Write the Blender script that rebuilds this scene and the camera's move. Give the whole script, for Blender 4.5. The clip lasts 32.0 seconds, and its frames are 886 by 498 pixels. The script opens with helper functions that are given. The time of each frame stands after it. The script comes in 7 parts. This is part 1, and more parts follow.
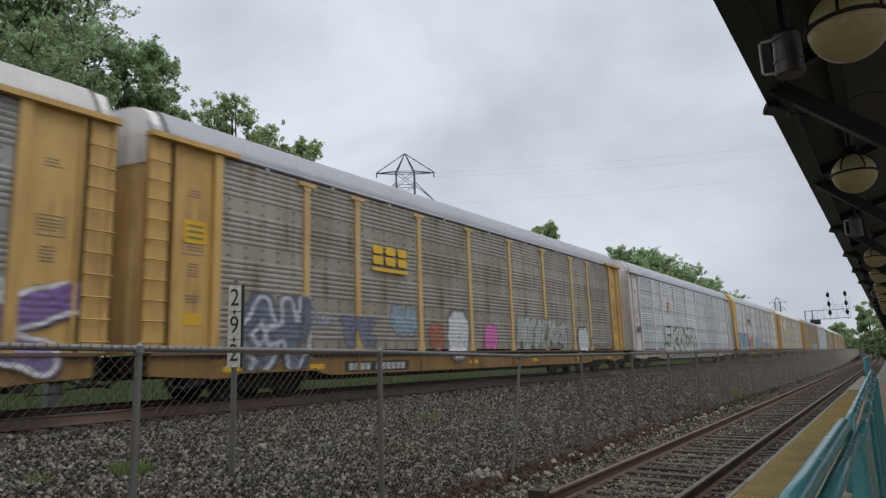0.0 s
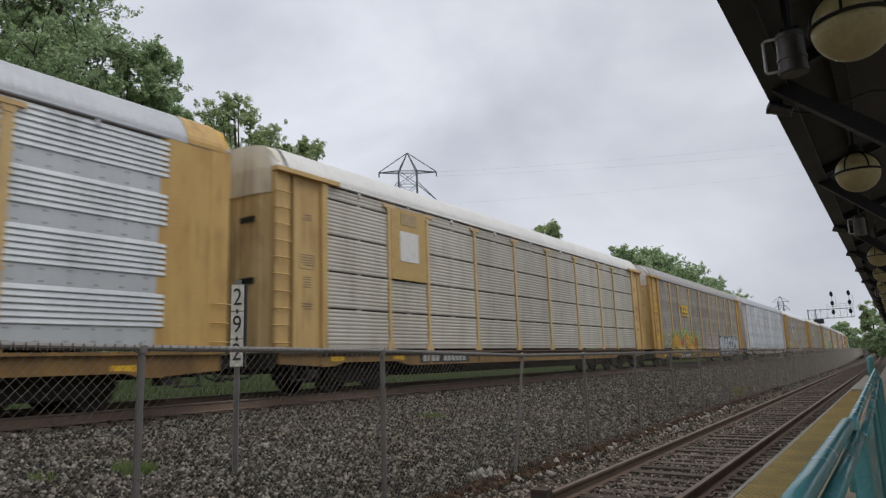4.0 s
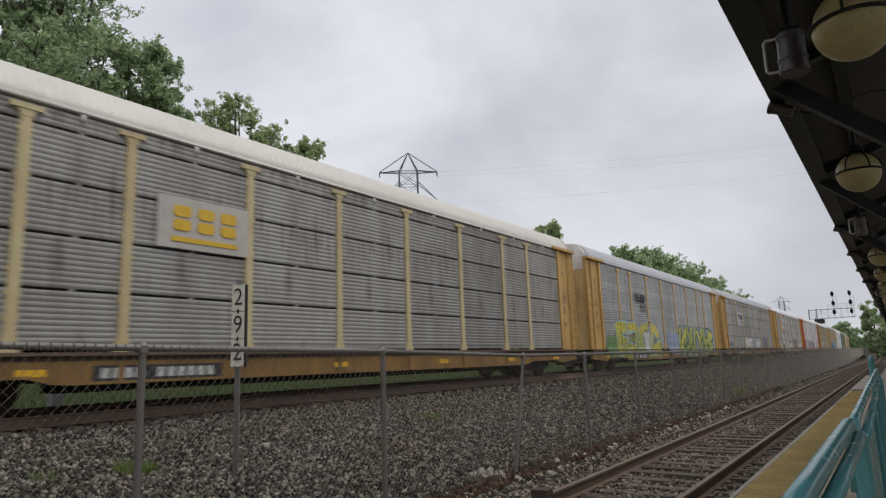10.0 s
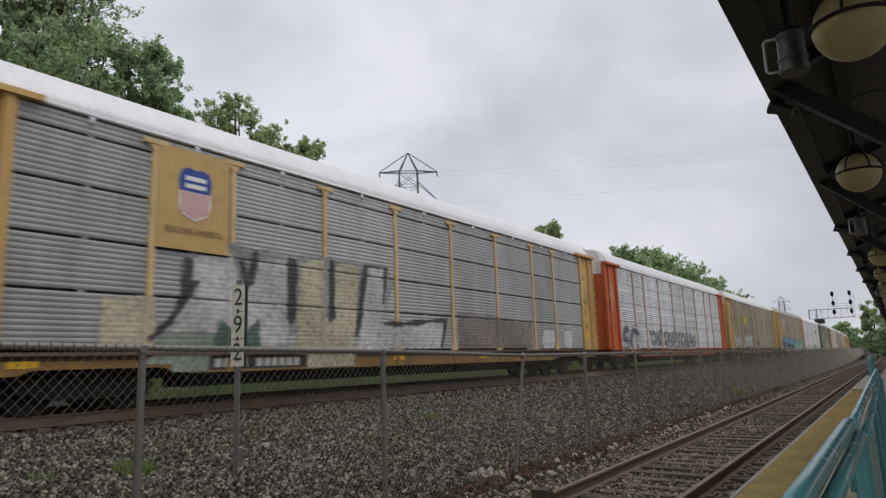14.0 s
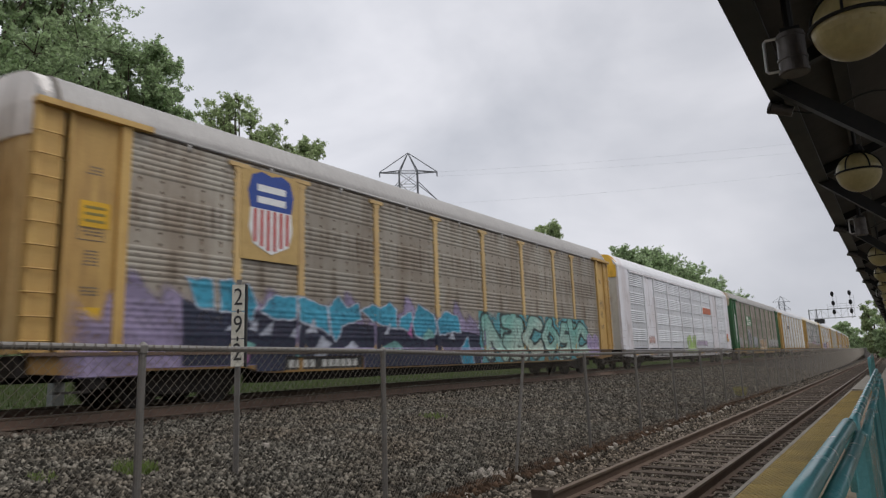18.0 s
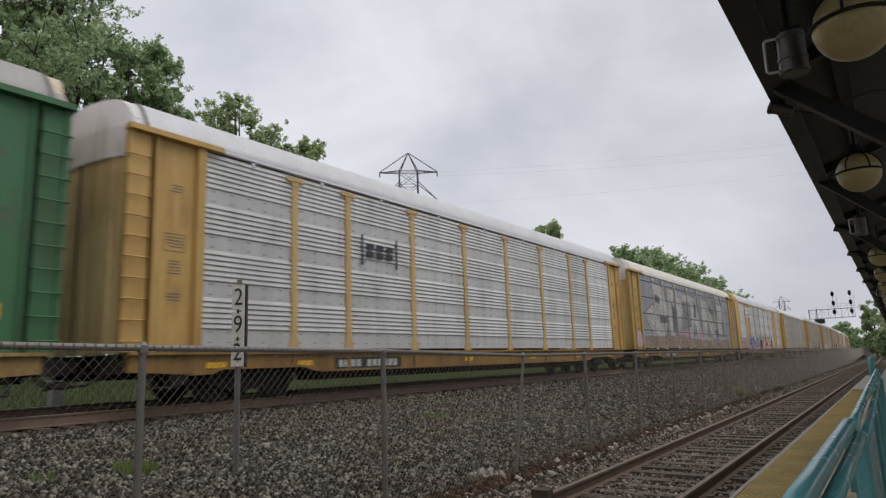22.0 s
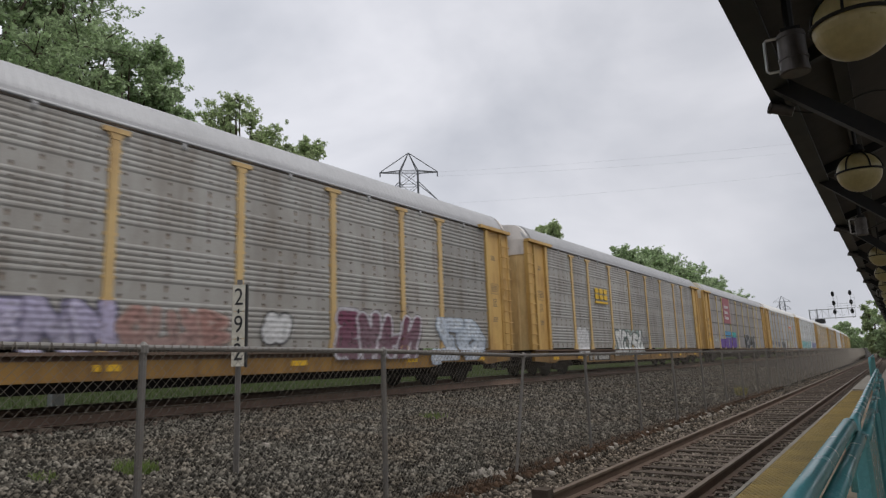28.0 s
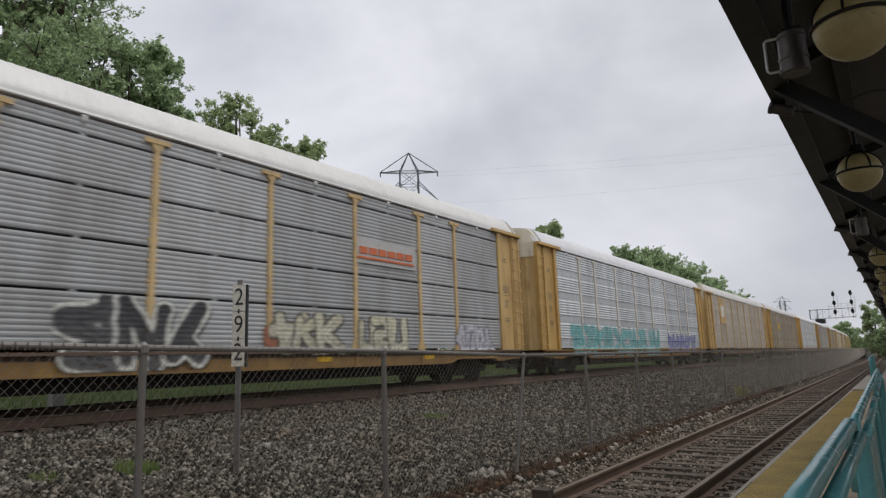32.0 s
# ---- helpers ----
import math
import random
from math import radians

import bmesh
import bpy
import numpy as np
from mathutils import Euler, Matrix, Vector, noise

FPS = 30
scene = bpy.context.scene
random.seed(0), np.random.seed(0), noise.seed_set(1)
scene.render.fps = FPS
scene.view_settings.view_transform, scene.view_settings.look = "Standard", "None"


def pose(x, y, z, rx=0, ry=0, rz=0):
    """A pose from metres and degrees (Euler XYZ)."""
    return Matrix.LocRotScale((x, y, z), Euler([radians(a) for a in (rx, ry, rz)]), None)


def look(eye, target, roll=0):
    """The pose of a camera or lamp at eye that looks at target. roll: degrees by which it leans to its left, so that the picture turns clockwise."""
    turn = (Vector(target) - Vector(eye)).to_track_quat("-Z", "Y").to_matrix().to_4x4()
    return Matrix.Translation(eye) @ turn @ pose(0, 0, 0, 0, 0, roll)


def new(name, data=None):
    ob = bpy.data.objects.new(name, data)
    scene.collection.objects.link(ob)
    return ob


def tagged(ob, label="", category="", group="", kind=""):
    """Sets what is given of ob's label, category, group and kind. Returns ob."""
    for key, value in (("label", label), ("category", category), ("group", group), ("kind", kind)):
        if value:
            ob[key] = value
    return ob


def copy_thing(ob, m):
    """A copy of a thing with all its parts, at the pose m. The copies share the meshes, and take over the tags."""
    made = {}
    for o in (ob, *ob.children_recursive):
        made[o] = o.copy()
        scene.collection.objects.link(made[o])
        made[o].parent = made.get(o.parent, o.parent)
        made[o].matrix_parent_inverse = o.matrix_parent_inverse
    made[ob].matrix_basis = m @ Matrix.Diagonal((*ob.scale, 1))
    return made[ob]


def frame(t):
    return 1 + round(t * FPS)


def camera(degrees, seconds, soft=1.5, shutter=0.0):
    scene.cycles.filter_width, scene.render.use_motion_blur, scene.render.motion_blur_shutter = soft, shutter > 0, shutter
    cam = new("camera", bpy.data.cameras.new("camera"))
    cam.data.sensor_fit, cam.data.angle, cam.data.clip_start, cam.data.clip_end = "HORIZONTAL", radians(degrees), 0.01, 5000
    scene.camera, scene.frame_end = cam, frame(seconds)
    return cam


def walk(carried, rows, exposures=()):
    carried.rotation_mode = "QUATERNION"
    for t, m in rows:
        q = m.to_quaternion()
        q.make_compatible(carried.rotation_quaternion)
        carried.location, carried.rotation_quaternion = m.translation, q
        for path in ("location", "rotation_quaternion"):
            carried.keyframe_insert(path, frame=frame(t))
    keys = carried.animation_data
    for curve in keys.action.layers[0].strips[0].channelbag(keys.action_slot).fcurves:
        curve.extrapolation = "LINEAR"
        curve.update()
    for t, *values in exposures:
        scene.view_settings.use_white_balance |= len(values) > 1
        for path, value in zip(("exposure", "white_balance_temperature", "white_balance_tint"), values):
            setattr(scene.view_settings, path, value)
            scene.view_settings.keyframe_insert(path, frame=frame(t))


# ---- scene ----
EYE = (0.0, 0.0, 1.66)


def aim(turn, lift=0.0):
    """The camera's pose, its heading turned by some degrees to the left of the final one."""
    a, b = radians(34.332 + turn), radians(9.943 + lift)
    way = (-math.sin(a) * math.cos(b), math.cos(a) * math.cos(b), math.sin(b))
    return look(EYE, Vector(EYE) + 20 * Vector(way), -1.986)


cam = camera(68.44, 32.0, soft=1.3, shutter=0.16)
walk(cam, [(0.0, aim(-0.28, 0.05)), (0.5, aim(-0.23, 0.04)), (1.0, aim(-0.17, 0.03)), (2.0, aim(-0.13)), (3.0, aim(-0.09)),
           (4.5, aim(-0.04)), (6.0, aim(0.0)), (16.0, aim(0.0)), (26.0, aim(0.03)), (32.0, aim(0.06))], exposures=[(0.0, -0.02, 6200, 7), (3.2, -0.02, 6250, 8), (5.8, 0.0, 6500, 10), (19.2, 0.0, 6500, 10), (20.0, -0.13, 6500, 10), (21.0, 0.0, 6500, 10),
                                                                                       (22.3, 0.0, 6500, 10), (23.0, -0.07, 6500, 10), (25.2, -0.08, 6500, 10), (27.6, 0.0, 6500, 10), (32.0, 0.0, 6500, 10)])

# ---- world and light: an overcast day ----
SUN_UP, SUN_TURN = radians(64), radians(75)
world = bpy.data.worlds.new("overcast_sky")
scene.world = world
world.use_nodes = True
wn, wl = world.node_tree.nodes, world.node_tree.links
wn.clear()
sky = wn.new("ShaderNodeTexSky")
sky.sky_type, sky.sun_disc, sky.sun_elevation, sky.sun_rotation = "NISHITA", False, SUN_UP, SUN_TURN
grey = wn.new("ShaderNodeHueSaturation")
grey.inputs["Saturation"].default_value, grey.inputs["Value"].default_value = 0.25, 0.1
wl.new(sky.outputs[0], grey.inputs["Color"])
wco = wn.new("ShaderNodeTexCoord")
wmap = wn.new("ShaderNodeMapping")
wmap.inputs["Scale"].default_value = (1.0, 1.0, 1.7)
wl.new(wco.outputs["Generated"], wmap.inputs["Vector"])
cloud = wn.new("ShaderNodeTexNoise")
cloud.inputs["Scale"].default_value, cloud.inputs["Detail"].default_value, cloud.inputs["Roughness"].default_value = 2.6, 5.0, 0.5
cloud.inputs["Distortion"].default_value = 0.25
wl.new(wmap.outputs[0], cloud.inputs["Vector"])
tone = wn.new("ShaderNodeValToRGB")
tone.color_ramp.elements[0].position, tone.color_ramp.elements[0].color = 0.34, (0.52, 0.54, 0.60, 1)
tone.color_ramp.elements[1].position, tone.color_ramp.elements[1].color = 0.68, (0.80, 0.805, 0.86, 1)
wl.new(cloud.outputs["Fac"], tone.inputs[0])
wsep = wn.new("ShaderNodeSeparateXYZ")
wl.new(wco.outputs["Generated"], wsep.inputs[0])
wlift = wn.new("ShaderNodeMapRange")
wlift.interpolation_type = "SMOOTHSTEP"
wlift.inputs["From Min"].default_value, wlift.inputs["From Max"].default_value = 0.0, -0.95
wlift.inputs["To Min"].default_value, wlift.inputs["To Max"].default_value = 0.95, 1.2
wl.new(wsep.outputs["X"], wlift.inputs["Value"])
wgrad = wn.new("ShaderNodeVectorMath")
wgrad.operation = "SCALE"
wl.new(tone.outputs[0], wgrad.inputs[0])
wl.new(wlift.outputs[0], wgrad.inputs["Scale"])
veil = wn.new("ShaderNodeMixRGB")
veil.inputs["Fac"].default_value = 0.92
wl.new(grey.outputs[0], veil.inputs["Color1"])
wl.new(wgrad.outputs[0], veil.inputs["Color2"])
wbg = wn.new("ShaderNodeBackground")
wbg.inputs["Strength"].default_value = 1.0
wl.new(veil.outputs[0], wbg.inputs["Color"])
wout = wn.new("ShaderNodeOutputWorld")
wl.new(wbg.outputs[0], wout.inputs["Surface"])

sun = new("sun", bpy.data.lights.new("sun", "SUN"))
sun.data.energy, sun.data.angle, sun.data.color = 1.5, radians(50), (1.0, 0.97, 0.93)
sun.matrix_world = look((30, 8, 64), (0, 0, 0))


# ---- materials ----
def shade(name, color, rough=0.7, metal=0.0, dirt=None, amount=0.5, scale=1.2, grain=30.0, stretch=(1, 1, 1), bump=0.1, random_tone=0.0, spread=0.08):
    """A painted or weathered surface: base colour, fine grain, and blotches of a second colour at a larger scale."""
    m = bpy.data.materials.new(name)
    m.use_nodes = True
    n, l = m.node_tree.nodes, m.node_tree.links
    b = n["Principled BSDF"]
    b.inputs["Roughness"].default_value, b.inputs["Metallic"].default_value = rough, metal
    if rough >= 0.85:
        b.inputs["Specular IOR Level"].default_value = 0.08
    co = n.new("ShaderNodeTexCoord")
    mp = n.new("ShaderNodeMapping")
    mp.inputs["Scale"].default_value = stretch
    l.new(co.outputs["Object"], mp.inputs["Vector"])
    info = n.new("ShaderNodeObjectInfo")
    far = n.new("ShaderNodeVectorMath")
    far.operation = "MULTIPLY_ADD"
    l.new(info.outputs["Random"], far.inputs[0])
    far.inputs[1].default_value = (31.0, 17.0, 23.0)
    l.new(mp.outputs[0], far.inputs[2])
    big = n.new("ShaderNodeTexNoise")
    big.inputs["Scale"].default_value, big.inputs["Detail"].default_value, big.inputs["Roughness"].default_value = scale, 6.0, 0.65
    l.new(far.outputs[0], big.inputs["Vector"])
    fine = n.new("ShaderNodeTexNoise")
    fine.inputs["Scale"].default_value, fine.inputs["Detail"].default_value = grain, 3.0
    l.new(co.outputs["Object"], fine.inputs["Vector"])
    ramp = n.new("ShaderNodeValToRGB")
    ramp.color_ramp.elements[0].position, ramp.color_ramp.elements[1].position = 0.42, 0.72
    ramp.color_ramp.elements[1].color = (amount, amount, amount, 1)
    ramp.color_ramp.elements[0].color = (0, 0, 0, 1)
    l.new(big.outputs["Fac"], ramp.inputs[0])
    mix = n.new("ShaderNodeMixRGB")
    l.new(ramp.outputs[0], mix.inputs["Fac"])
    mix.inputs["Color1"].default_value = (*color, 1)
    d = dirt if dirt else tuple(c * 0.45 for c in color)
    mix.inputs["Color2"].default_value = (*d, 1)
    vary = n.new("ShaderNodeMixRGB")
    vary.blend_type = "MULTIPLY"
    vary.inputs["Fac"].default_value = 1.0
    l.new(mix.outputs[0], vary.inputs["Color1"])
    span = n.new("ShaderNodeMapRange")
    span.inputs["To Min"].default_value, span.inputs["To Max"].default_value = 1 - 2.2 * spread, 1 + 2.2 * spread
    l.new(fine.outputs["Fac"], span.inputs["Value"])
    last = span.outputs[0]
    if random_tone:
        rt = n.new("ShaderNodeMapRange")
        rt.inputs["To Min"].default_value, rt.inputs["To Max"].default_value = 1 - random_tone, 1 + random_tone
        l.new(info.outputs["Random"], rt.inputs["Value"])
        mul = n.new("ShaderNodeMath")
        mul.operation = "MULTIPLY"
        l.new(last, mul.inputs[0])
        l.new(rt.outputs[0], mul.inputs[1])
        last = mul.outputs[0]
    l.new(last, vary.inputs["Color2"])
    l.new(vary.outputs[0], b.inputs["Base Color"])
    rr = n.new("ShaderNodeMapRange")
    rr.inputs["To Min"].default_value, rr.inputs["To Max"].default_value = max(0.05, rough - 0.12), min(1, rough + 0.12)
    l.new(big.outputs["Fac"], rr.inputs["Value"])
    l.new(rr.outputs[0], b.inputs["Roughness"])
    if bump:
        bp = n.new("ShaderNodeBump")
        bp.inputs["Strength"].default_value, bp.inputs["Distance"].default_value = bump, 0.01
        l.new(fine.outputs["Fac"], bp.inputs["Height"])
        l.new(bp.outputs[0], b.inputs["Normal"])
    return m


def island_tone(m, low, high, skew=1.0):
    """Gives each loose piece of a joined mesh its own tone."""
    n, l = m.node_tree.nodes, m.node_tree.links
    b = n["Principled BSDF"]
    old = b.inputs["Base Color"].links[0].from_socket
    geo = n.new("ShaderNodeNewGeometry")
    mr = n.new("ShaderNodeMapRange")
    mr.inputs["To Min"].default_value, mr.inputs["To Max"].default_value = low, high
    pw = n.new("ShaderNodeMath")
    pw.operation = "POWER"
    pw.inputs[1].default_value = skew
    l.new(geo.outputs["Random Per Island"], pw.inputs[0])
    l.new(pw.outputs[0], mr.inputs["Value"])
    mul = n.new("ShaderNodeMixRGB")
    mul.blend_type = "MULTIPLY"
    mul.inputs["Fac"].default_value = 1.0
    l.new(old, mul.inputs["Color1"])
    l.new(mr.outputs[0], mul.inputs["Color2"])
    l.new(mul.outputs[0], b.inputs["Base Color"])
    return m


def streaked(m, color, amount):
    """Adds fine vertical runs of rust and grime to a painted sheet."""
    n, l = m.node_tree.nodes, m.node_tree.links
    b = n["Principled BSDF"]
    old = b.inputs["Base Color"].links[0].from_socket
    co = n.new("ShaderNodeTexCoord")
    mp = n.new("ShaderNodeMapping")
    mp.inputs["Scale"].default_value = (7.0, 7.0, 0.55)
    l.new(co.outputs["Object"], mp.inputs["Vector"])
    runs = n.new("ShaderNodeTexNoise")
    runs.inputs["Scale"].default_value, runs.inputs["Detail"].default_value = 1.0, 5.0
    l.new(mp.outputs[0], runs.inputs["Vector"])
    patch = n.new("ShaderNodeTexNoise")
    patch.inputs["Scale"].default_value, patch.inputs["Detail"].default_value = 0.9, 3.0
    l.new(co.outputs["Object"], patch.inputs["Vector"])
    both = n.new("ShaderNodeMath")
    both.operation = "MULTIPLY"
    l.new(runs.outputs["Fac"], both.inputs[0])
    l.new(patch.outputs["Fac"], both.inputs[1])
    fac = n.new("ShaderNodeMapRange")
    fac.inputs["From Min"].default_value, fac.inputs["From Max"].default_value = 0.26, 0.42
    fac.inputs["To Max"].default_value = amount
    l.new(both.outputs[0], fac.inputs["Value"])
    mix = n.new("ShaderNodeMixRGB")
    l.new(fac.outputs[0], mix.inputs["Fac"])
    l.new(old, mix.inputs["Color1"])
    mix.inputs["Color2"].default_value = (*color, 1)
    l.new(mix.outputs[0], b.inputs["Base Color"])
    return m


def glass_globe(name):
    m = shade(name, (0.50, 0.43, 0.21), rough=0.3, dirt=(0.36, 0.29, 0.14), amount=0.6, scale=4, bump=0.02)
    b = m.node_tree.nodes["Principled BSDF"]
    b.inputs["Transmission Weight"].default_value = 0.12
    b.inputs["Subsurface Weight"].default_value = 0.3
    b.inputs["Subsurface Radius"].default_value = (0.1, 0.1, 0.08)
    return m


BALLAST = shade("ballast_ground", (0.034, 0.029, 0.025), 0.95, dirt=(0.03, 0.026, 0.023), amount=0.8, scale=0.7, grain=14, bump=1.0, spread=0.3)
STONE = island_tone(shade("crushed_stone", (0.08, 0.074, 0.062), 0.9, dirt=(0.072, 0.056, 0.04), amount=0.8, scale=0.6, grain=40, bump=0.4), 0.3, 3.9, 2.8)
TRACKDIRT = shade("track_gravel", (0.075, 0.062, 0.048), 0.95, dirt=(0.07, 0.055, 0.04), amount=0.7, scale=0.9, grain=16, bump=1.0, spread=0.3)
BROWNSTONE = island_tone(shade("brown_stone", (0.135, 0.115, 0.092), 0.9, dirt=(0.1, 0.076, 0.055), amount=0.6, scale=0.8, grain=40, bump=0.4), 0.3, 2.8, 2.3)
RUSTSTONE = island_tone(shade("rust_stained_stone", (0.09, 0.068, 0.055), 0.9, dirt=(0.06, 0.042, 0.033), amount=0.6, scale=0.8, grain=40, bump=0.4), 0.4, 1.6)
GRASS = shade("grass", (0.05, 0.068, 0.03), 0.9, dirt=(0.058, 0.062, 0.032), amount=0.6, scale=0.4, grain=8, bump=0.6, spread=0.25)
BLADE = island_tone(shade("grass_blade", (0.12, 0.165, 0.06), 0.7, dirt=(0.16, 0.165, 0.07), amount=0.5, scale=0.8, bump=0), 0.6, 1.3)
WEED = island_tone(shade("weed_blade", (0.2, 0.28, 0.085), 0.7, dirt=(0.19, 0.20, 0.08), amount=0.5, scale=0.8, bump=0), 0.6, 1.3)
WEED_PALE = island_tone(shade("dry_weed", (0.36, 0.33, 0.10), 0.7, dirt=(0.3, 0.25, 0.10), amount=0.5, scale=0.8, bump=0), 0.6, 1.3)
RUST_AND_SHADE = shade("rust_and_shade", (0.135, 0.088, 0.062), 0.8, 0.05, dirt=(0.10, 0.065, 0.048), amount=0.7, scale=3, grain=60, bump=0.3)
# lighter copy of the rail rust: light put into the shaded main rails
RAILWEB_LIT = shade("brown_rail_lit", (0.23, 0.155, 0.115), 0.8, 0.05, dirt=(0.16, 0.10, 0.075), amount=0.7, scale=3, grain=60, bump=0.3)
RUST_TOP = shade("rusty_rail_head", (0.17, 0.125, 0.085), 0.6, 0.2, dirt=(0.10, 0.06, 0.045), amount=0.6, scale=3, grain=60, bump=0.2)
STEEL_TOP = shade("polished_rail_head", (0.42, 0.39, 0.36), 0.5, 0.3, dirt=(0.25, 0.22, 0.2), amount=0.4, scale=5, bump=0.1)
TIE = shade("weathered_tie", (0.13, 0.105, 0.085), 0.9, dirt=(0.06, 0.045, 0.035), amount=0.7, scale=3, grain=40, stretch=(0.3, 3, 3), bump=0.6, random_tone=0.3)
GALV = shade("galvanised_steel", (0.20, 0.19, 0.178), 0.55, 0.35, dirt=(0.16, 0.14, 0.12), amount=0.6, scale=3, grain=50, bump=0.15)
WIRE = shade("fence_wire", (0.18, 0.158, 0.13), 0.6, 0.2, dirt=(0.14, 0.118, 0.092), amount=0.6, scale=2, bump=0)
TEAL = shade("teal_enamel", (0.135, 0.405, 0.435), 0.25, dirt=(0.1, 0.32, 0.35), amount=0.35, scale=5, grain=60, bump=0.05)
YELLOWTILE = shade("tactile_yellow", (0.37, 0.26, 0.08), 0.8, dirt=(0.22, 0.165, 0.068), amount=0.85, scale=1.1, grain=95, bump=0.5, random_tone=0.02, spread=0.36)
CONCRETE = shade("concrete", (0.36, 0.33, 0.28), 0.85, dirt=(0.22, 0.19, 0.15), amount=0.6, scale=1.5, grain=35, bump=0.3)
PAVER = shade("tan_paver", (0.42, 0.34, 0.25), 0.85, dirt=(0.28, 0.22, 0.16), amount=0.6, scale=2.5, grain=35, bump=0.3, random_tone=0.15)
CANOPY = shade("canopy_underside", (0.048, 0.043, 0.038), 0.8, dirt=(0.03, 0.028, 0.025), amount=0.6, scale=1.5, bump=0.1)
IRON = shade("black_iron", (0.010, 0.011, 0.012), 0.5, 0.3, dirt=(0.03, 0.028, 0.026), amount=0.5, scale=3, bump=0.1)
FASCIA = shade("dark_green_fascia", (0.006, 0.010, 0.012), 0.55, 0.0, dirt=(0.009, 0.011, 0.012), amount=0.5, scale=2, bump=0.05)
FLOOD = shade("floodlight_metal", (0.11, 0.10, 0.095), 0.45, 0.6, dirt=(0.05, 0.045, 0.042), amount=0.6, scale=6, bump=0.1)
ALU = shade("bare_aluminium", (0.55, 0.55, 0.55), 0.35, 0.8, dirt=(0.35, 0.34, 0.33), amount=0.5, scale=6, bump=0.1)
GLOBE = glass_globe("milk_glass")
BARK = shade("bark", (0.10, 0.08, 0.06), 0.95, dirt=(0.05, 0.04, 0.03), amount=0.7, scale=2, grain=20, stretch=(1, 1, 0.3), bump=0.8)
LEAF = island_tone(shade("leaf", (0.43, 0.54, 0.31), 0.6, dirt=(0.325, 0.415, 0.23), amount=0.7, scale=0.35, bump=0), 0.5, 1.45)
LEAF_LIGHT = island_tone(shade("leaf_light", (0.41, 0.49, 0.26), 0.6, dirt=(0.31, 0.38, 0.20), amount=0.7, scale=0.35, bump=0), 0.55, 1.5)
for leafy in (LEAF, LEAF_LIGHT, BLADE, WEED, WEED_PALE):
    ln, ll = leafy.node_tree.nodes, leafy.node_tree.links
    ln["Principled BSDF"].inputs["Specular IOR Level"].default_value = 0.25
    glow_through = ln.new("ShaderNodeBsdfTranslucent")
    ll.new(ln["Principled BSDF"].inputs["Base Color"].links[0].from_socket, glow_through.inputs["Color"])
    half = ln.new("ShaderNodeMixShader")
    half.inputs["Fac"].default_value = 0.5
    ll.new(ln["Principled BSDF"].outputs[0], half.inputs[1])
    ll.new(glow_through.outputs[0], half.inputs[2])
    ll.new(half.outputs[0], ln["Material Output"].inputs["Surface"])
TOWERSTEEL = shade("tower_steel", (0.16, 0.165, 0.18), 0.6, 0.3, dirt=(0.1, 0.1, 0.11), amount=0.5, scale=1, bump=0)
GANTRYSTEEL = shade("gantry_steel", (0.36, 0.37, 0.38), 0.6, 0.2, dirt=(0.26, 0.26, 0.27), amount=0.5, scale=1, bump=0)
SIGNWHITE = shade("sign_white", (0.66, 0.63, 0.54), 0.6, dirt=(0.38, 0.35, 0.28), amount=0.6, scale=9, bump=0.05)
SIGNBROWN = shade("sign_brown", (.22, .14, .07), 0.6, bump=0)
SIGN_AND_SHADE_BLACK = shade("sign_and_shade_black", (0.02, 0.02, 0.02), 0.6, bump=0)
BOUNCEWALL = shade("bounce_wall", (0.66, 0.61, 0.53), 0.85, dirt=(0.52, 0.47, 0.4), amount=0.6, scale=1.5, bump=0.3)
BOXGREY = shade("cabinet_grey", (0.27, 0.28, 0.28), 0.6, dirt=(0.28, 0.28, 0.27), amount=0.5, scale=3, bump=0.05)
DIRTLUMP = island_tone(shade("brown_dirt", (0.055, 0.035, 0.023), 0.95, dirt=(0.03, 0.02, 0.014), amount=0.6, scale=2, grain=30, bump=0.5), 0.5, 1.9, 1.6)
RUSTBED = shade("rust_stained_bed", (0.065, 0.048, 0.038), 0.95, dirt=(0.042, 0.03, 0.024), amount=0.7, scale=1.2, grain=16, bump=1.0, spread=0.3)
WIRE_GREY = shade("cable_grey", (0.34, 0.35, 0.37), 0.6, bump=0)
DARKSTEEL = shade("dark_running_gear", (0.025, 0.022, 0.02), 0.8, 0.2, dirt=(0.045, 0.034, 0.027), amount=0.6, scale=4, bump=0.2)
CAR_SHADE_BLACK = shade("car_shade_black", (0.011, 0.010, 0.009), 0.85, 0.0, dirt=(0.02, 0.016, 0.013), amount=0.5, scale=3, bump=0.1)
RED_ROCK = shade("limestone_lump", (0.36, 0.33, 0.29), 0.9, dirt=(0.2, 0.17, 0.13), amount=0.5, scale=5, bump=0.5)


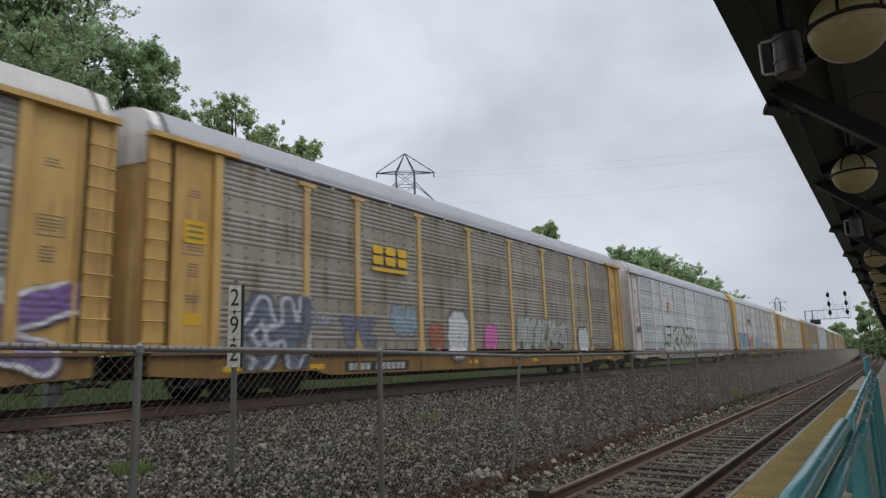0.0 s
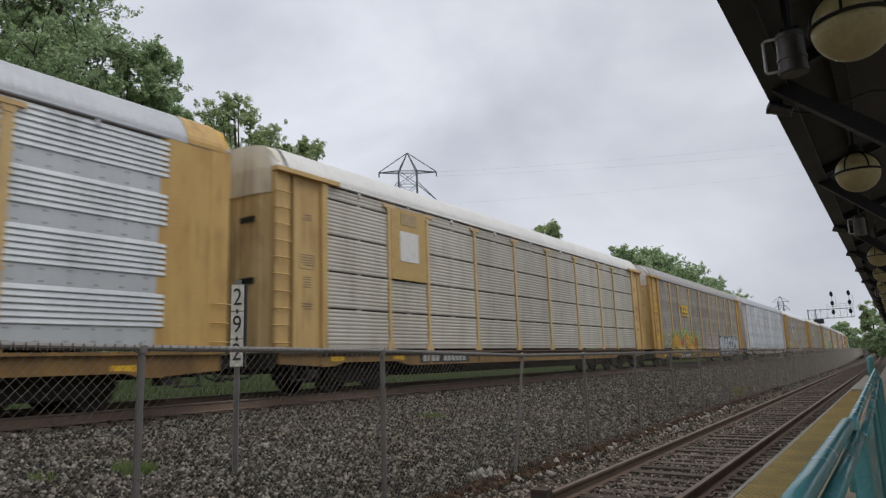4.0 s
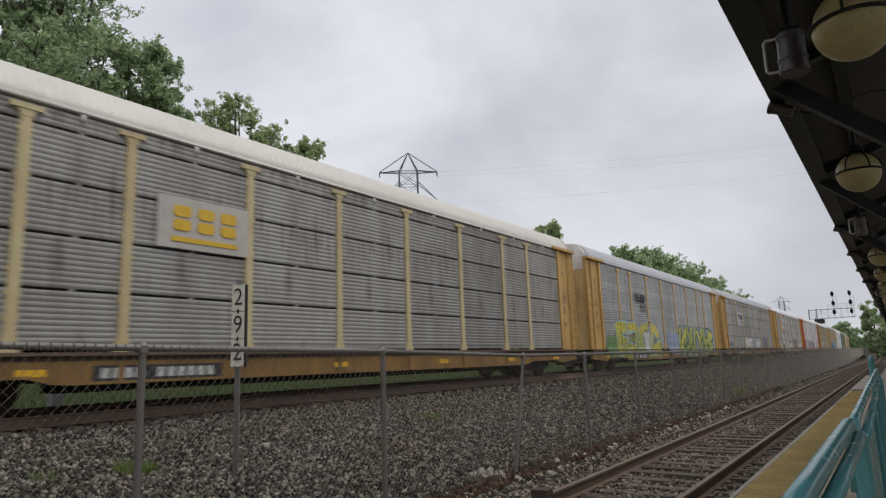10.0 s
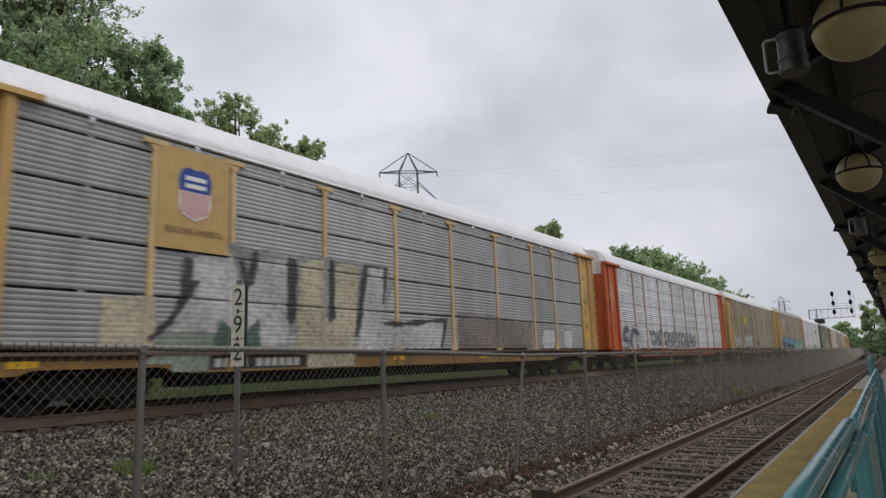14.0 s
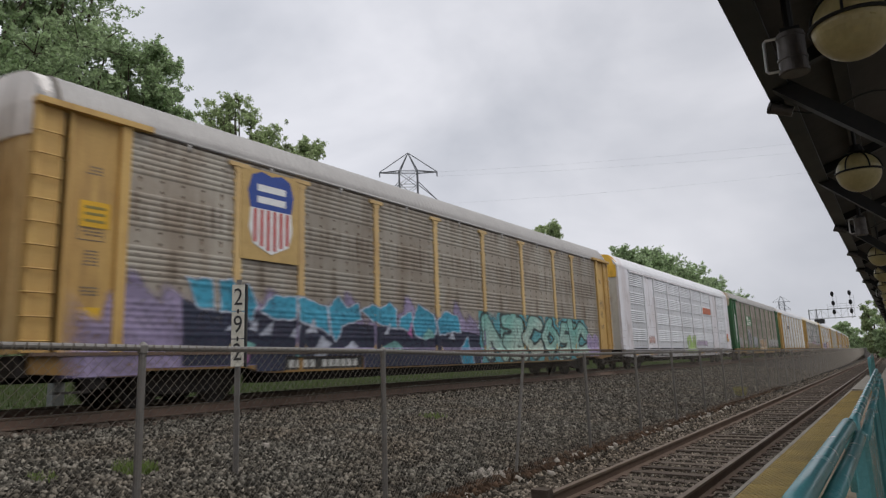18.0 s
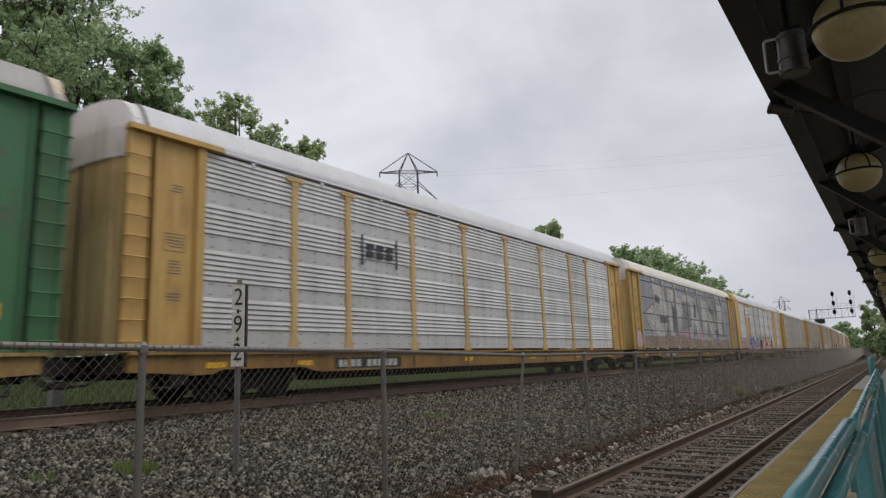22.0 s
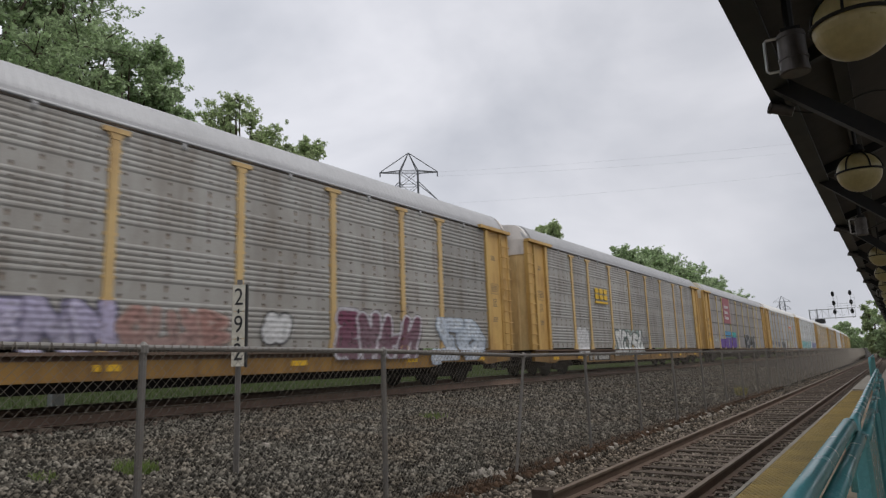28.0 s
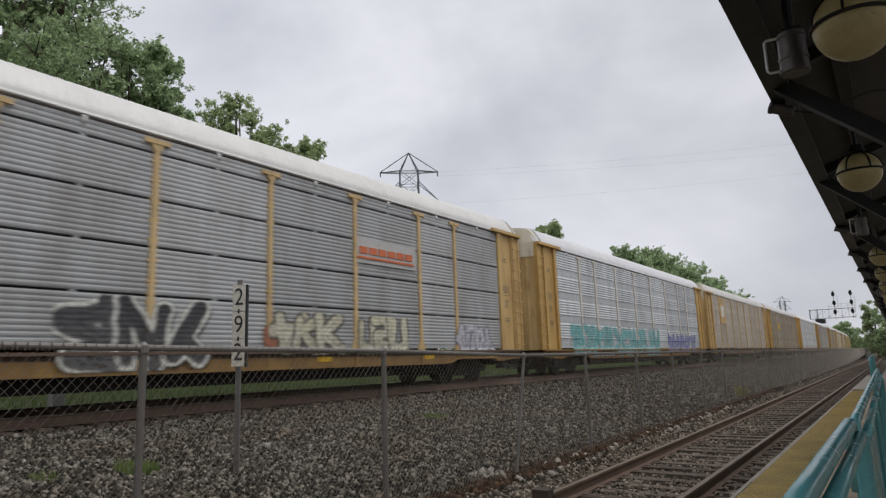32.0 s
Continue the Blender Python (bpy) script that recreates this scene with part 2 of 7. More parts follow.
# ---- mesh helpers ----
class Build:
    """Collects vertices and faces for one mesh."""

    def __init__(self):
        self.v, self.f, self.m = [], [], []

    def poly(self, pts, mat=0):
        a = len(self.v)
        self.v += [tuple(p) for p in pts]
        self.f.append(tuple(range(a, a + len(pts))))
        self.m.append(mat)

    def solid(self, ring_a, ring_b, mat=0, caps=True):
        """A prism between two rings of equal length."""
        a, n = len(self.v), len(ring_a)
        self.v += [tuple(p) for p in ring_a] + [tuple(p) for p in ring_b]
        for i in range(n):
            j = (i + 1) % n
            self.f.append((a + i, a + j, a + n + j, a + n + i))
            self.m.append(mat)
        if caps:
            self.f += [tuple(range(a + n - 1, a - 1, -1)), tuple(range(a + n, a + 2 * n))]
            self.m += [mat, mat]

    def box(self, x0, x1, y0, y1, z0, z1, mat=0, bevel=0.0):
        if bevel <= 0:
            self.solid([(x0, y0, z0), (x0, y1, z0), (x1, y1, z0), (x1, y0, z0)][::-1], [(x0, y0, z1), (x0, y1, z1), (x1, y1, z1), (x1, y0, z1)][::-1], mat)
            return
        e = bevel
        r = [(x0 + e, y0), (x1 - e, y0), (x1, y0 + e), (x1, y1 - e), (x1 - e, y1), (x0 + e, y1), (x0, y1 - e), (x0, y0 + e)]
        self.solid([(x, y, z0) for x, y in r], [(x, y, z1) for x, y in r], mat)

    def tube(self, p, q, r0, r1=None, sides=8, mat=0, caps=True):
        p, q = Vector(p), Vector(q)
        r1 = r0 if r1 is None else r1
        d = (q - p).normalized()
        u = d.orthogonal().normalized()
        w = d.cross(u)
        ring = [(math.cos(2 * math.pi * i / sides), math.sin(2 * math.pi * i / sides)) for i in range(sides)]
        self.solid([p + (u * c + w * s) * r0 for c, s in ring], [q + (u * c + w * s) * r1 for c, s in ring], mat, caps)

    def path(self, pts, r, sides=6, mat=0):
        """One bent tube through the points; closed when the ends meet."""
        p = [Vector(q) for q in pts]
        loop = (p[0] - p[-1]).length < 1e-6
        if loop:
            p = p[:-1]
        n, a, u = len(p), len(self.v), None
        for i in range(n):
            before, after = (p[i - 1], p[(i + 1) % n]) if loop else (p[max(0, i - 1)], p[min(n - 1, i + 1)])
            d = (after - before).normalized()
            u = d.orthogonal().normalized() if u is None else (u - d * u.dot(d)).normalized()
            w = d.cross(u)
            for k in range(sides):
                t = 2 * math.pi * k / sides
                self.v.append(tuple(p[i] + (u * math.cos(t) + w * math.sin(t)) * r))
        for i in range(n if loop else n - 1):
            for k in range(sides):
                s, q = a + i * sides, a + ((i + 1) % n) * sides
                self.f.append((s + k, s + (k + 1) % sides, q + (k + 1) % sides, q + k))
                self.m.append(mat)
        if not loop:
            self.f += [tuple(range(a + sides - 1, a - 1, -1)), tuple(range(a + (n - 1) * sides, a + n * sides))]
            self.m += [mat, mat]

    def extrude_y(self, prof, y0, y1, mat=0, closed=True):
        """A profile of (x, z) drawn along y."""
        if closed:
            self.solid([(x, y0, z) for x, z in prof], [(x, y1, z) for x, z in prof], mat)
        else:
            a, n = len(self.v), len(prof)
            self.v += [(x, y0, z) for x, z in prof] + [(x, y1, z) for x, z in prof]
            for i in range(n - 1):
                self.f.append((a + i, a + i + 1, a + n + i + 1, a + n + i))
                self.m.append(mat)

    def mesh(self, name, mats, smooth=False):
        me = bpy.data.meshes.new(name)
        me.from_pydata(self.v, [], self.f)
        for m in mats:
            me.materials.append(m)
        me.polygons.foreach_set("material_index", self.m)
        if smooth:
            me.polygons.foreach_set("use_smooth", [True] * len(self.f))
        me.update()
        return me


def part(name, data, mats, parent, label="", at=None):
    """Links a Build, or a ready mesh, as one mesh object under a thing or a part."""
    me = data.mesh(name, mats if isinstance(mats, (list, tuple)) else [mats]) if isinstance(data, Build) else data
    ob = new(name, me)
    ob.parent = parent
    if at:
        ob.location = at
    return tagged(ob, label) if label else ob


def thing(name, label, category, group="", kind="", at=(0, 0, 0), data=None, mats=()):
    me = data.mesh(name, list(mats)) if isinstance(data, Build) else data
    ob = new(name, me)
    ob.location = at
    return tagged(ob, label, category, group, kind)


def fuse(name, vs, fs, mats, mi=None, smooth=False):
    """A mesh from arrays of vertices and faces of one size."""
    me = bpy.data.meshes.new(name)
    vs, fs = np.asarray(vs, float), np.asarray(fs, int)
    k = fs.shape[1]
    me.vertices.add(len(vs))
    me.vertices.foreach_set("co", vs.ravel())
    me.loops.add(fs.size)
    me.loops.foreach_set("vertex_index", fs.ravel())
    me.polygons.add(len(fs))
    me.polygons.foreach_set("loop_start", np.arange(0, fs.size, k))
    for m in mats:
        me.materials.append(m)
    if mi is not None:
        me.polygons.foreach_set("material_index", np.asarray(mi, int))
    if smooth:
        me.polygons.foreach_set("use_smooth", [True] * len(fs))
    me.update(calc_edges=True)
    me.validate()
    return me


# ---- the plan ----
# x to the right across the tracks, y along them, z = 0 on the rail heads of the platform track.
TRAIN_X, TRAIN_Z = -13.2, 1.0
NEAR_X = -3.11
FENCE_X = -5.05
BEND_FROM, BEND = 70.0, 1.6e-4


def bend(y):
    """How far the line swings to the left at y."""
    return -0.5 * BEND * max(0.0, y - BEND_FROM) ** 2 if y < 600 else -0.5 * BEND * 530 ** 2 - BEND * 530 * (y - 600)


def heading(y):
    return math.degrees(math.atan(BEND * min(max(0.0, y - BEND_FROM), 530)))


LENGTHS = [-40, -20, -8, 0, 5, 10, 15, 20, 30, 40, 50, 60, 70] + [70 + 12 * i for i in range(1, 46)] + [700, 900, 1400, 3000]

# ---- ground ----
# cross profile of the ground: x, z
PROFILE = [(-1500, 0.2), (-300, 0.2), (-60, 1.9), (-30, 1.85), (-25, 1.55), (-20, 0.75), (-17, 0.47), (-15.6, 0.62), (-14.7, 0.75), (-11.95, 0.735), (-11.2, 0.60), (-9.4, 0.47),
           (-7.6, 0.28), (-6.2, 0.10), (-5.4, -0.03), (-4.7, -0.13), (-4.35, -0.195), (-1.75, -0.206), (-1.5, -0.25), (6, -0.25), (300, -0.2), (1500, 0.0)]


def ground_z(x):
    for (a, za), (b, zb) in zip(PROFILE, PROFILE[1:]):
        if a <= x <= b:
            return za + (zb - za) * (x - a) / (b - a)
    return 0.0


def ground_sheet():
    vs, fs, mi = [], [], []
    n = len(PROFILE)
    for y in [-1500, -200] + LENGTHS:
        for x, z in PROFILE:
            vs.append((x + (bend(y) if abs(x) < 100 else 0), y, z))
    for j in range(len(LENGTHS) + 1):
        for i in range(n - 1):
            fs.append((j * n + i, j * n + i + 1, (j + 1) * n + i + 1, (j + 1) * n + i))
            x = 0.5 * (PROFILE[i][0] + PROFILE[i + 1][0])
            mi.append(0 if x < -15.6 else 3 if x < -11.8 else 1 if x < -4.9 else 2 if x < 8 else 0)
    ob = new("ground", fuse("ground", vs, fs, [GRASS, BALLAST, TRACKDIRT, RUSTBED], mi))
    return tagged(ob, "dark crushed-stone railway ground with grass beyond the tracks", "ground", kind="structure")


ground_sheet()


def stones(name, n, xr, yr, size, mat, label, seed, power=1.0):
    """Loose angular stones scattered on the ground, denser near y = yr[0]."""
    rg = np.random.RandomState(seed)
    base = np.array([(0, 0, 1), (1, 0, .1), (.3, .95, -.1), (-.8, .6, .15), (-.8, -.6, -.1), (.3, -.95, .1), (0, 0, -1)], float)
    tri = np.array([(0, i, i % 5 + 1) for i in range(1, 6)] + [(6, i % 5 + 1, i) for i in range(1, 6)])
    u = rg.rand(n) ** power
    ys = yr[0] + (yr[1] - yr[0]) * u
    xs = xr[0] + (xr[1] - xr[0]) * rg.rand(n)
    sz = size * (0.45 + 0.75 * rg.rand(n) ** 2)
    shape = base[None] * (0.7 + 0.6 * rg.rand(n, 7, 1)) * (sz[:, None, None] * (0.7 + 0.6 * rg.rand(n, 1, 3)))
    ang = rg.rand(n) * 6.28
    tilt = (rg.rand(n) - .5) * 1.6
    ca, sa, ct, st = np.cos(ang), np.sin(ang), np.cos(tilt), np.sin(tilt)
    x, y, z = shape[..., 0], shape[..., 1], shape[..., 2]
    y, z = y * ct[:, None] - z * st[:, None], y * st[:, None] + z * ct[:, None]
    x, y = x * ca[:, None] - y * sa[:, None], x * sa[:, None] + y * ca[:, None]
    px = [p[0] for p in PROFILE]
    pz = [p[1] for p in PROFILE]
    zs = np.interp(xs, px, pz)
    bends = np.array([bend(v) for v in ys])
    vs = np.stack([x + (xs + bends)[:, None], y + ys[:, None], z + (zs + sz * 0.25)[:, None]], -1).reshape(-1, 3)
    fs = (tri[None] + 7 * np.arange(n)[:, None, None]).reshape(-1, 3)
    ob = new(name, fuse(name, vs, fs, [mat]))
    return tagged(ob, label, "ballast", kind="stuff")


stones("ballast_stones", 76000, (-11.9, -4.8), (2.5, 16), 0.037, STONE, "loose grey crushed-stone ballast between fence and main track", 1)
stones("ballast_stones", 42000, (-11.9, -4.8), (16, 60), 0.046, STONE, "loose grey crushed-stone ballast further along the line", 2, 1.4)
stones("track_stones", 27000, (-4.9, -1.66), (6, 24), 0.034, BROWNSTONE, "brownish gravel in and beside the platform track", 3, 1.2)
stones("track_stones", 9000, (-4.9, -1.66), (24, 70), 0.036, BROWNSTONE, "brownish gravel along the distant platform track", 4, 1.3)
stones("rust_stones", 15000, (-14.6, -11.7), (2, 40), 0.04, RUSTSTONE, "rust-stained stones in the bed of the main track", 6, 1.2)
stones("pale_rubble", 110, (-5.15, -4.7), (7, 24), 0.075, RED_ROCK, "pale rubble lumps lying along the fence foot", 5)
stones("pale_rubble", 40, (-5.5, -5.05), (8.5, 9.2), 0.06, RED_ROCK, "heap of pale rubble at the foot of a fence post", 8)


stones("dirt_ridge", 7000, (-5.2, -4.86), (6.5, 36), 0.06, DIRTLUMP, "dark brown dirt and rubble heaped along the fence foot", 9, 1.2)
stones("pale_rubble", 46, (-4.5, -1.7), (7.5, 26), 0.04, RED_ROCK, "scattered pale stones in the platform track", 10)


def rail_profile(x):
    """Rail section, head at z = 0 below."""
    return [(x - .075, -.17), (x + .075, -.17), (x + .075, -.155), (x + .012, -.14), (x + .012, -.045), (x + .036, -.035), (x + .036, -.004), (x + .03, 0), (x - .03, 0),
            (x - .036, -.004), (x - .036, -.035), (x - .012, -.045), (x - .012, -.14), (x - .075, -.155)]


def track(name, x, z, label, head):
    root = thing(name, label, "railway track", kind="structure")
    for s in (-1, 1):
        b = Build()
        prof = rail_profile(x + s * 0.7525)
        if z > 0:
            prof = [(px, pz - .03 if pz < -.1 else pz) for px, pz in prof]
        lift = .085 if z > 0 and s < 0 else 0
        stops = LENGTHS if (s > 0 or z > 0) else [7.9] + [v for v in LENGTHS if v > 8]
        for y0, y1 in zip(stops, stops[1:]):
            a = [(px + bend(y0), y0, pz + z + lift) for px, pz in prof]
            c = [(px + bend(y1), y1, pz + z + lift) for px, pz in prof]
            b.solid(a, c, 0, caps=False)
            for k in range(len(prof)):
                if k in (6, 7, 8):
                    b.m[len(b.m) - len(prof) + k] = 1
                elif k in (4, 5, 9, 10):
                    # head flanks take the lighter rust as a painted highlight
                    b.m[len(b.m) - len(prof) + k] = 2
        part("rail", b, [RAILWEB_LIT if z > 0 else RUST_AND_SHADE, head, RUST_TOP], root)
    return root


MAIN = track("main_track", TRAIN_X, TRAIN_Z, "main line track with brown rails and polished heads", STEEL_TOP)
SIDING = track("platform_track", NEAR_X, 0.0, "rusty platform track on weathered wooden ties", RUST_TOP)


def ties(root, x, z, y0, near, y1):
    """Each near tie is a piece of its own; the distant ones are joined."""
    rg = random.Random(7)
    b = Build()
    b.box(-1.28, 1.28, -.115, .115, -.16, 0, 0, 0.012)
    me = b.mesh("tie", [TIE])
    y, far = y0, Build()
    while y < y1:
        if y < near:
            o = part("tie", me, TIE, root, at=(x + rg.uniform(-.05, .05), y, z - .165 + rg.uniform(-.012, .012)))
            o.rotation_euler = (0, rg.uniform(-.006, .006), rg.uniform(-.02, .02))
        else:
            c = bend(y)
            far.box(x - 1.28 + c, x + 1.28 + c, y - .115, y + .115, z - .3, z - .165)
        y += 0.53 + rg.uniform(-.03, .03)
    tagged(part("distant_tie_row", far, TIE, root), kind="stuff")


ties(SIDING, NEAR_X, 0.0, 4, 70, 230)
ties(MAIN, TRAIN_X, TRAIN_Z - .035, -4, 50, 160)

# tie plates on the near ties
plates = Build()
for s in (-1, 1):
    y = 4.0
    while y < 40:
        px = NEAR_X + s * .7525
        plates.box(px - .14, px + .14, y - .09, y + .09, -.168, -.15)
        y += 0.53
tagged(part("tie_plate_row", plates, RUST_AND_SHADE, SIDING), kind="stuff")
block = Build()
block.box(NEAR_X - .95, NEAR_X - .72, 7.72, 7.9, -.2, .05, 0, .015)
thing("wooden_block", "dark weathered wooden block at the end of a rusty rail", "block", data=block, mats=[TIE])

# ---- chain-link fence ----


def fence():
    root = thing("chain_link_fence", "grey galvanised chain-link fence with round posts along the ballast", "fence", at=(0, 0, 0))
    lean = {2: 0.28, 3: 0.0}
    ys = [0.0, 3.02, 6.05, 9.6, 12.14, 15.15, 18.1, 21.2, 24.2, 27.2, 30.3, 33.3, 36.4, 39.4] + [39.4 + 3.05 * i for i in range(1, 75)]
    top = {}
    for i, y in enumerate(ys):
        x, z0 = FENCE_X + bend(y), -.1
        zt = 1.92 if y < 1 else 1.865 if y < 4 else 1.825 if y < 8 else 1.74
        b = Build()
        d = -.45 if i == 3 else 0
        b.tube((0, d, z0), (0, 0, zt - .03), .031 if i != 3 else .026, sides=10)
        b.tube((0, 0, zt - .04), (0, 0, zt + .02), .042, sides=10)
        b.tube((0, 0, zt + .02), (0, 0, zt + .05), .042, .012, sides=10)
        part("fence_post", b, GALV, root, at=(x, y, 0))
        top[i] = (x, y, zt)
    b = Build()
    for i in range(len(ys) - 1):
        b.tube(top[i], top[i + 1], .027, sides=10, caps=False)
    b.tube((FENCE_X, -6, 2.03), top[0], .024, sides=8)
    part("top_rail", b, GALV, root)
    vs, fs = [], []

    def strand(p, q, w):
        p, q = Vector(p), Vector(q)
        n = Vector((1, 0, 0))
        u = (q - p).normalized().cross(n) * w
        a = len(vs)
        vs.extend([p + u, p - u * .5 + n * w, p - u * .5 - n * w, q + u, q - u * .5 + n * w, q - u * .5 - n * w])
        fs.extend([(a, a + 1, a + 4, a + 3), (a + 1, a + 2, a + 5, a + 4), (a + 2, a, a + 3, a + 5)])

    h, step, y = 1.78, 0.08, -4.0
    while y < 150:
        k = 1 if y < 40 else 2
        c0, c1 = bend(y), bend(y + h)
        zt = 1.84 if y < 6 else 1.78 if y < 9 else 1.72
        # one set of strands is thicker, its lit brightness put into the shape
        for p, q, w in (((FENCE_X + .036 + c0, y, -.06), (FENCE_X + .036 + c1, y + h, zt), .0021), ((FENCE_X + .03 + c0, y + h, -.06), (FENCE_X + .03 + c1, y, zt), .0012)):
            strand(p, q, w * k)
        y += step * k
    part("chain_link_mesh", fuse("chain_link_mesh", [tuple(v) for v in vs], fs, [WIRE]), WIRE, root)
    # knuckles standing over the top rail
    kn = Build()
    y = -3.0
    while y < 40:
        zt = 1.90 - .017 * y if y < 6 else 1.825 - .025 * (y - 6) if y < 9.4 else 1.74
        kn.tube((FENCE_X + .03, y, zt - .02), (FENCE_X + .03, y + .018, zt + .045), .003, sides=3)
        kn.tube((FENCE_X + .03, y + .036, zt - .02), (FENCE_X + .03, y + .018, zt + .045), .003, sides=3)
        y += .08
    tagged(part("mesh_edge", kn, WIRE, root), kind="stuff")


fence()

# ---- milepost sign ----


def text_mesh(name, body, size, depth, mat):
    cu = bpy.data.curves.new(name, "FONT")
    cu.body, cu.size, cu.extrude, cu.align_x, cu.align_y = body, size, depth, "CENTER", "CENTER"
    tmp = bpy.data.objects.new(name, cu)
    scene.collection.objects.link(tmp)
    me = bpy.data.meshes.new_from_object(tmp.evaluated_get(bpy.context.evaluated_depsgraph_get()))
    bpy.data.objects.remove(tmp)
    me.transform(Matrix.Diagonal((.78, 1, 1, 1)))
    me.materials.clear()
    me.materials.append(mat)
    return me


def milepost():
    root = thing("milepost", "white milepost plates with black numerals on a grey steel post", "signpost", at=(-7.6, 5.96, 0.27))
    root.rotation_euler = (0, 0, radians(38))
    b = Build()
    b.box(-.035, .035, -.012, .012, -.2, 2.66, 0)
    b.box(-.035, -.027, -.035, .0, -.2, 2.62, 0)
    b.box(.027, .035, -.035, .0, -.2, 2.62, 0)
    part("post", b, GALV, root)
    for i, c in enumerate("292"):
        zc = 2.40 - i * .385
        p = Build()
        p.box(-.088, .088, -.05, -.042, zc - .185, zc + .185, 0, 0.003)
        pl = part("number_plate_panel", p, SIGNWHITE, root, "white plate with one black numeral")
        t = part("numeral", text_mesh("numeral", c, .34, .002, SIGN_AND_SHADE_BLACK), SIGN_AND_SHADE_BLACK, pl)
        t.matrix_local = pose(0, -.053, zc, 90, 0, 0)
    # black strip stands for the shaded edge of a second, angled plate
    w = Build()
    w.box(.089, .118, -.046, .03, 1.43, 2.585, 0, .004)
    part("side_flange", w, SIGN_AND_SHADE_BLACK, root)
    for i in range(2):
        e = Build()
        zc = 2.40 - i * .385 - .192
        e.box(-.012, .012, -.056, -.05, zc - .03, zc + .03)
        part("dash_mark", e, SIGN_AND_SHADE_BLACK, root)


milepost()

# ---- platform ----
PLAT_Z, EDGE_X = 0.2, -1.60


def platform():
    root = thing("platform", "low concrete station platform with a worn edge", "platform", kind="structure")
    b = Build()
    b.box(EDGE_X + .004, 8.99, -30, 28.4, -.3, PLAT_Z - .03)
    b.box(EDGE_X - .02, EDGE_X + .62, 28.4, 43, -.3, PLAT_Z + .02, 0, .02)
    b.box(EDGE_X + .62, 8.99, 28.4, 140, -.3, PLAT_Z - .03)
    part("slab", b, CONCRETE, root)
    n = Build()
    y = -6.0
    while y < 27.6:
        n.box(EDGE_X - .03, EDGE_X + .022 + .008 * math.sin(y * 3), y, y + 2.38, PLAT_Z - .1, PLAT_Z, 0, 0.006)
        y += 2.4
    part("nosing", n, CONCRETE, root)
    tile = Build()
    tile.box(-.318, .318, -.303, .303, -.02, 0, 0, .003)
    for i in range(10):
        for j in range(10):
            x, y = -.285 + i * .062 + (.02 if j % 2 else -.008), -.275 + j * .061
            tile.solid([(x - .016, y - .016, 0), (x + .016, y - .016, 0), (x + .016, y + .016, 0), (x - .016, y + .016, 0)],
                       [(x - .010, y - .010, .007), (x + .010, y - .010, .007), (x + .010, y + .010, .007), (x - .010, y + .010, .007)])
    me = tile.mesh("tactile_tile", [YELLOWTILE])
    y = -3.0
    while y < 28.1:
        part("tactile_tile", me, YELLOWTILE, root, at=(EDGE_X + .345, y, PLAT_Z))
        y += .61
    pv = Build()
    pv.box(-.298, .298, -.298, .298, -.03, 0, 0, .008)
    me = pv.mesh("paver", [PAVER])
    for i in range(3):
        for j in range(56):
            part("paver", me, PAVER, root, at=(EDGE_X + 1.0 + i * .605, -2 + j * .605, PLAT_Z - .004))


platform()


def round_part(name, b, mat, parent):
    return part(name, b.mesh(name, [mat], smooth=True), mat, parent)


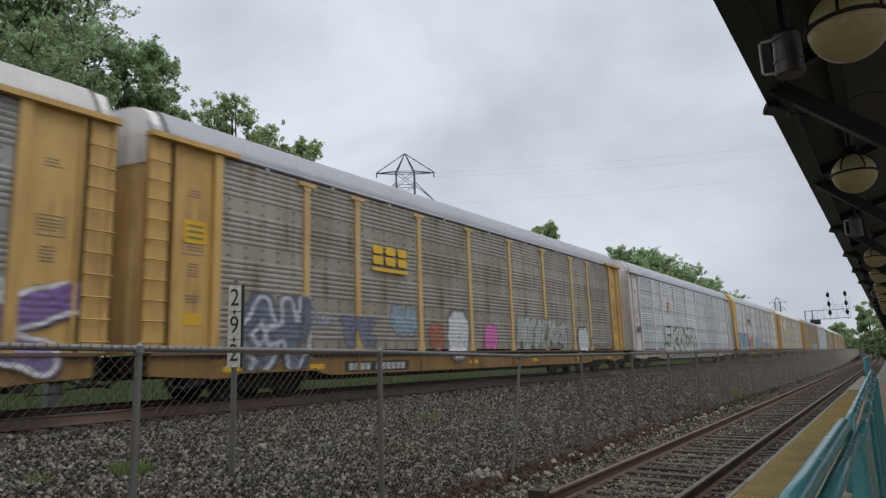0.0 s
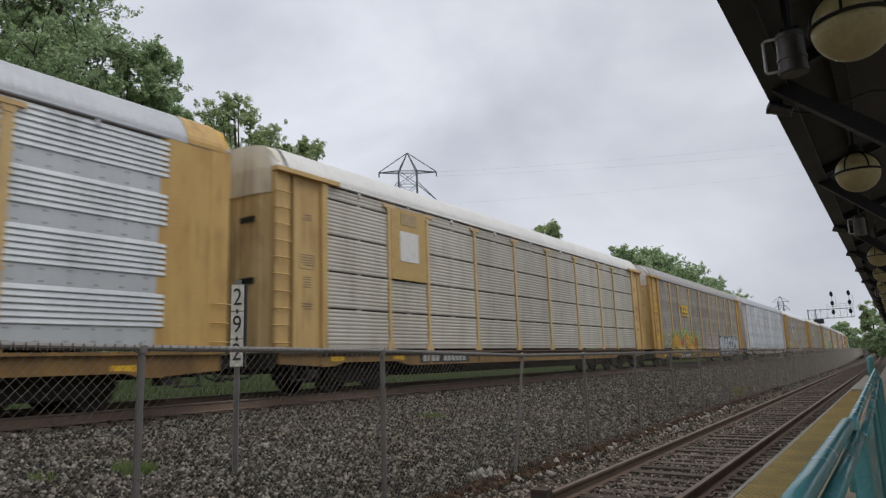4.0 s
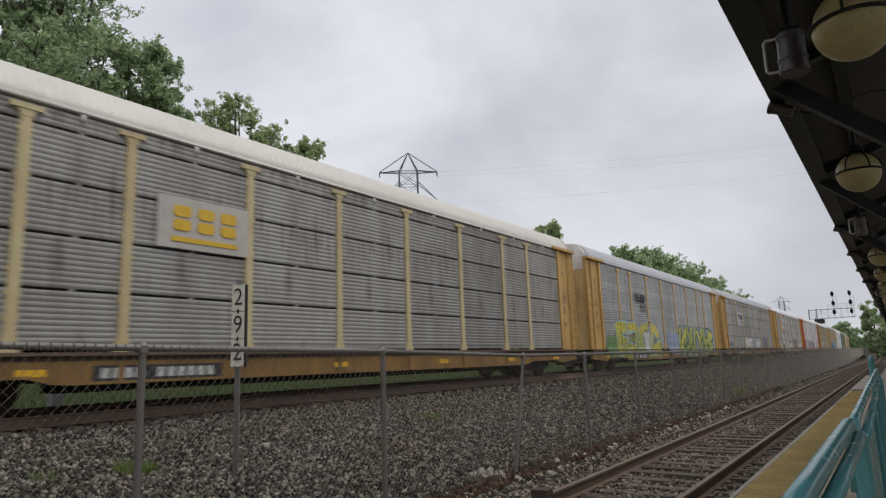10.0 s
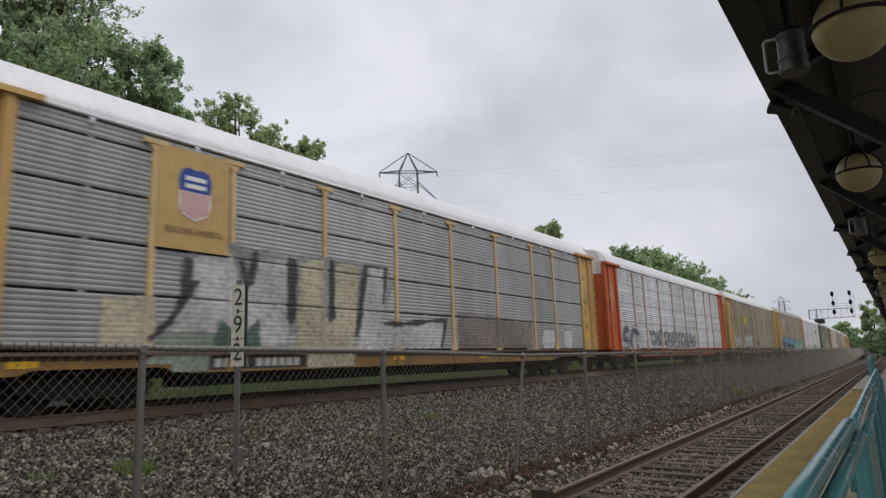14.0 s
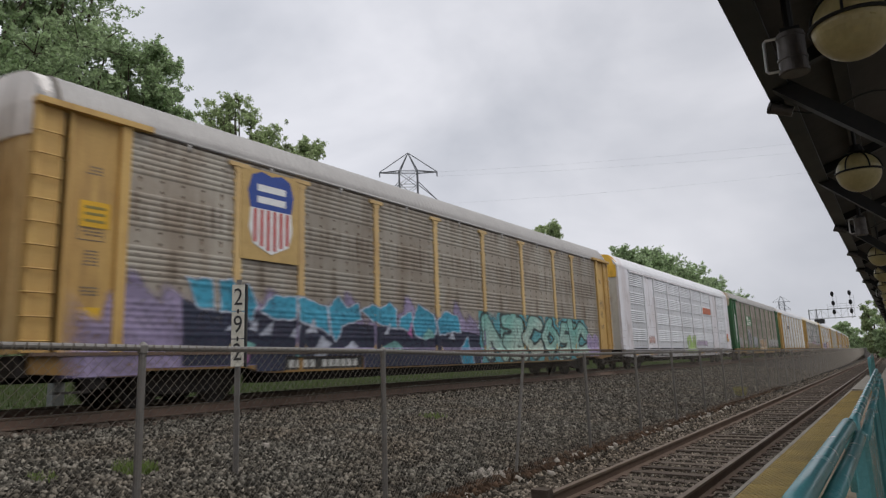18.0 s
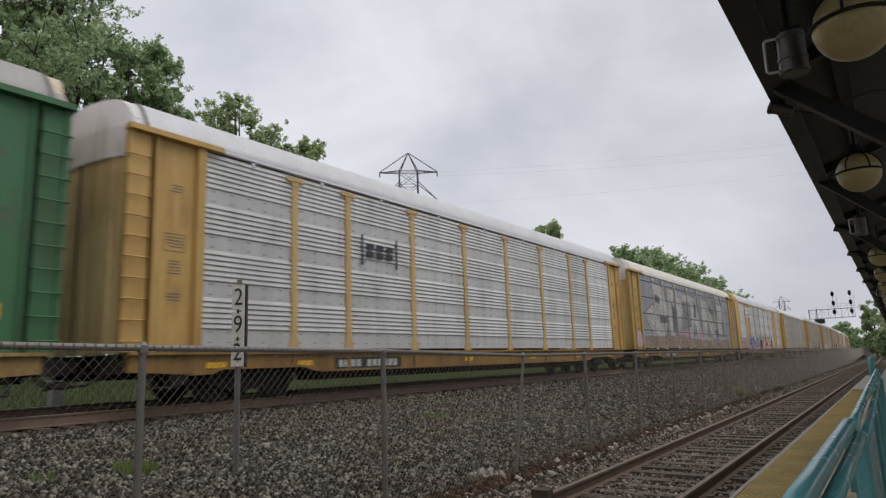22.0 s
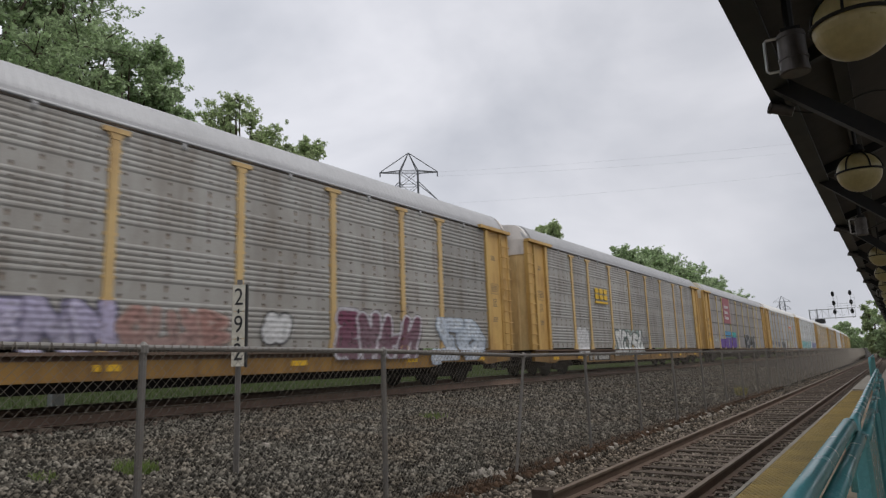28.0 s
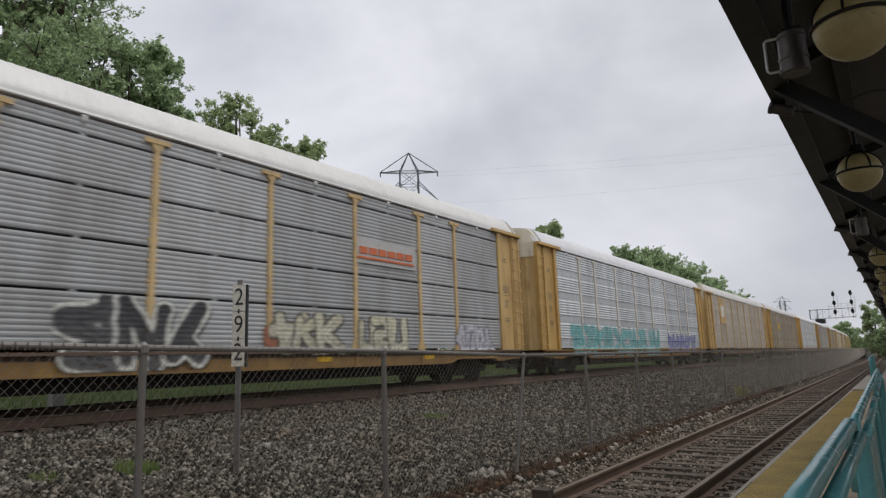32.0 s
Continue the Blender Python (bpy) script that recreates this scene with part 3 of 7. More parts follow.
def railing():
    """Three runs of tube railing: plain near the camera, panelled along the middle, and a short run further on."""
    root = thing("platform_railing", "teal painted tubular steel railing along the platform", "railing", at=(0, 0, PLAT_Z))

    def hoop(y0, y1, xa, xb, top, foot, r):
        """A top tube turned down at both ends."""
        def at(y, z):
            return (xa + (xb - xa) * (y - y0) / (y1 - y0), y, z)
        b = Build()
        b.path([at(y0 + .03, foot), at(y0 + .03, top - .2), at(y0 + .035, top - .08), at(y0 + .055, top - .03), at(y0 + .11, top), at(y0 + .4, top), at((y0 + y1) / 2, top), at(y1 - .4, top), at(y1 - .11, top),
                at(y1 - .055, top - .03), at(y1 - .035, top - .08), at(y1 - .03, top - .2), at(y1 - .03, foot)], r, 24)
        round_part("top_rail", b, TEAL, root)

    def upright(x, y, w, top):
        b = Build()
        b.box(x - .01, x + .08, y - w, y + w, 0, top, 0, .02)
        post = part("post", b, TEAL, root)
        c = Build()
        c.box(x - .05, x + .12, y - .08, y + .08, 0, .015, 0, .01)
        part("base_plate", c, TEAL, post)

    x = -.275
    for y0, y1 in ((-.6, 1.9), (1.9, 4.33)):
        hoop(y0, y1, x, x, 1.06, .7, .036)
        c = Build()
        c.path([(x + .045, y0 + .05, .995), (x + .045, (y0 + y1) / 2, .995), (x + .045, y1 - .05, .995)], .03, 20)
        round_part("hand_tube", c, TEAL, root)
        for z in (.12, .5):
            e = Build()
            e.path([(x + .03, y0 + .04, z), (x + .03, (y0 + y1) / 2, z), (x + .03, y1 - .04, z)], .024, 14)
            round_part("lower_rail", e, TEAL, root)
    for y in (-.6, 1.9, 4.3):
        upright(x, y, .045, 1.0)
    # the panelled run leans a little towards the track
    y0, y1, xa, xb = 4.42, 15.2, -.262, -.40
    hoop(y0, y1, xa, xb, 1.05, .02, .03)
    joints = [y0 + .05 + (y1 - y0 - .1) * i / 6 for i in range(7)]
    for i, (ya, yb) in enumerate(zip(joints, joints[1:])):
        ca, cb = (xa + (xb - xa) * (y - y0) / (y1 - y0) for y in (ya, yb))
        g = Build()
        for d, zl, zh in ((.028, .1, .93),):
            g.solid([(ca - d + .03, ya + .04, zl), (ca + d + .03, ya + .04, zl), (ca + d + .03, ya + .04, zh), (ca - d + .03, ya + .04, zh)],
                    [(cb - d + .03, yb - .04, zl), (cb + d + .03, yb - .04, zl), (cb + d + .03, yb - .04, zh), (cb - d + .03, yb - .04, zh)])
        part("infill_panel", g, TEAL, root)
        e = Build()
        e.path([(ca + .045, ya, .97), ((ca + cb) / 2 + .045, (ya + yb) / 2, .97), (cb + .045, yb, .97)], .028, 16)
        round_part("hand_tube", e, TEAL, root)
        if i:
            upright(ca + .015, ya, .03, .96)
    # a short raised run by the platform end
    for y0, y1, xc in ((19.0, 21.2, -.62), (21.3, 23.6, -.66), (23.7, 26.0, -.70)):
        hoop(y0, y1, xc, xc - .04, 1.22, .02, .034)
        hoop(y0 + .12, y1 - .12, xc + .01, xc - .03, .62, .02, .022)


railing()

# ---- canopy over the platform ----
CANOPY_EDGE, CANOPY_Z = -0.585, 3.6


def canopy():
    root = thing("platform_canopy", "dark steel platform canopy with ribs, seen from below", "canopy", kind="structure")
    b = Build()
    y0, y1 = -6, 95
    b.solid([(CANOPY_EDGE + .03, y0, CANOPY_Z + .16), (5, y0, CANOPY_Z + 2.1), (5, y0, CANOPY_Z + 2.18), (CANOPY_EDGE + .03, y0, CANOPY_Z + .24)],
            [(CANOPY_EDGE + .03, y1, CANOPY_Z + .16), (5, y1, CANOPY_Z + 2.1), (5, y1, CANOPY_Z + 2.18), (CANOPY_EDGE + .03, y1, CANOPY_Z + .24)])
    part("roof_deck", b, CANOPY, root)
    f = Build()
    f.box(CANOPY_EDGE, CANOPY_EDGE + .05, y0, y1, CANOPY_Z, CANOPY_Z + .28)
    f.box(CANOPY_EDGE + .05, CANOPY_EDGE + .16, y0, y1, CANOPY_Z, CANOPY_Z + .03)
    part("fascia", f, FASCIA, root)
    y = 1.9
    while y < 90:
        # slim rafter under the deck, and a raking brace down to a column
        r = Build()
        r.solid([(CANOPY_EDGE + .05, y - .04, CANOPY_Z + .06), (5, y - .04, CANOPY_Z + 2.0), (5, y - .04, CANOPY_Z + 2.12), (CANOPY_EDGE + .05, y - .04, CANOPY_Z + .18)],
                [(CANOPY_EDGE + .05, y + .04, CANOPY_Z + .06), (5, y + .04, CANOPY_Z + 2.0), (5, y + .04, CANOPY_Z + 2.12), (CANOPY_EDGE + .05, y + .04, CANOPY_Z + .18)])
        rib = part("rib", r, IRON, root)
        q = Build()
        q.solid([(CANOPY_EDGE + .05, y - .06, CANOPY_Z), (1.1, y - .06, CANOPY_Z - 1.45), (1.1, y - .06, CANOPY_Z - 1.3), (CANOPY_EDGE + .05, y - .06, CANOPY_Z + .15)],
                [(CANOPY_EDGE + .05, y + .06, CANOPY_Z), (1.1, y + .06, CANOPY_Z - 1.45), (1.1, y + .06, CANOPY_Z - 1.3), (CANOPY_EDGE + .05, y + .06, CANOPY_Z + .15)])
        part("brace", q, IRON, rib)
        p = Build()
        p.box(1.1, 1.28, y - .09, y + .09, PLAT_Z - .03, CANOPY_Z + .7, 0, .02)
        part("column", p, IRON, root)
        y += 3.4
    for x in (-.1, .9, 2.6):
        p = Build()
        z = CANOPY_Z + .16 + (x - CANOPY_EDGE) * .348
        p.box(x - .05, x + .05, y0, y1, z - .12, z - .02)
        part("purlin", p, IRON, root)
    # unseen wall, added and kept pale to bounce light under the canopy
    w = Build()
    w.box(9, 9.3, -30, 140, -.3, 5.2)
    tagged(new("wall_station", w.mesh("wall_station", [BOUNCEWALL])), "unseen pale wall added behind the platform to bounce light", "wall", kind="structure")
    # second unseen wall, added to close the end in the same pale colour
    e = Build()
    e.box(-.6, 9, -30.3, -30, -.3, 5.2)
    tagged(new("wall_end", e.mesh("wall_end", [BOUNCEWALL])), "unseen plain pale wall added to close the platform end", "wall", kind="structure")


canopy()


def globe_lamp():
    root = thing("globe_lamp", "cream glass globe lamp in a black cage under the canopy", "lamp", "canopy globe lamps")
    r = .185
    b = Build()
    for i in range(20):
        for j in range(40):
            p = [(r * math.sin(math.pi * a / 20) * math.cos(2 * math.pi * c / 40), r * math.sin(math.pi * a / 20) * math.sin(2 * math.pi * c / 40), r * math.cos(math.pi * a / 20))
                 for a, c in ((i, j), (i + 1, j), (i + 1, j + 1), (i, j + 1))]
            b.poly([p[0], p[1], p[2]] if i == 0 else [p[0], p[1], p[3]] if i == 19 else p)
    me = b.mesh("globe", [GLOBE], smooth=True)
    part("globe", me, GLOBE, root)
    c = Build()
    ring = [(1.04 * r * math.cos(2 * math.pi * i / 28), 1.04 * r * math.sin(2 * math.pi * i / 28), .0) for i in range(29)]
    c.path(ring, .010, 6)
    part("cage_ring", c, IRON, root)
    for k in range(3):
        a = math.pi * k / 3 + .35
        h = Build()
        h.path([(1.04 * r * math.cos(t) * math.cos(a), 1.04 * r * math.cos(t) * math.sin(a), 1.04 * r * math.sin(t)) for t in [math.pi * i / 16 for i in range(17)]], .007, 6)
        part("cage_hoop", h, IRON, root)
    s = Build()
    s.tube((0, 0, .2), (0, 0, .26), .075, .05, 12)
    s.tube((0, 0, .26), (0, 0, .64), .016, sides=8)
    part("stem", s, IRON, root)
    return root


LAMP = globe_lamp()
LAMP_X, LAMP_Z = 0.0, 3.28
LAMP.location = (LAMP_X + .015, 3.72, LAMP_Z)
copy_thing(LAMP, pose(LAMP_X - .1, 7.1, LAMP_Z + .01, 0, 0, 40))
for y in (13.9, 17.3, 20.7, 24.1, 27.5, 30.9, 34.3):
    copy_thing(LAMP, pose(LAMP_X - .06 + bend(y), y, LAMP_Z, 0, 0, 8 * y))


def floodlight(at, turn):
    root = thing("floodlight", "grey cylindrical metal floodlight hung under the canopy", "floodlight", "canopy floodlights", at=at)
    root.rotation_euler = (0, 0, radians(turn))
    b = Build()
    b.tube((0, 0, -.13), (0, 0, .085), .075, .072, 32)
    b.tube((0, 0, -.15), (0, 0, -.13), .079, sides=32)
    b.tube((0, 0, -.075), (0, 0, -.06), .079, sides=32)
    b.tube((0, 0, .055), (0, 0, .065), .077, sides=32)
    part("housing", b, FLOOD, root)
    g = Build()
    g.tube((0, 0, -.154), (0, 0, -.15), .068, sides=24)
    part("lens", g, FLOOD, root)
    h = Build()
    h.path([(-.07, 0, .078), (-.125, 0, .078), (-.137, 0, .066), (-.138, 0, -.11), (-.126, 0, -.122), (-.07, 0, -.122)], .009, 8)
    part("bracket", h, ALU, root)
    s = Build()
    s.tube((0, 0, .085), (0, 0, .56), .026, sides=8)
    s.box(-.05, .05, -.03, .03, .085, .12)
    part("stem", s, IRON, root)


floodlight((-.285, 4.0, 3.355), 8)
floodlight((-.22, 10.6, 3.36), 20)
floodlight((-.22, 24.2, 3.36), 20)


def edge_camera(y):
    root = thing("spot_lamp", "small grey spot lamp clipped to the canopy edge", "spotlight", "canopy edge spot lamps", at=(CANOPY_EDGE + .02, y, CANOPY_Z))
    b = Build()
    b.tube((-.02, 0, -.035), (.12, .02, -.095), .046, .042, 20)
    b.tube((-.04, 0, -.026), (-.02, 0, -.035), .05, .05, 20)
    b.tube((.05, .01, -.064), (.06, .012, -.068), .05, .05, 20)
    part("body", b, FLOOD, root)
    c = Build()
    c.box(.04, .07, -.015, .015, -.06, .03)
    part("clip", c, IRON, root)
    d = Build()
    pts = [(.12 + .09 * i, .02 + .05 * i, -.09 - .05 * math.sin(math.pi * i / 4) + .012 * i) for i in range(8)]
    d.path(pts, .006, 5)
    part("cable", d, IRON, root)


for y in (5.55, 12.0, 15.4, 18.8, 22.2):
    edge_camera(y)

# ---- trees ----


def leaf_cloud(name, blobs, n, size, mat, seed):
    """Many small leaf cards gathered on twigs in uneven clumps."""
    rg = np.random.RandomState(seed)
    c = np.array([b[:3] for b in blobs])
    rad = np.array([b[3] for b in blobs])
    twigs = max(len(blobs) * 3, n // 26)
    pick = rg.choice(len(blobs), twigs, p=rad ** 2 / np.sum(rad ** 2))
    start = c[pick] + rg.normal(size=(twigs, 3)) * rad[pick][:, None] * np.array([.5, .5, .42])
    way = rg.normal(size=(twigs, 3)) + (start - c.mean(0)) * .12 + np.array([0, 0, .35])
    way /= np.linalg.norm(way, axis=1)[:, None]
    reach = rad[pick] * (.35 + .5 * rg.rand(twigs))
    tw = rg.randint(twigs, size=n)
    pos = start[tw] + way[tw] * (reach[tw] * rg.rand(n))[:, None] + rg.normal(size=(n, 3)) * size * .75
    u = rg.normal(size=(n, 3))
    u /= np.linalg.norm(u, axis=1)[:, None]
    w = np.cross(u, rg.normal(size=(n, 3)))
    w /= np.linalg.norm(w, axis=1)[:, None]
    s = size * (0.6 + 0.8 * rg.rand(n))[:, None]
    nn = np.cross(u, w) * s * .25
    vs = np.stack([pos - u * s, pos + w * s * .5 + nn, pos + u * s, pos - w * s * .5 + nn], 1).reshape(-1, 3)
    fs = np.arange(4 * n).reshape(n, 4)
    return fuse(name, vs, fs, [mat])


def tree(x, y, z, h, width, seed, label, leaves=9000, leaf=.2, mat=None, low=.35, clumps=34, fork=5):
    """A tapered trunk with limbs and a crown of clumps of leaves."""
    rg = random.Random(seed)
    root = thing("tree", label, "tree", at=(x, y, z))
    t = Build()
    pts = [(0, 0, -.3)]
    for i in range(1, 7):
        pts.append((pts[-1][0] + rg.uniform(-.25, .25), pts[-1][1] + rg.uniform(-.25, .25), h * .8 * i / 6))
    r0 = h * .022
    for i in range(6):
        t.tube(pts[i], pts[i + 1], r0 * (1 - i / 7), r0 * (1 - (i + 1) / 7), 9)
    part("trunk", t, BARK, root)
    blobs, limbs = [], Build()
    for k in range(clumps):
        a = rg.uniform(0, 6.283)
        f = rg.uniform(low, 1.0)
        span = width * (1 - ((f - .55) / .55) ** 2 * .75)
        d = span * rg.uniform(.25, 1) ** .6
        p = (d * math.cos(a), d * math.sin(a), h * f - rg.uniform(0, .06) * h)
        blobs.append((*p, width * rg.uniform(.14, .26)))
        if k % 2 == 0:
            q = Vector(pts[min(5, max(1, int(f * 5)))])
            m = (q + Vector(p)) / 2 + Vector((0, 0, -.04 * h))
            limbs.tube(q, m, r0 * .28, r0 * .18, 6)
            limbs.tube(m, p, r0 * .18, r0 * .05, 6)
            for j in range(fork):
                e = Vector(p) + Vector((rg.uniform(-1, 1), rg.uniform(-1, 1), rg.uniform(-.3, 1))) * width * .2
                limbs.tube(p, e, r0 * .06, r0 * .015, 4)
    part("branchwork", limbs, BARK, root)
    part("crown", leaf_cloud("crown", blobs, leaves, leaf, mat or LEAF, seed), LEAF, root)
    return root


tree(-30, 8.0, .4, 25, 6.95, 11, "large dark green leafy tree behind the main track", 125000, .088, LEAF, .35, 150)
tree(-29.6, 13.4, .4, 22.6, 2.9, 19, "dark green leafy tree with a ragged open crown", 60000, .092, LEAF, .4, 80)
tree(-29.8, 16.8, .4, 18.2, 2.5, 12, "dark green leafy tree with drooping outer boughs", 56000, .092, LEAF, .4, 74)
tree(-30, 23.2, .4, 16.7, 3.0, 33, "lighter green open-crowned tree with wispy tips", 25000, .085, LEAF_LIGHT, .45, 100)
tree(-30.2, 26.6, .4, 16.3, 2.7, 17, "light green tree with a loose spreading crown", 25000, .085, LEAF_LIGHT, .45, 90)
tree(-30.5, 29.7, .4, 16.4, 1.5, 14, "small light green tree with a sparse crown", 14000, .105, LEAF_LIGHT, .5, 44)
tree(-30.5, 31.9, .4, 15.4, .7, 16, "slender light green tree top", 1800, .1, LEAF_LIGHT, .6, 10)
tree(-31, 64.5, .4, 16.4, 3.2, 15, "green tree top showing above the train", 9000, .19, LEAF_LIGHT, .4, 36)
tree(-36, 2.5, .4, 19, 5.0, 71, "dark green leafy tree behind the main track", 46000, .14, LEAF, .06, 100)
tree(-37, -6.5, .4, 17, 5.0, 72, "dark green leafy tree behind the main track", 30000, .16, LEAF, .06, 80)
for i, (x, y, h, w) in enumerate([(-31, 97, 17.2, 4.6), (-31, 106, 18.2, 5.6), (-31, 116, 18.6, 5.8), (-32, 127, 17.6, 6.2), (-33, 140, 17.2, 6.8), (-34, 155, 17.4, 6.8), (-35, 172, 16.5, 6.8), (-37, 192, 16.5, 7)]):
    tree(x, y, .4, h, w, 20 + i, "dense dark green tree in the row beyond the main track", 16000, .22, LEAF, .25, 70)
for i, (x, y, h, w) in enumerate([(-24, 330, 10.5, 4.5), (-19.5, 345, 13, 5), (-15, 350, 10.5, 4), (-34, 340, 11, 7)]):
    tree(x, y, .3, h, w, 40 + i, "hazy green tree far down the line", 3500, .45, LEAF, .2, 28)
for i, (x, y, h, w) in enumerate([(-3.3, 152, 11.5, 2.0), (-.9, 146, 13.5, 2.6), (2.6, 134, 12, 4.4), (-1.6, 141, 5.2, 1.5)]):
    tree(x, y, -.2, h, w, 60 + i, "green tree standing beside the far platform end", 6500, .24, LEAF if i % 2 else LEAF_LIGHT, .12, 36)


def far_woods():
    rg = random.Random(77)
    blobs = []
    for i in range(240):
        a = i / 240
        x, y = -420 + 480 * a + rg.uniform(-8, 8), 420 + 260 * a + rg.uniform(-20, 20)
        for k in range(3):
            blobs.append((x + rg.uniform(-5, 5), y + rg.uniform(-5, 5), rg.uniform(2, 10), rg.uniform(4, 6.5)))
    ob = new("far_woods", leaf_cloud("far_woods", blobs, 30000, 1.2, LEAF, 78))
    tagged(ob, "distant low woodland along the horizon", "woods", kind="stuff")


far_woods()


def undergrowth():
    rg = random.Random(91)
    blobs = []
    for i in range(150):
        y = -25 + 1.7 * i + rg.uniform(-1, 1)
        blobs.append((-29 + rg.uniform(-2.0, 2), y, rg.uniform(1.9, 3.4), rg.uniform(.6, 1.1)))
    ob = new("undergrowth", leaf_cloud("undergrowth", blobs, 45000, .17, LEAF, 92))
    tagged(ob, "dark green bushes and undergrowth beyond the main track", "bushes", kind="stuff")


undergrowth()


def hedge():
    """Thick shrubs that close the view behind the line."""
    rg = random.Random(95)
    blobs = [(-38 + rg.uniform(-3, 3), -45 + .5 * i + rg.uniform(-1, 1), rg.uniform(2, 7.5), rg.uniform(1.4, 2.3)) for i in range(190)]
    ob = new("shrub_belt", leaf_cloud("shrub_belt", blobs, 42000, .3, LEAF, 96))
    tagged(ob, "dense dark green shrub belt behind the trees", "bushes", kind="stuff")


hedge()

# grass strip behind the main track and weeds in the ballast


def grass(name, spots, n, h, mat, seed, label):
    rg = np.random.RandomState(seed)
    s = np.array(spots, float)
    pick = rg.randint(len(s), size=n)
    x = s[pick, 0] + (rg.rand(n) - .5) * s[pick, 2]
    y = s[pick, 1] + (rg.rand(n) - .5) * s[pick, 3]
    z = np.interp(x, [p[0] for p in PROFILE], [p[1] for p in PROFILE])
    hh = h * (.4 + .8 * rg.rand(n))
    a = rg.rand(n) * 6.283
    dx, dy = np.cos(a) * .012 * (1 + h), np.sin(a) * .012 * (1 + h)
    lx, ly = (rg.rand(n) - .5) * hh, (rg.rand(n) - .5) * hh
    base = np.stack([x, y, z - .01], -1)
    vs = np.stack([base - np.stack([dx, dy, 0 * x], -1), base + np.stack([dx, dy, 0 * x], -1), base + np.stack([lx, ly, hh], -1)], 1).reshape(-1, 3)
    ob = new(name, fuse(name, vs, np.arange(3 * n).reshape(n, 3), [mat]))
    return tagged(ob, label, "grass", kind="stuff")


grass("grass_verge", [(-20.5, 20 + 10 * i, 10, 10) for i in range(-3, 14)], 120000, .26, BLADE, 5, "green grass verge beyond the main track")
grass("weed_tuft", [(-8.55, 5.0, .5, .3), (-8.4, 5.12, .25, .25)], 520, .16, WEED, 6, "small green weed tuft growing in the ballast")
grass("weed_tuft", [(-8.87, 4.07, .4, .3)], 130, .1, WEED, 7, "sparse green weed tuft in the ballast")
grass("weed_tuft", [(-9.0, 12.5, .5, .5)], 160, .14, WEED, 8, "dry green weed tuft in the ballast by the fence")
grass("weed_tuft", [(-5.4, 28.6, .3, .5)], 800, .36, WEED_PALE, 9, "yellowish weed clump at the fence foot")

# signal cabinet behind the main track
def cabinet(x, y, w, h):
    root = thing("relay_cabinet", "light grey metal trackside cabinet on the verge", "cabinet", at=(x, y, ground_z(x)))
    b = Build()
    b.box(-w / 2, w / 2, -w / 2, w / 2, .1, h, 0, .02)
    part("body", b, BOXGREY, root)
    c = Build()
    c.box(-w / 2 - .03, w / 2 + .03, -w / 2 - .03, w / 2 + .03, h, h + .05, 0, .02)
    part("lid", c, BOXGREY, root)
    d = Build()
    d.box(-w / 2 + .04, w / 2 - .04, -w / 2 + .04, w / 2 - .04, 0, .1)
    part("plinth", d, CONCRETE, root)


cabinet(-17.6, 8.25, .3, 1.0)

# ---- pylon, wires, signal gantry ----


def pylon(at, h, s, label, turn=0):
    root = thing("pylon", label, "pylon", "power line", at=at)
    root.rotation_euler = (0, 0, radians(turn))
    w0, w1 = 4.5 * s, 1.65 * s
    legs = [(-1, -1), (1, -1), (1, 1), (-1, 1)]
    hb = h - 3.6 * s

    def at_h(i, z):
        w = w0 + (w1 - w0) * min(1, z / (hb * .62))
        return (legs[i][0] * w, legs[i][1] * w * .6, z)
    for i in range(4):
        b = Build()
        b.path([at_h(i, 0), at_h(i, hb * .62), at_h(i, hb)], .17 * s, 5)
        part("leg", b, TOWERSTEEL, root)
    br = Build()
    zs = [hb * k / 14 for k in range(15)]
    for z0, z1 in zip(zs, zs[1:]):
        for i in range(4):
            br.tube(at_h(i, z0), at_h((i + 1) % 4, z1), .06 * s, sides=4)
            br.tube(at_h((i + 1) % 4, z0), at_h(i, z1), .06 * s, sides=4)
            br.tube(at_h(i, z1), at_h((i + 1) % 4, z1), .06 * s, sides=4)
    part("bracing", br, TOWERSTEEL, root)
    for z, reach in ((hb, 5.2 * s), (hb - 5.2 * s, 5.0 * s)):
        a = Build()
        a.tube((-reach, 0, z), (reach, 0, z), .07 * s, sides=4)
        arm = part("cross_arm", a, TOWERSTEEL, root)
        bars = []
        for sx in (-1, 1):
            for sy in (-1, 1):
                bars.append(((sx * w1, sy * w1 * .6, z), (sx * reach, 0, z - .1), .1))
                top = (0, 0, h) if z == hb else (sx * w1, sy * w1 * .6, z + 3.2 * s)
                bars.append((top, (sx * reach, 0, z), .08))
                bars.append((top, (sx * w1, sy * w1 * .6, z), .1))
            bars.append(((sx * reach, 0, z), (sx * reach, 0, z - .9 * s), .12))
        for p, q, r in bars:
            c = Build()
            c.tube(p, q, r * s, sides=5)
            part("arm_strut", c, TOWERSTEEL, arm)


pylon((-69.2, 91, .3), 39.4, 1.0, "tall grey lattice steel power pylon", 38)
pylon((-38.5, 310, .3), 24.5, .62, "distant grey lattice steel power pylon", 20)


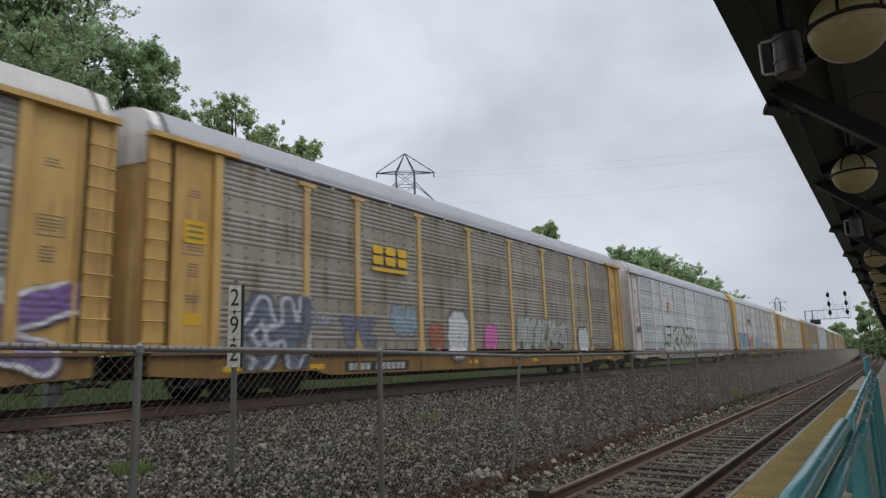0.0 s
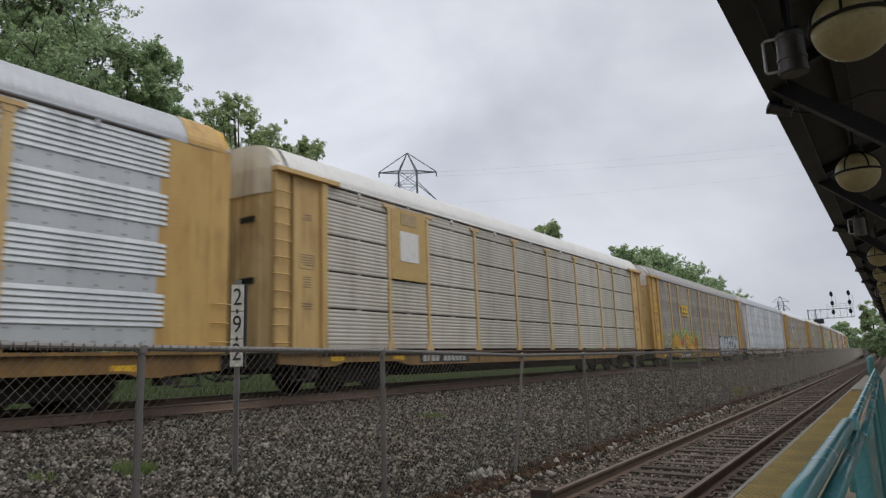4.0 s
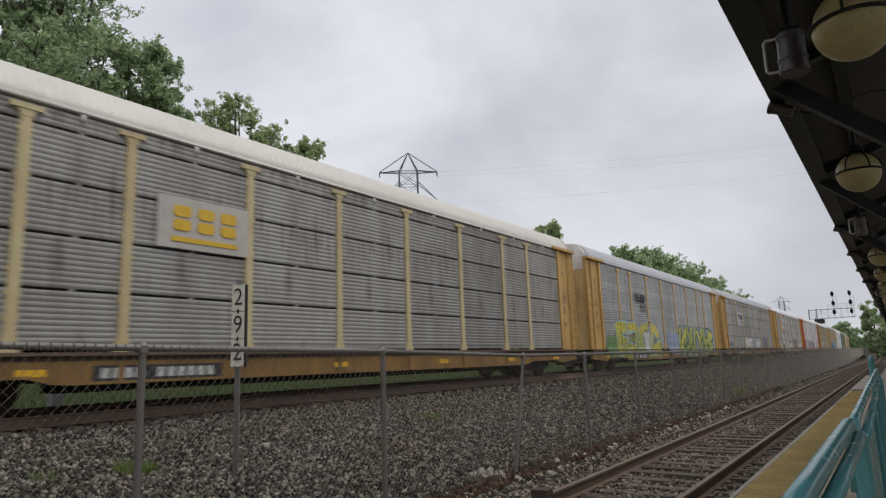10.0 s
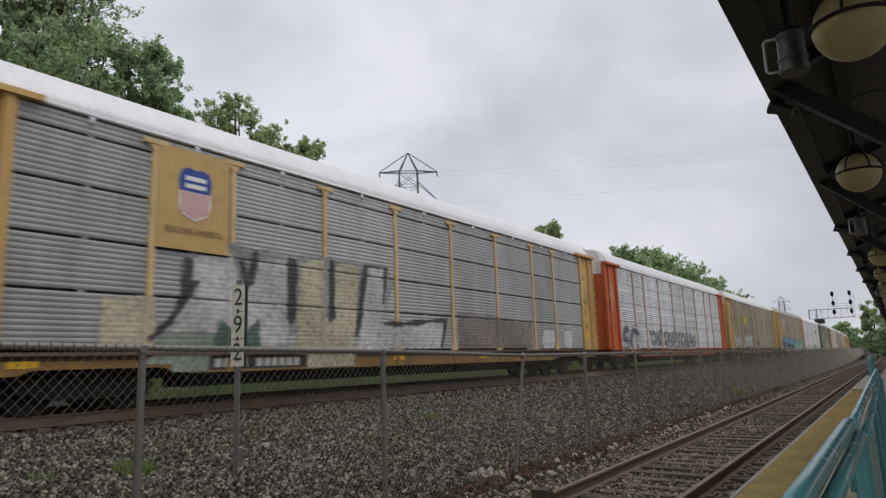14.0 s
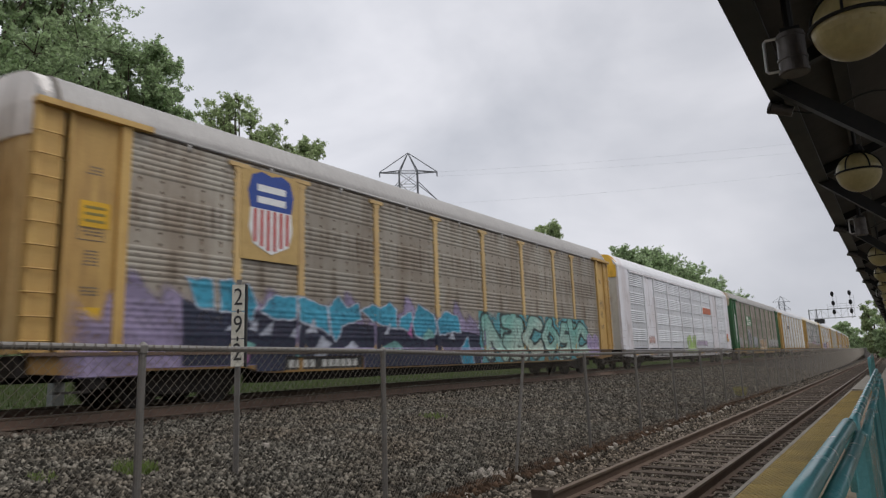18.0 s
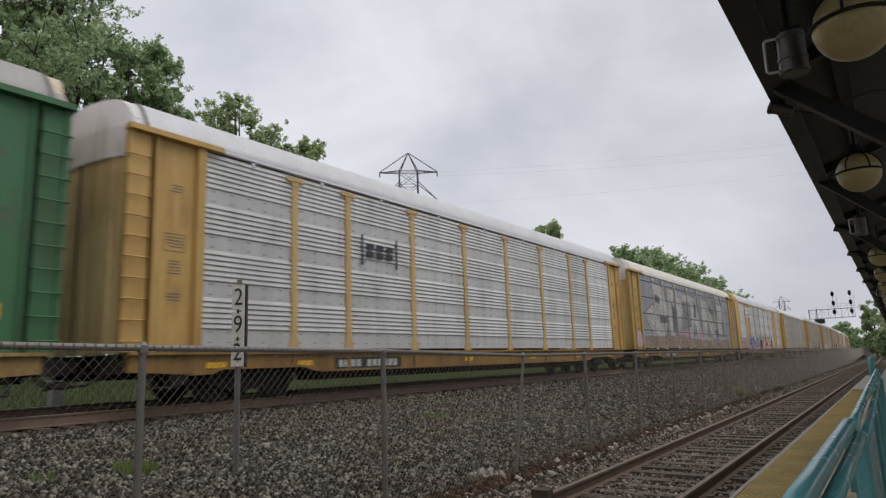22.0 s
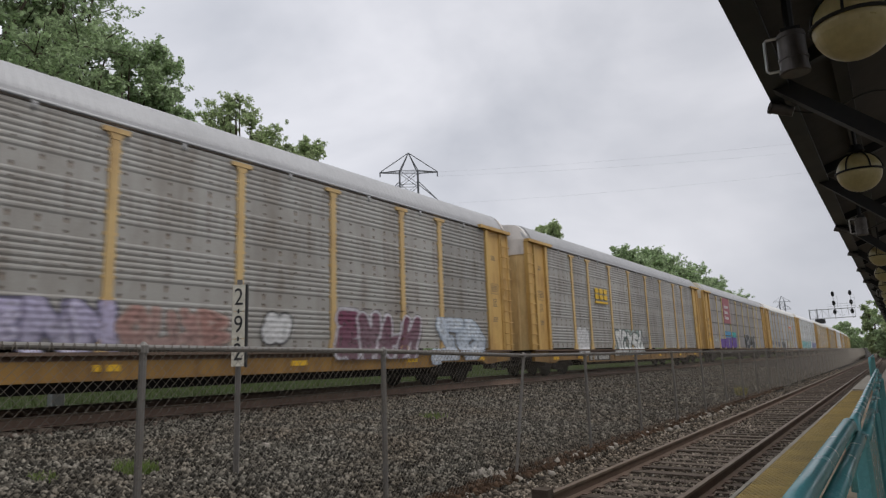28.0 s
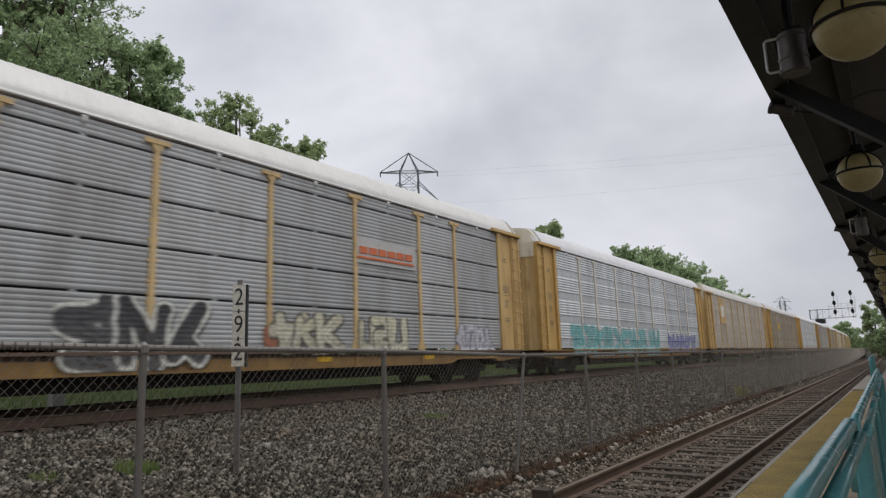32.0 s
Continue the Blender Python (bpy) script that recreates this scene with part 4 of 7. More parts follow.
def wires():
    for i, (p, q, sag) in enumerate([((-65.1, 94.2, 36.0), (28, 170, 47.2), 1.5), ((-65.1, 94.2, 35.2), (28, 170, 44.6), 1.5), ((-65.27, 94.08, 30.0), (28, 165, 40.0), 1.5)]):
        b = Build()
        pts = []
        for k in range(25):
            t = k / 24
            pts.append(tuple(p[j] + (q[j] - p[j]) * t - (sag * 4 * t * (1 - t) if j == 2 else 0) for j in range(3)))
        b.path(pts, .0075, 4)
        thing("power_line", "thin grey overhead power line strung from the pylon", "power line", "power lines", data=b, mats=[WIRE_GREY])


wires()


def gantry():
    x0, x1, y = -16.7, -7.3, 180.0
    root = thing("signal_gantry", "light grey truss signal gantry with black three-aspect signal heads", "signal gantry", at=(0, y, 0))
    zt, zb = 11.2, 9.1
    for sx in (x0, x0 + 1.6):
        b = Build()
        b.tube((sx, 0, .3), (sx, 0, zt + .2), .14, sides=6)
        part("leg", b, GANTRYSTEEL, root)
    c = Build()
    for z in (zt, zb):
        for dy in (-.4, .4):
            c.tube((x0, dy, z), (x1, dy, z), .065, sides=5)
    n = 7
    for i in range(n + 1):
        a = x0 + (x1 - x0) * i / n
        c.tube((a, -.4, zb), (a, -.4, zt), .05, sides=4)
        c.tube((a, -.4, zt), (a, .4, zt), .04, sides=4)
        if i < n:
            c.tube((a, .4, zb if i % 2 else zt), (a + (x1 - x0) / n, .4, zt if i % 2 else zb), .03, sides=4)
    part("truss", c, GANTRYSTEEL, root)
    r = Build()
    for z in (.55, 1.1):
        r.tube((-12.6, -.5, zt + z), (x1, -.5, zt + z), .03, sides=4)
    for k in range(5):
        r.tube((-12.6 + 1.3 * k, -.5, zt), (-12.6 + 1.3 * k, -.5, zt + 1.1), .03, sides=4)
    part("walkway_rail", r, GANTRYSTEEL, root)
    for sx in (-11.35, -7.85):
        b = Build()
        b.tube((sx, -.6, zb - .4), (sx, -.6, 15.4), .055, sides=5)
        b.tube((sx + .75, -.6, zt), (sx + .75, -.6, 14.2), .03, sides=4)
        for q in range(5):
            b.tube((sx, -.6, zt + .5 + q * .6), (sx + .75, -.6, zt + .5 + q * .6), .02, sides=4)
        part("signal_mast", b, GANTRYSTEEL, root)
        for z in (10.4, 12.5, 14.65):
            h = Build()
            oval = [(.36 * math.cos(q * math.pi / 6), .62 * math.sin(q * math.pi / 6)) for q in range(12)]
            h.solid([(sx + p, -1.0, z + q) for p, q in oval], [(sx + p, -.9, z + q) for p, q in oval])
            for k in (-.34, 0, .34):
                h.tube((sx, -1.0, z + k), (sx, -1.3, z + k), .13, sides=8, caps=False)
            part("signal_head", h, SIGN_AND_SHADE_BLACK, root)
    k = Build()
    k.box(-15.7, -13.6, -.7, .7, 7.9, 8.95, 0, .05)
    part("equipment_box", k, SIGN_AND_SHADE_BLACK, root)


gantry()


def lump(name, x, y, r, mat, label, cat):
    b = Build()
    rg = random.Random(int(y * 10))
    ring = [(r * rg.uniform(.7, 1.2) * math.cos(k * .9), r * rg.uniform(.7, 1.2) * math.sin(k * .9)) for k in range(7)]
    b.solid([(p, q, -.02) for p, q in ring], [(p * .7, q * .7, r * rg.uniform(.6, .9)) for p, q in ring])
    thing(name, label, cat, at=(x, y, ground_z(x)), data=b, mats=[mat])


lump("stone", -11.95, 5.0, .05, RED_ROCK, "small pale stone lying by the main track rail", "stone")
lump("stone", -8.7, 7.4, .1, RED_ROCK, "pale stone lying in the grey ballast", "stone")

# ---- the train ----
PITCH, HALF = 28.6, 13.5
SHIFT = 0.22
POSTS = tuple(p - SHIFT for p in (-9.05, -7.17, -4.34, -1.45, 1.45, 4.36, 7.24, 9.2))
BAY_EDGES = (-11.8,) + POSTS + (11.95,)
PANEL_LOW, PANEL_TOP = 1.12, 5.31
WHEEL_R = 0.457


def car_paint(name, color, dirt, amount=0.5, rough=0.6, metal=0.0, drip=1.0):
    m = shade(name, color, rough, metal, dirt=dirt, amount=amount, scale=1.3, grain=26, stretch=(1, 1.0, .32 if drip else 1), bump=0.08, random_tone=0.16 if "sheet" in name else 0.05, spread=.07)
    if "sheet" in name:
        return streaked(m, tuple(.45 * c + .25 * d for c, d in zip((.14, .085, .05), dirt)), .8 if color[0] < .33 else .4 if color[0] < .36 else .22)
    return streaked(m, tuple(.35 * c + .5 * d for c, d in zip((.16, .09, .05), dirt)), .45) if drip else m


def profile(style):
    """Side sheet section as (depth, z, band): ridged bands (0) with flat bands (1) or black-backed slits (2) between,
    from the top down.
    """
    if style == "flat":
        return [(0, PANEL_LOW, 0), (0, PANEL_TOP, 0)]
    rows, ridge, deep, gap = {"band": (6, .118, .014, .34), "louvre": (6, .112, .028, .33), "slit": (9, .1, .010, .05)}[style]
    pts, z, first = [(0, PANEL_TOP, 0)], PANEL_TOP, True
    while z > PANEL_LOW + .12:
        count = rows + 1 if first and style != "slit" else 3 if first else rows
        first = False
        for k in range(count):
            if z - ridge < PANEL_LOW:
                break
            if style != "louvre":
                pts += [(0, z - .006, 0), (deep, z - ridge * .36, 0), (deep, z - ridge * .66, 0), (0, z - ridge, 0)]
                z -= ridge
                continue
            pts += [(0, z - .006, 0), (deep * .8, z - ridge * .62, 0), (deep, z - ridge * .76, 0), (deep * .85, z - ridge * .88, 0), (0, z - ridge, 0)]
            z -= ridge
        if z - gap < PANEL_LOW + .05:
            break
        if style == "slit":
            pts += [(-.09, z - .004, 2), (-.09, z - gap + .004, 2), (0, z - gap, 2)]
        else:
            pts += [(0, z - gap, 1)]
        z -= gap
    return (pts + [(0, PANEL_LOW, 1)])[::-1]


SECTIONS = {s: profile(s) for s in ("band", "slit", "louvre", "flat")}
PROFILES = {s: [p[:2] for p in q] for s, q in SECTIONS.items()}
SHEETS = {}
GRIME = shade("marking_grey", (.15, .125, .10), .7, bump=0)
BOLT = shade("rusty_bolt", (.10, .068, .045), .8, bump=0)
STAIN = shade("rust_stain", (.20, .145, .10), .8, dirt=(.25, .20, .15), amount=.8, scale=5, bump=0)


def sheet_mesh(style, w, mat, flat_mat):
    key = (style, round(w, 3), mat.name)
    if key not in SHEETS:
        b = Build()
        sec = SECTIONS[style]
        for (d0, z0, b0), (d1, z1, b1) in zip(sec, sec[1:]):
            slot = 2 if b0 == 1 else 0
            # slit backs are painted black, standing for the shade inside
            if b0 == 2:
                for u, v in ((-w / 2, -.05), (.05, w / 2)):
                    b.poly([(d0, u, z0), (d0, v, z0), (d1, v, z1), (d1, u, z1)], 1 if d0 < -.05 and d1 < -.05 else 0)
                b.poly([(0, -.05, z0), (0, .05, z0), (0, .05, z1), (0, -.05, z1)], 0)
            else:
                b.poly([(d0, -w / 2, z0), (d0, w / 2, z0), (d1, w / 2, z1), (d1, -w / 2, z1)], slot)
                if style == "band" and b0 == 0 and d0 == d1 > .005 and int(z0 / .118) % 3 == 0:
                    k = -w / 2 + .22
                    while k < w / 2 - .15:
                        b.box(d0 - .003, d0 + .006, k - .02, k + .02, (z0 + z1) / 2 - .016, (z0 + z1) / 2 + .016, 4)
                        k += .47
                if b0 == 1 and z1 - z0 > .2:
                    for z in (z0 + .06, z1 - .06):
                        k = -w / 2 + .22
                        while k < w / 2 - .15:
                            e, slot = (.027, 4) if style == "band" else (.02, 3)
                            b.box(-.002, .008, k - e, k + e, z - .78 * e, z + .78 * e, slot)
                            odd = math.sin(k * 37.7 + z * 91.3)
                            if style == "band" and odd > -.2:  # rust run down from the bolt
                                low = max(z0 + .004, z - .05 - .07 * odd)
                                b.poly([(.003, k - .034, z), (.003, k + .034, z), (.003, k + .018, low), (.003, k - .018, low)][::-1], 5)
                            k += .47
        if style == "flat":  # the seam between the two sheets of a solid bay, with rust marks
            b.box(-.004, .008, -.025, .025, PANEL_LOW, PANEL_TOP, 0)
            for z in (1.6, 2.3, 2.7, 3.1, 3.6):
                for u in (-.62, -.2, .25, .6):
                    if u * w / 2 > -w / 2 + .1 and (int(z * 10) + int(u * 20)) % 3:
                        b.box(-.002, .004, u * w / 2 - .05, u * w / 2 + .05, z - .018, z + .018, 3)
        b.extrude_y([(d - .03, z) for d, z in PROFILES[style][::-1]], -w / 2, w / 2, 0, closed=False)
        SHEETS[key] = b.mesh("side_panel", [mat, SIGN_AND_SHADE_BLACK, flat_mat, GRIME, BOLT, STAIN])
    return SHEETS[key]


def post_mesh(w, plain=False):
    b = Build()
    if plain:
        b.box(.0, .052, -w / 2, w / 2, 1.02, 5.27, 0, .008)
        for k in range(10):
            b.box(-.01, .042, -w / 2 - .028, w / 2 + .028, 1.41 + k * .4, 1.46 + k * .4)
        return b
    b.box(.0, .052, -w / 2, w / 2, 1.02, 5.2, 0, .008)
    b.solid([(.0, -w / 2, 5.03), (.06, -w / 2, 5.03), (.06, w / 2, 5.03), (.0, w / 2, 5.03)], [(.0, -.15, 5.17), (.06, -.15, 5.17), (.06, .15, 5.17), (.0, .15, 5.17)])
    b.box(.0, .075, -.27, .27, 5.16, 5.255, 0, .01)
    b.solid([(.0, -.19, 1.0), (.06, -.19, 1.0), (.06, .19, 1.0), (.0, .19, 1.0)], [(.0, -w / 2, 1.36), (.06, -w / 2, 1.36), (.06, w / 2, 1.36), (.0, w / 2, 1.36)])
    for k in range(9):
        z = 1.62 + k * .4
        b.box(-.01, .042, -w / 2 - .032, w / 2 + .032, z - .03, z + .03)
    return b


ROOF_SIDE = [(1.5, 5.38), (1.5, 5.48), (1.475, 5.57), (1.40, 5.71), (1.31, 5.85), (1.21, 5.985), (1.07, 6.085), (.85, 6.14), (.5, 6.175), (0, 6.19)]
ROOF_ARC = ROOF_SIDE + [(-x, z) for x, z in ROOF_SIDE[-2::-1]]


def roof_mesh():
    b = Build()
    b.extrude_y(ROOF_ARC[::-1], -HALF + .35, HALF - .35, 0, closed=False)
    for s in (-1, 1):
        a = [(x, s * (HALF - .35), z) for x, z in ROOF_ARC]
        c = [(x * .99, s * (HALF - .06), z - max(0, z - 5.45) * .32) for x, z in ROOF_ARC]
        b.solid(a, c, 0)
    k = -HALF + .5
    while k < HALF - .4:
        n = len(b.v)
        ring = ROOF_ARC[1:-1]
        for (x, z), (u, v) in zip(ring, ring[1:]):
            b.poly([(x, k - .035, z), (x * 1.006, k, z + .008), (u * 1.006, k, v + .008), (u, k - .035, v)])
            b.poly([(x * 1.006, k, z + .008), (x, k + .035, z), (u, k + .035, v), (u * 1.006, k, v + .008)])
        k += .2
    for s in (-1, 1):
        rim = ROOF_ARC[1:-1]
        for (x, z), (u, v) in zip(rim, rim[1:]):
            b.poly([(x * 1.008, s * (HALF - .34), z + .01), (x * 1.008, s * (HALF - .4), z + .01), (u * 1.008, s * (HALF - .4), v + .01), (u * 1.008, s * (HALF - .34), v + .01)], 2)
    b.box(1.44, 1.506, -11.6, 11.6, 5.315, 5.35, 2)
    b.box(1.44, 1.53, -11.9, 11.9, 5.35, 5.41, 0)
    for p, q in zip(BAY_EDGES, BAY_EDGES[1:]):  # small brackets under the eave
        b.box(1.46, 1.53, (p + q) / 2 - .03, (p + q) / 2 + .03, 5.19, 5.35, 0)
    return b


END_PIECES = {  # x0, x1, y0, y1, z0, z1 of the pieces at a car's corner
    "end_plate": (1.40, 1.47, 12.0, 12.86, 1.06, 5.35),
    "door_post": (1.40, 1.575, 11.80, 12.0, 1.06, 5.34),
    "ladder_post": (1.40, 1.53, 12.86, 12.93, 1.06, 5.34),
    "recess_plate": (1.40, 1.49, 13.03, 13.40, 1.06, 5.33),
    "corner_post": (1.36, 1.53, 13.40, 13.5, 1.06, 5.34),
    "header_beam": (1.40, 1.64, 11.4, 13.54, 5.34, 5.45),
}


FLUSH_PIECES = {  # the same for the cars with smooth ends
    "end_plate": (1.40, 1.495, 11.78, 12.95, 1.06, 5.40),
    "side_plate": (1.38, 1.505, 12.95, 13.44, 1.06, 5.40),
    "foot_plate": (1.42, 1.515, 12.0, 13.2, 1.06, 1.22),
}


def end_piece(name, s, flush=False):
    b = Build()
    x0, x1, y0, y1, z0, z1 = (FLUSH_PIECES if flush else END_PIECES)[name]
    ya, yb = sorted((s * y0, s * y1))
    b.box(x0, x1, ya, yb, z0, z1, 0, 0 if "plate" in name else .012)
    return b


def ladder_mesh(s):
    b = Build()
    b.box(1.488, 1.505, min(s * 13.03, s * 13.07), max(s * 13.03, s * 13.07), 1.12, 5.2)
    return b


def rung_mesh(s):
    b = Build()
    b.path([(1.49, s * 13.04, 0), (1.57, s * 13.06, 0), (1.57, s * 13.52, 0), (1.49, s * 13.53, 0)], .016, 5)
    return b


def outline_mesh(s):
    """Thin outlined box on the end plate."""
    b = Build()
    o = [(12.2, 3.05), (12.68, 3.05), (12.68, 3.42), (12.2, 3.42)]
    i = [(12.216, 3.066), (12.664, 3.066), (12.664, 3.404), (12.216, 3.404)]
    a = len(b.v)
    b.v += [(1.474, s * y, z) for y, z in o + i]
    for k in range(4):
        b.f.append((a + k, a + (k + 1) % 4, a + 4 + (k + 1) % 4, a + 4 + k))
        b.m.append(0)
    return b


def stencil_mesh(s):
    """Rows of small stencilled marks on the end plate and the door."""
    b, rg = Build(), random.Random(31)
    for z, n, w in ((4.42, 3, .14), (3.34, 4, .19), (2.86, 5, .13), (2.2, 3, .17)):
        for k in range(n):
            y = -w
            while y < w * rg.uniform(.5, 1):
                d = rg.uniform(.025, .06)
                ya, yb = sorted((s * (12.43 + y), s * (12.43 + y + d)))
                b.box(1.468, 1.4735, ya, yb, z - k * .062 - .016, z - k * .062 + .016)
                y += d + .02
    return b


def end_roof_mesh(s):
    """Painted hood over the last metre of the roof."""
    b = Build()
    ring = [(x * 1.008, z + .012) for x, z in ROOF_ARC]
    a, c, e = s * 12.35, s * (HALF - .3), s * (HALF - .03)
    for (x, z), (u, v) in zip(ring, ring[1:]):
        b.poly([(x, a, z), (u, a, v), (u, c, v), (x, c, z)])
        b.poly([(x, c, z), (u, c, v), (u * .97, e, v - max(0, v - 5.45) * .22), (x * .97, e, z - max(0, z - 5.45) * .22)])
    return b


def door_leaf(s, m):
    """One curved leaf of the end doors."""
    b = Build()
    pts = [(m * .02, s * 13.62), (m * .3, s * 13.62), (m * .33, s * 13.6), (m * .7, s * 13.565), (m * 1.0, s * 13.52), (m * 1.03, s * 13.49), (m * 1.38, s * 13.4),
           (m * 1.38, s * 13.34), (m * .7, s * 13.5), (m * .02, s * 13.56)]
    b.solid([(x, y, 1.05) for x, y in pts], [(x, y, 5.37) for x, y in pts])
    return b


def door_y(x):
    """How far the closed doors bulge out at x."""
    return float(np.interp(abs(x), (.02, .3, .33, .7, 1.0, 1.03, 1.38), (13.62, 13.62, 13.6, 13.565, 13.52, 13.49, 13.4)))


def end_cap_mesh(s):
    """Pale sheet over the top of the end doors, curved with them."""
    b = Build()
    arc = sorted((x, z) for x, z in ROOF_ARC if z > 5.47)
    xs = [-1.42 + 2.84 * i / 16 for i in range(17)]
    front, back = [], []
    for x in xs:
        top = float(np.interp(x, [a for a, c in arc], [c for a, c in arc])) - .03
        y = door_y(x) + .04
        front.append([(x, s * y, 4.86), (x, s * y, 5.48), (x, s * (y - .06), top)])
        back.append([(x, s * 13.3, 4.86), (x, s * 13.3, 5.48), (x, s * 13.1, top)])
    for i in range(16):
        for k in range(2):
            b.poly([front[i][k], front[i + 1][k], front[i + 1][k + 1], front[i][k + 1]])
        b.poly([front[i][2], front[i + 1][2], back[i + 1][2], back[i][2]])
        b.poly([front[i][0], front[i + 1][0], back[i + 1][0], back[i][0]])
    for i in (0, 16):
        for k in range(2):
            b.poly([front[i][k], back[i][k], back[i][k + 1], front[i][k + 1]])
    return b


def slot_mesh(s):
    b = Build()
    for z in (4.25, 2.75):
        b.box(.36, .86, s * 13.575 - .03, s * 13.575 + .03, z - .07, z + .07)
    return b


def sill_mesh(shade_band=False, deep=.69):
    """Side sill, arched a little over the bogies."""
    b = Build()
    top, arch = .91 if shade_band else 1.02, deep + .13
    low = [(-12.0, deep + .03), (-11.5, deep + .04), (-11.25, arch), (-8.95, arch), (-8.6, deep + .03), (-8.2, deep), (8.2, deep), (8.6, deep + .03), (8.95, arch), (11.25, arch), (11.5, deep + .04), (12.0, deep + .03)]
    ring = low + [(12.0, top), (-12.0, top)]
    b.solid([(1.34, y, z) for y, z in ring], [(1.5, y, z) for y, z in ring])
    for (ya, za), (yb, zb) in zip(low, low[1:]):
        b.solid([(1.42, ya, za - .02), (1.42, ya, za + .03), (1.545, ya, za + .03), (1.545, ya, za - .02)], [(1.42, yb, zb - .02), (1.42, yb, zb + .03), (1.545, yb, zb + .03), (1.545, yb, zb - .02)])
    # rust-brown band and flange also paint in the shadowed gap above the sill
    if shade_band:
        b.box(1.34, 1.47, -12.0, 12.0, .91, 1.0, 1)
    b.box(1.34, 1.58, -HALF + .15, HALF - .15, 1.0, 1.06, 1 if shade_band else 0)
    for y in POSTS:
        b.box(1.49, 1.54, y - .05, y + .05, deep + .02 if abs(y) < 8 else arch + .02, top - .01)
    for s in (-1, 1):
        b.solid([(1.36, s * 12.0, deep + .03), (1.36, s * 12.0, 1.0), (1.49, s * 12.0, 1.0), (1.49, s * 12.0, deep + .03)], [(1.36, s * 13.3, deep + .11), (1.36, s * 13.3, 1.0), (1.49, s * 13.3, 1.0), (1.49, s * 13.3, deep + .11)])
    return b


def end_gear_mesh(s):
    """Step, brackets and an air hose under a car's corner."""
    b = Build()
    for y in (12.35, 12.8):
        b.box(1.4, 1.46, min(s * y, s * y + s * .04), max(s * y, s * y + s * .04), .38, .82)
    b.box(1.36, 1.54, min(s * 12.33, s * 12.86), max(s * 12.33, s * 12.86), .36, .4)
    b.box(1.1, 1.44, min(s * 12.0, s * 12.3), max(s * 12.0, s * 12.3), .42, .62, 0, .02)
    b.path([(.9, s * 13.3, .84), (.95, s * 13.5, .62), (.9, s * 13.75, .48), (.6, s * 14.0, .46), (.4, s * 14.2, .55)], .028, 8)
    b.box(-1.3, 1.34, min(s * 13.3, s * 13.46), max(s * 13.3, s * 13.46), .66, 1.02)
    return b


# near-black throughout: shade under the car and on far_side is in the colour
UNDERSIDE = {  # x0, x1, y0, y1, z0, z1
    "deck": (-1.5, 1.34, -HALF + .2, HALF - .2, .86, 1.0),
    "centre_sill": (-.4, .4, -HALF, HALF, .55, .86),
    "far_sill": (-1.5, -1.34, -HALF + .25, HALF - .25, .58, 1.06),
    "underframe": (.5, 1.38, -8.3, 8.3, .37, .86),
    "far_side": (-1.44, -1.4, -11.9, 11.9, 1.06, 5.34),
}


def underside_mesh(name):
    b = Build()
    b.box(*UNDERSIDE[name], 0, .03 if name == "underframe" else 0)
    return b


def truck_parts():
    f = Build()
    for m in (1, -1):
        x = m * 1.02
        prof = [(-1.25, .5), (-1.1, .62), (-.5, .66), (-.3, .74), (.3, .74), (.5, .66), (1.1, .62), (1.25, .5), (1.2, .36), (.95, .36), (.55, .24), (-.55, .24), (-.95, .36), (-1.2, .36)]
        f.solid([(x - .06, y, z) for y, z in prof], [(x + .06, y, z) for y, z in prof])
        for k in (-.16, 0, .16):
            f.tube((x + m * .03, k, .3), (x + m * .03, k, .6), .06, sides=8)
    f.box(-1.05, 1.05, -.2, .2, .42, .62)
    w = Build()
    for m in (1, -1):
        w.tube((m * .69, 0, 0), (m * .83, 0, 0), WHEEL_R, sides=28)
        w.tube((m * .67, 0, 0), (m * .69, 0, 0), WHEEL_R + .025, sides=28)
        w.tube((m * .83, 0, 0), (m * .835, 0, 0), WHEEL_R * .72, sides=28)
        for k in range(4):
            a = k * math.pi / 2
            w.tube((m * .835, .2 * math.cos(a), .2 * math.sin(a)), (m * .85, .2 * math.cos(a), .2 * math.sin(a)), .035, sides=6)
        w.tube((m * .83, 0, 0), (m * 1.1, 0, 0), .085, sides=10)
    w.tube((-.7, 0, 0), (.7, 0, 0), .08, sides=10)
    return f.mesh("side_frames", [DARKSTEEL]), w.mesh("wheelset", [DARKSTEEL])


FRAME_ME, WHEEL_ME = truck_parts()


def coupler_mesh(s):
    b = Build()
    b.box(-.12, .12, min(s * 13.3, s * 14.15), max(s * 13.3, s * 14.15), .72, .92, 0, .02)
    b.box(-.2, .2, min(s * 14.0, s * 14.29), max(s * 14.0, s * 14.29), .66, .98, 0, .04)
    b.path([(.35, s * 13.4, .8), (.4, s * 13.8, .5), (.38, s * 14.25, .42)], .025, 6)
    return b


BUILT = {}


def kept_mesh(key, make, mats):
    if key not in BUILT:
        b = make()
        BUILT[key] = b.mesh(key[0], list(mats), smooth=key[0] in ("roof", "end_cap", "rung"))
    return BUILT[key]


# -- painted tags on the sheets --
SPRAY = bpy.data.materials.new("spray_paint")
SPRAY.use_nodes = True
sn, sl = SPRAY.node_tree.nodes, SPRAY.node_tree.links
s_at = sn.new("ShaderNodeAttribute")
s_at.attribute_name = "paint"
s_noise = sn.new("ShaderNodeTexNoise")
s_noise.inputs["Scale"].default_value, s_noise.inputs["Detail"].default_value = 9.0, 4.0
s_co = sn.new("ShaderNodeTexCoord")
sl.new(s_co.outputs["Object"], s_noise.inputs["Vector"])
s_wear = sn.new("ShaderNodeMapRange")
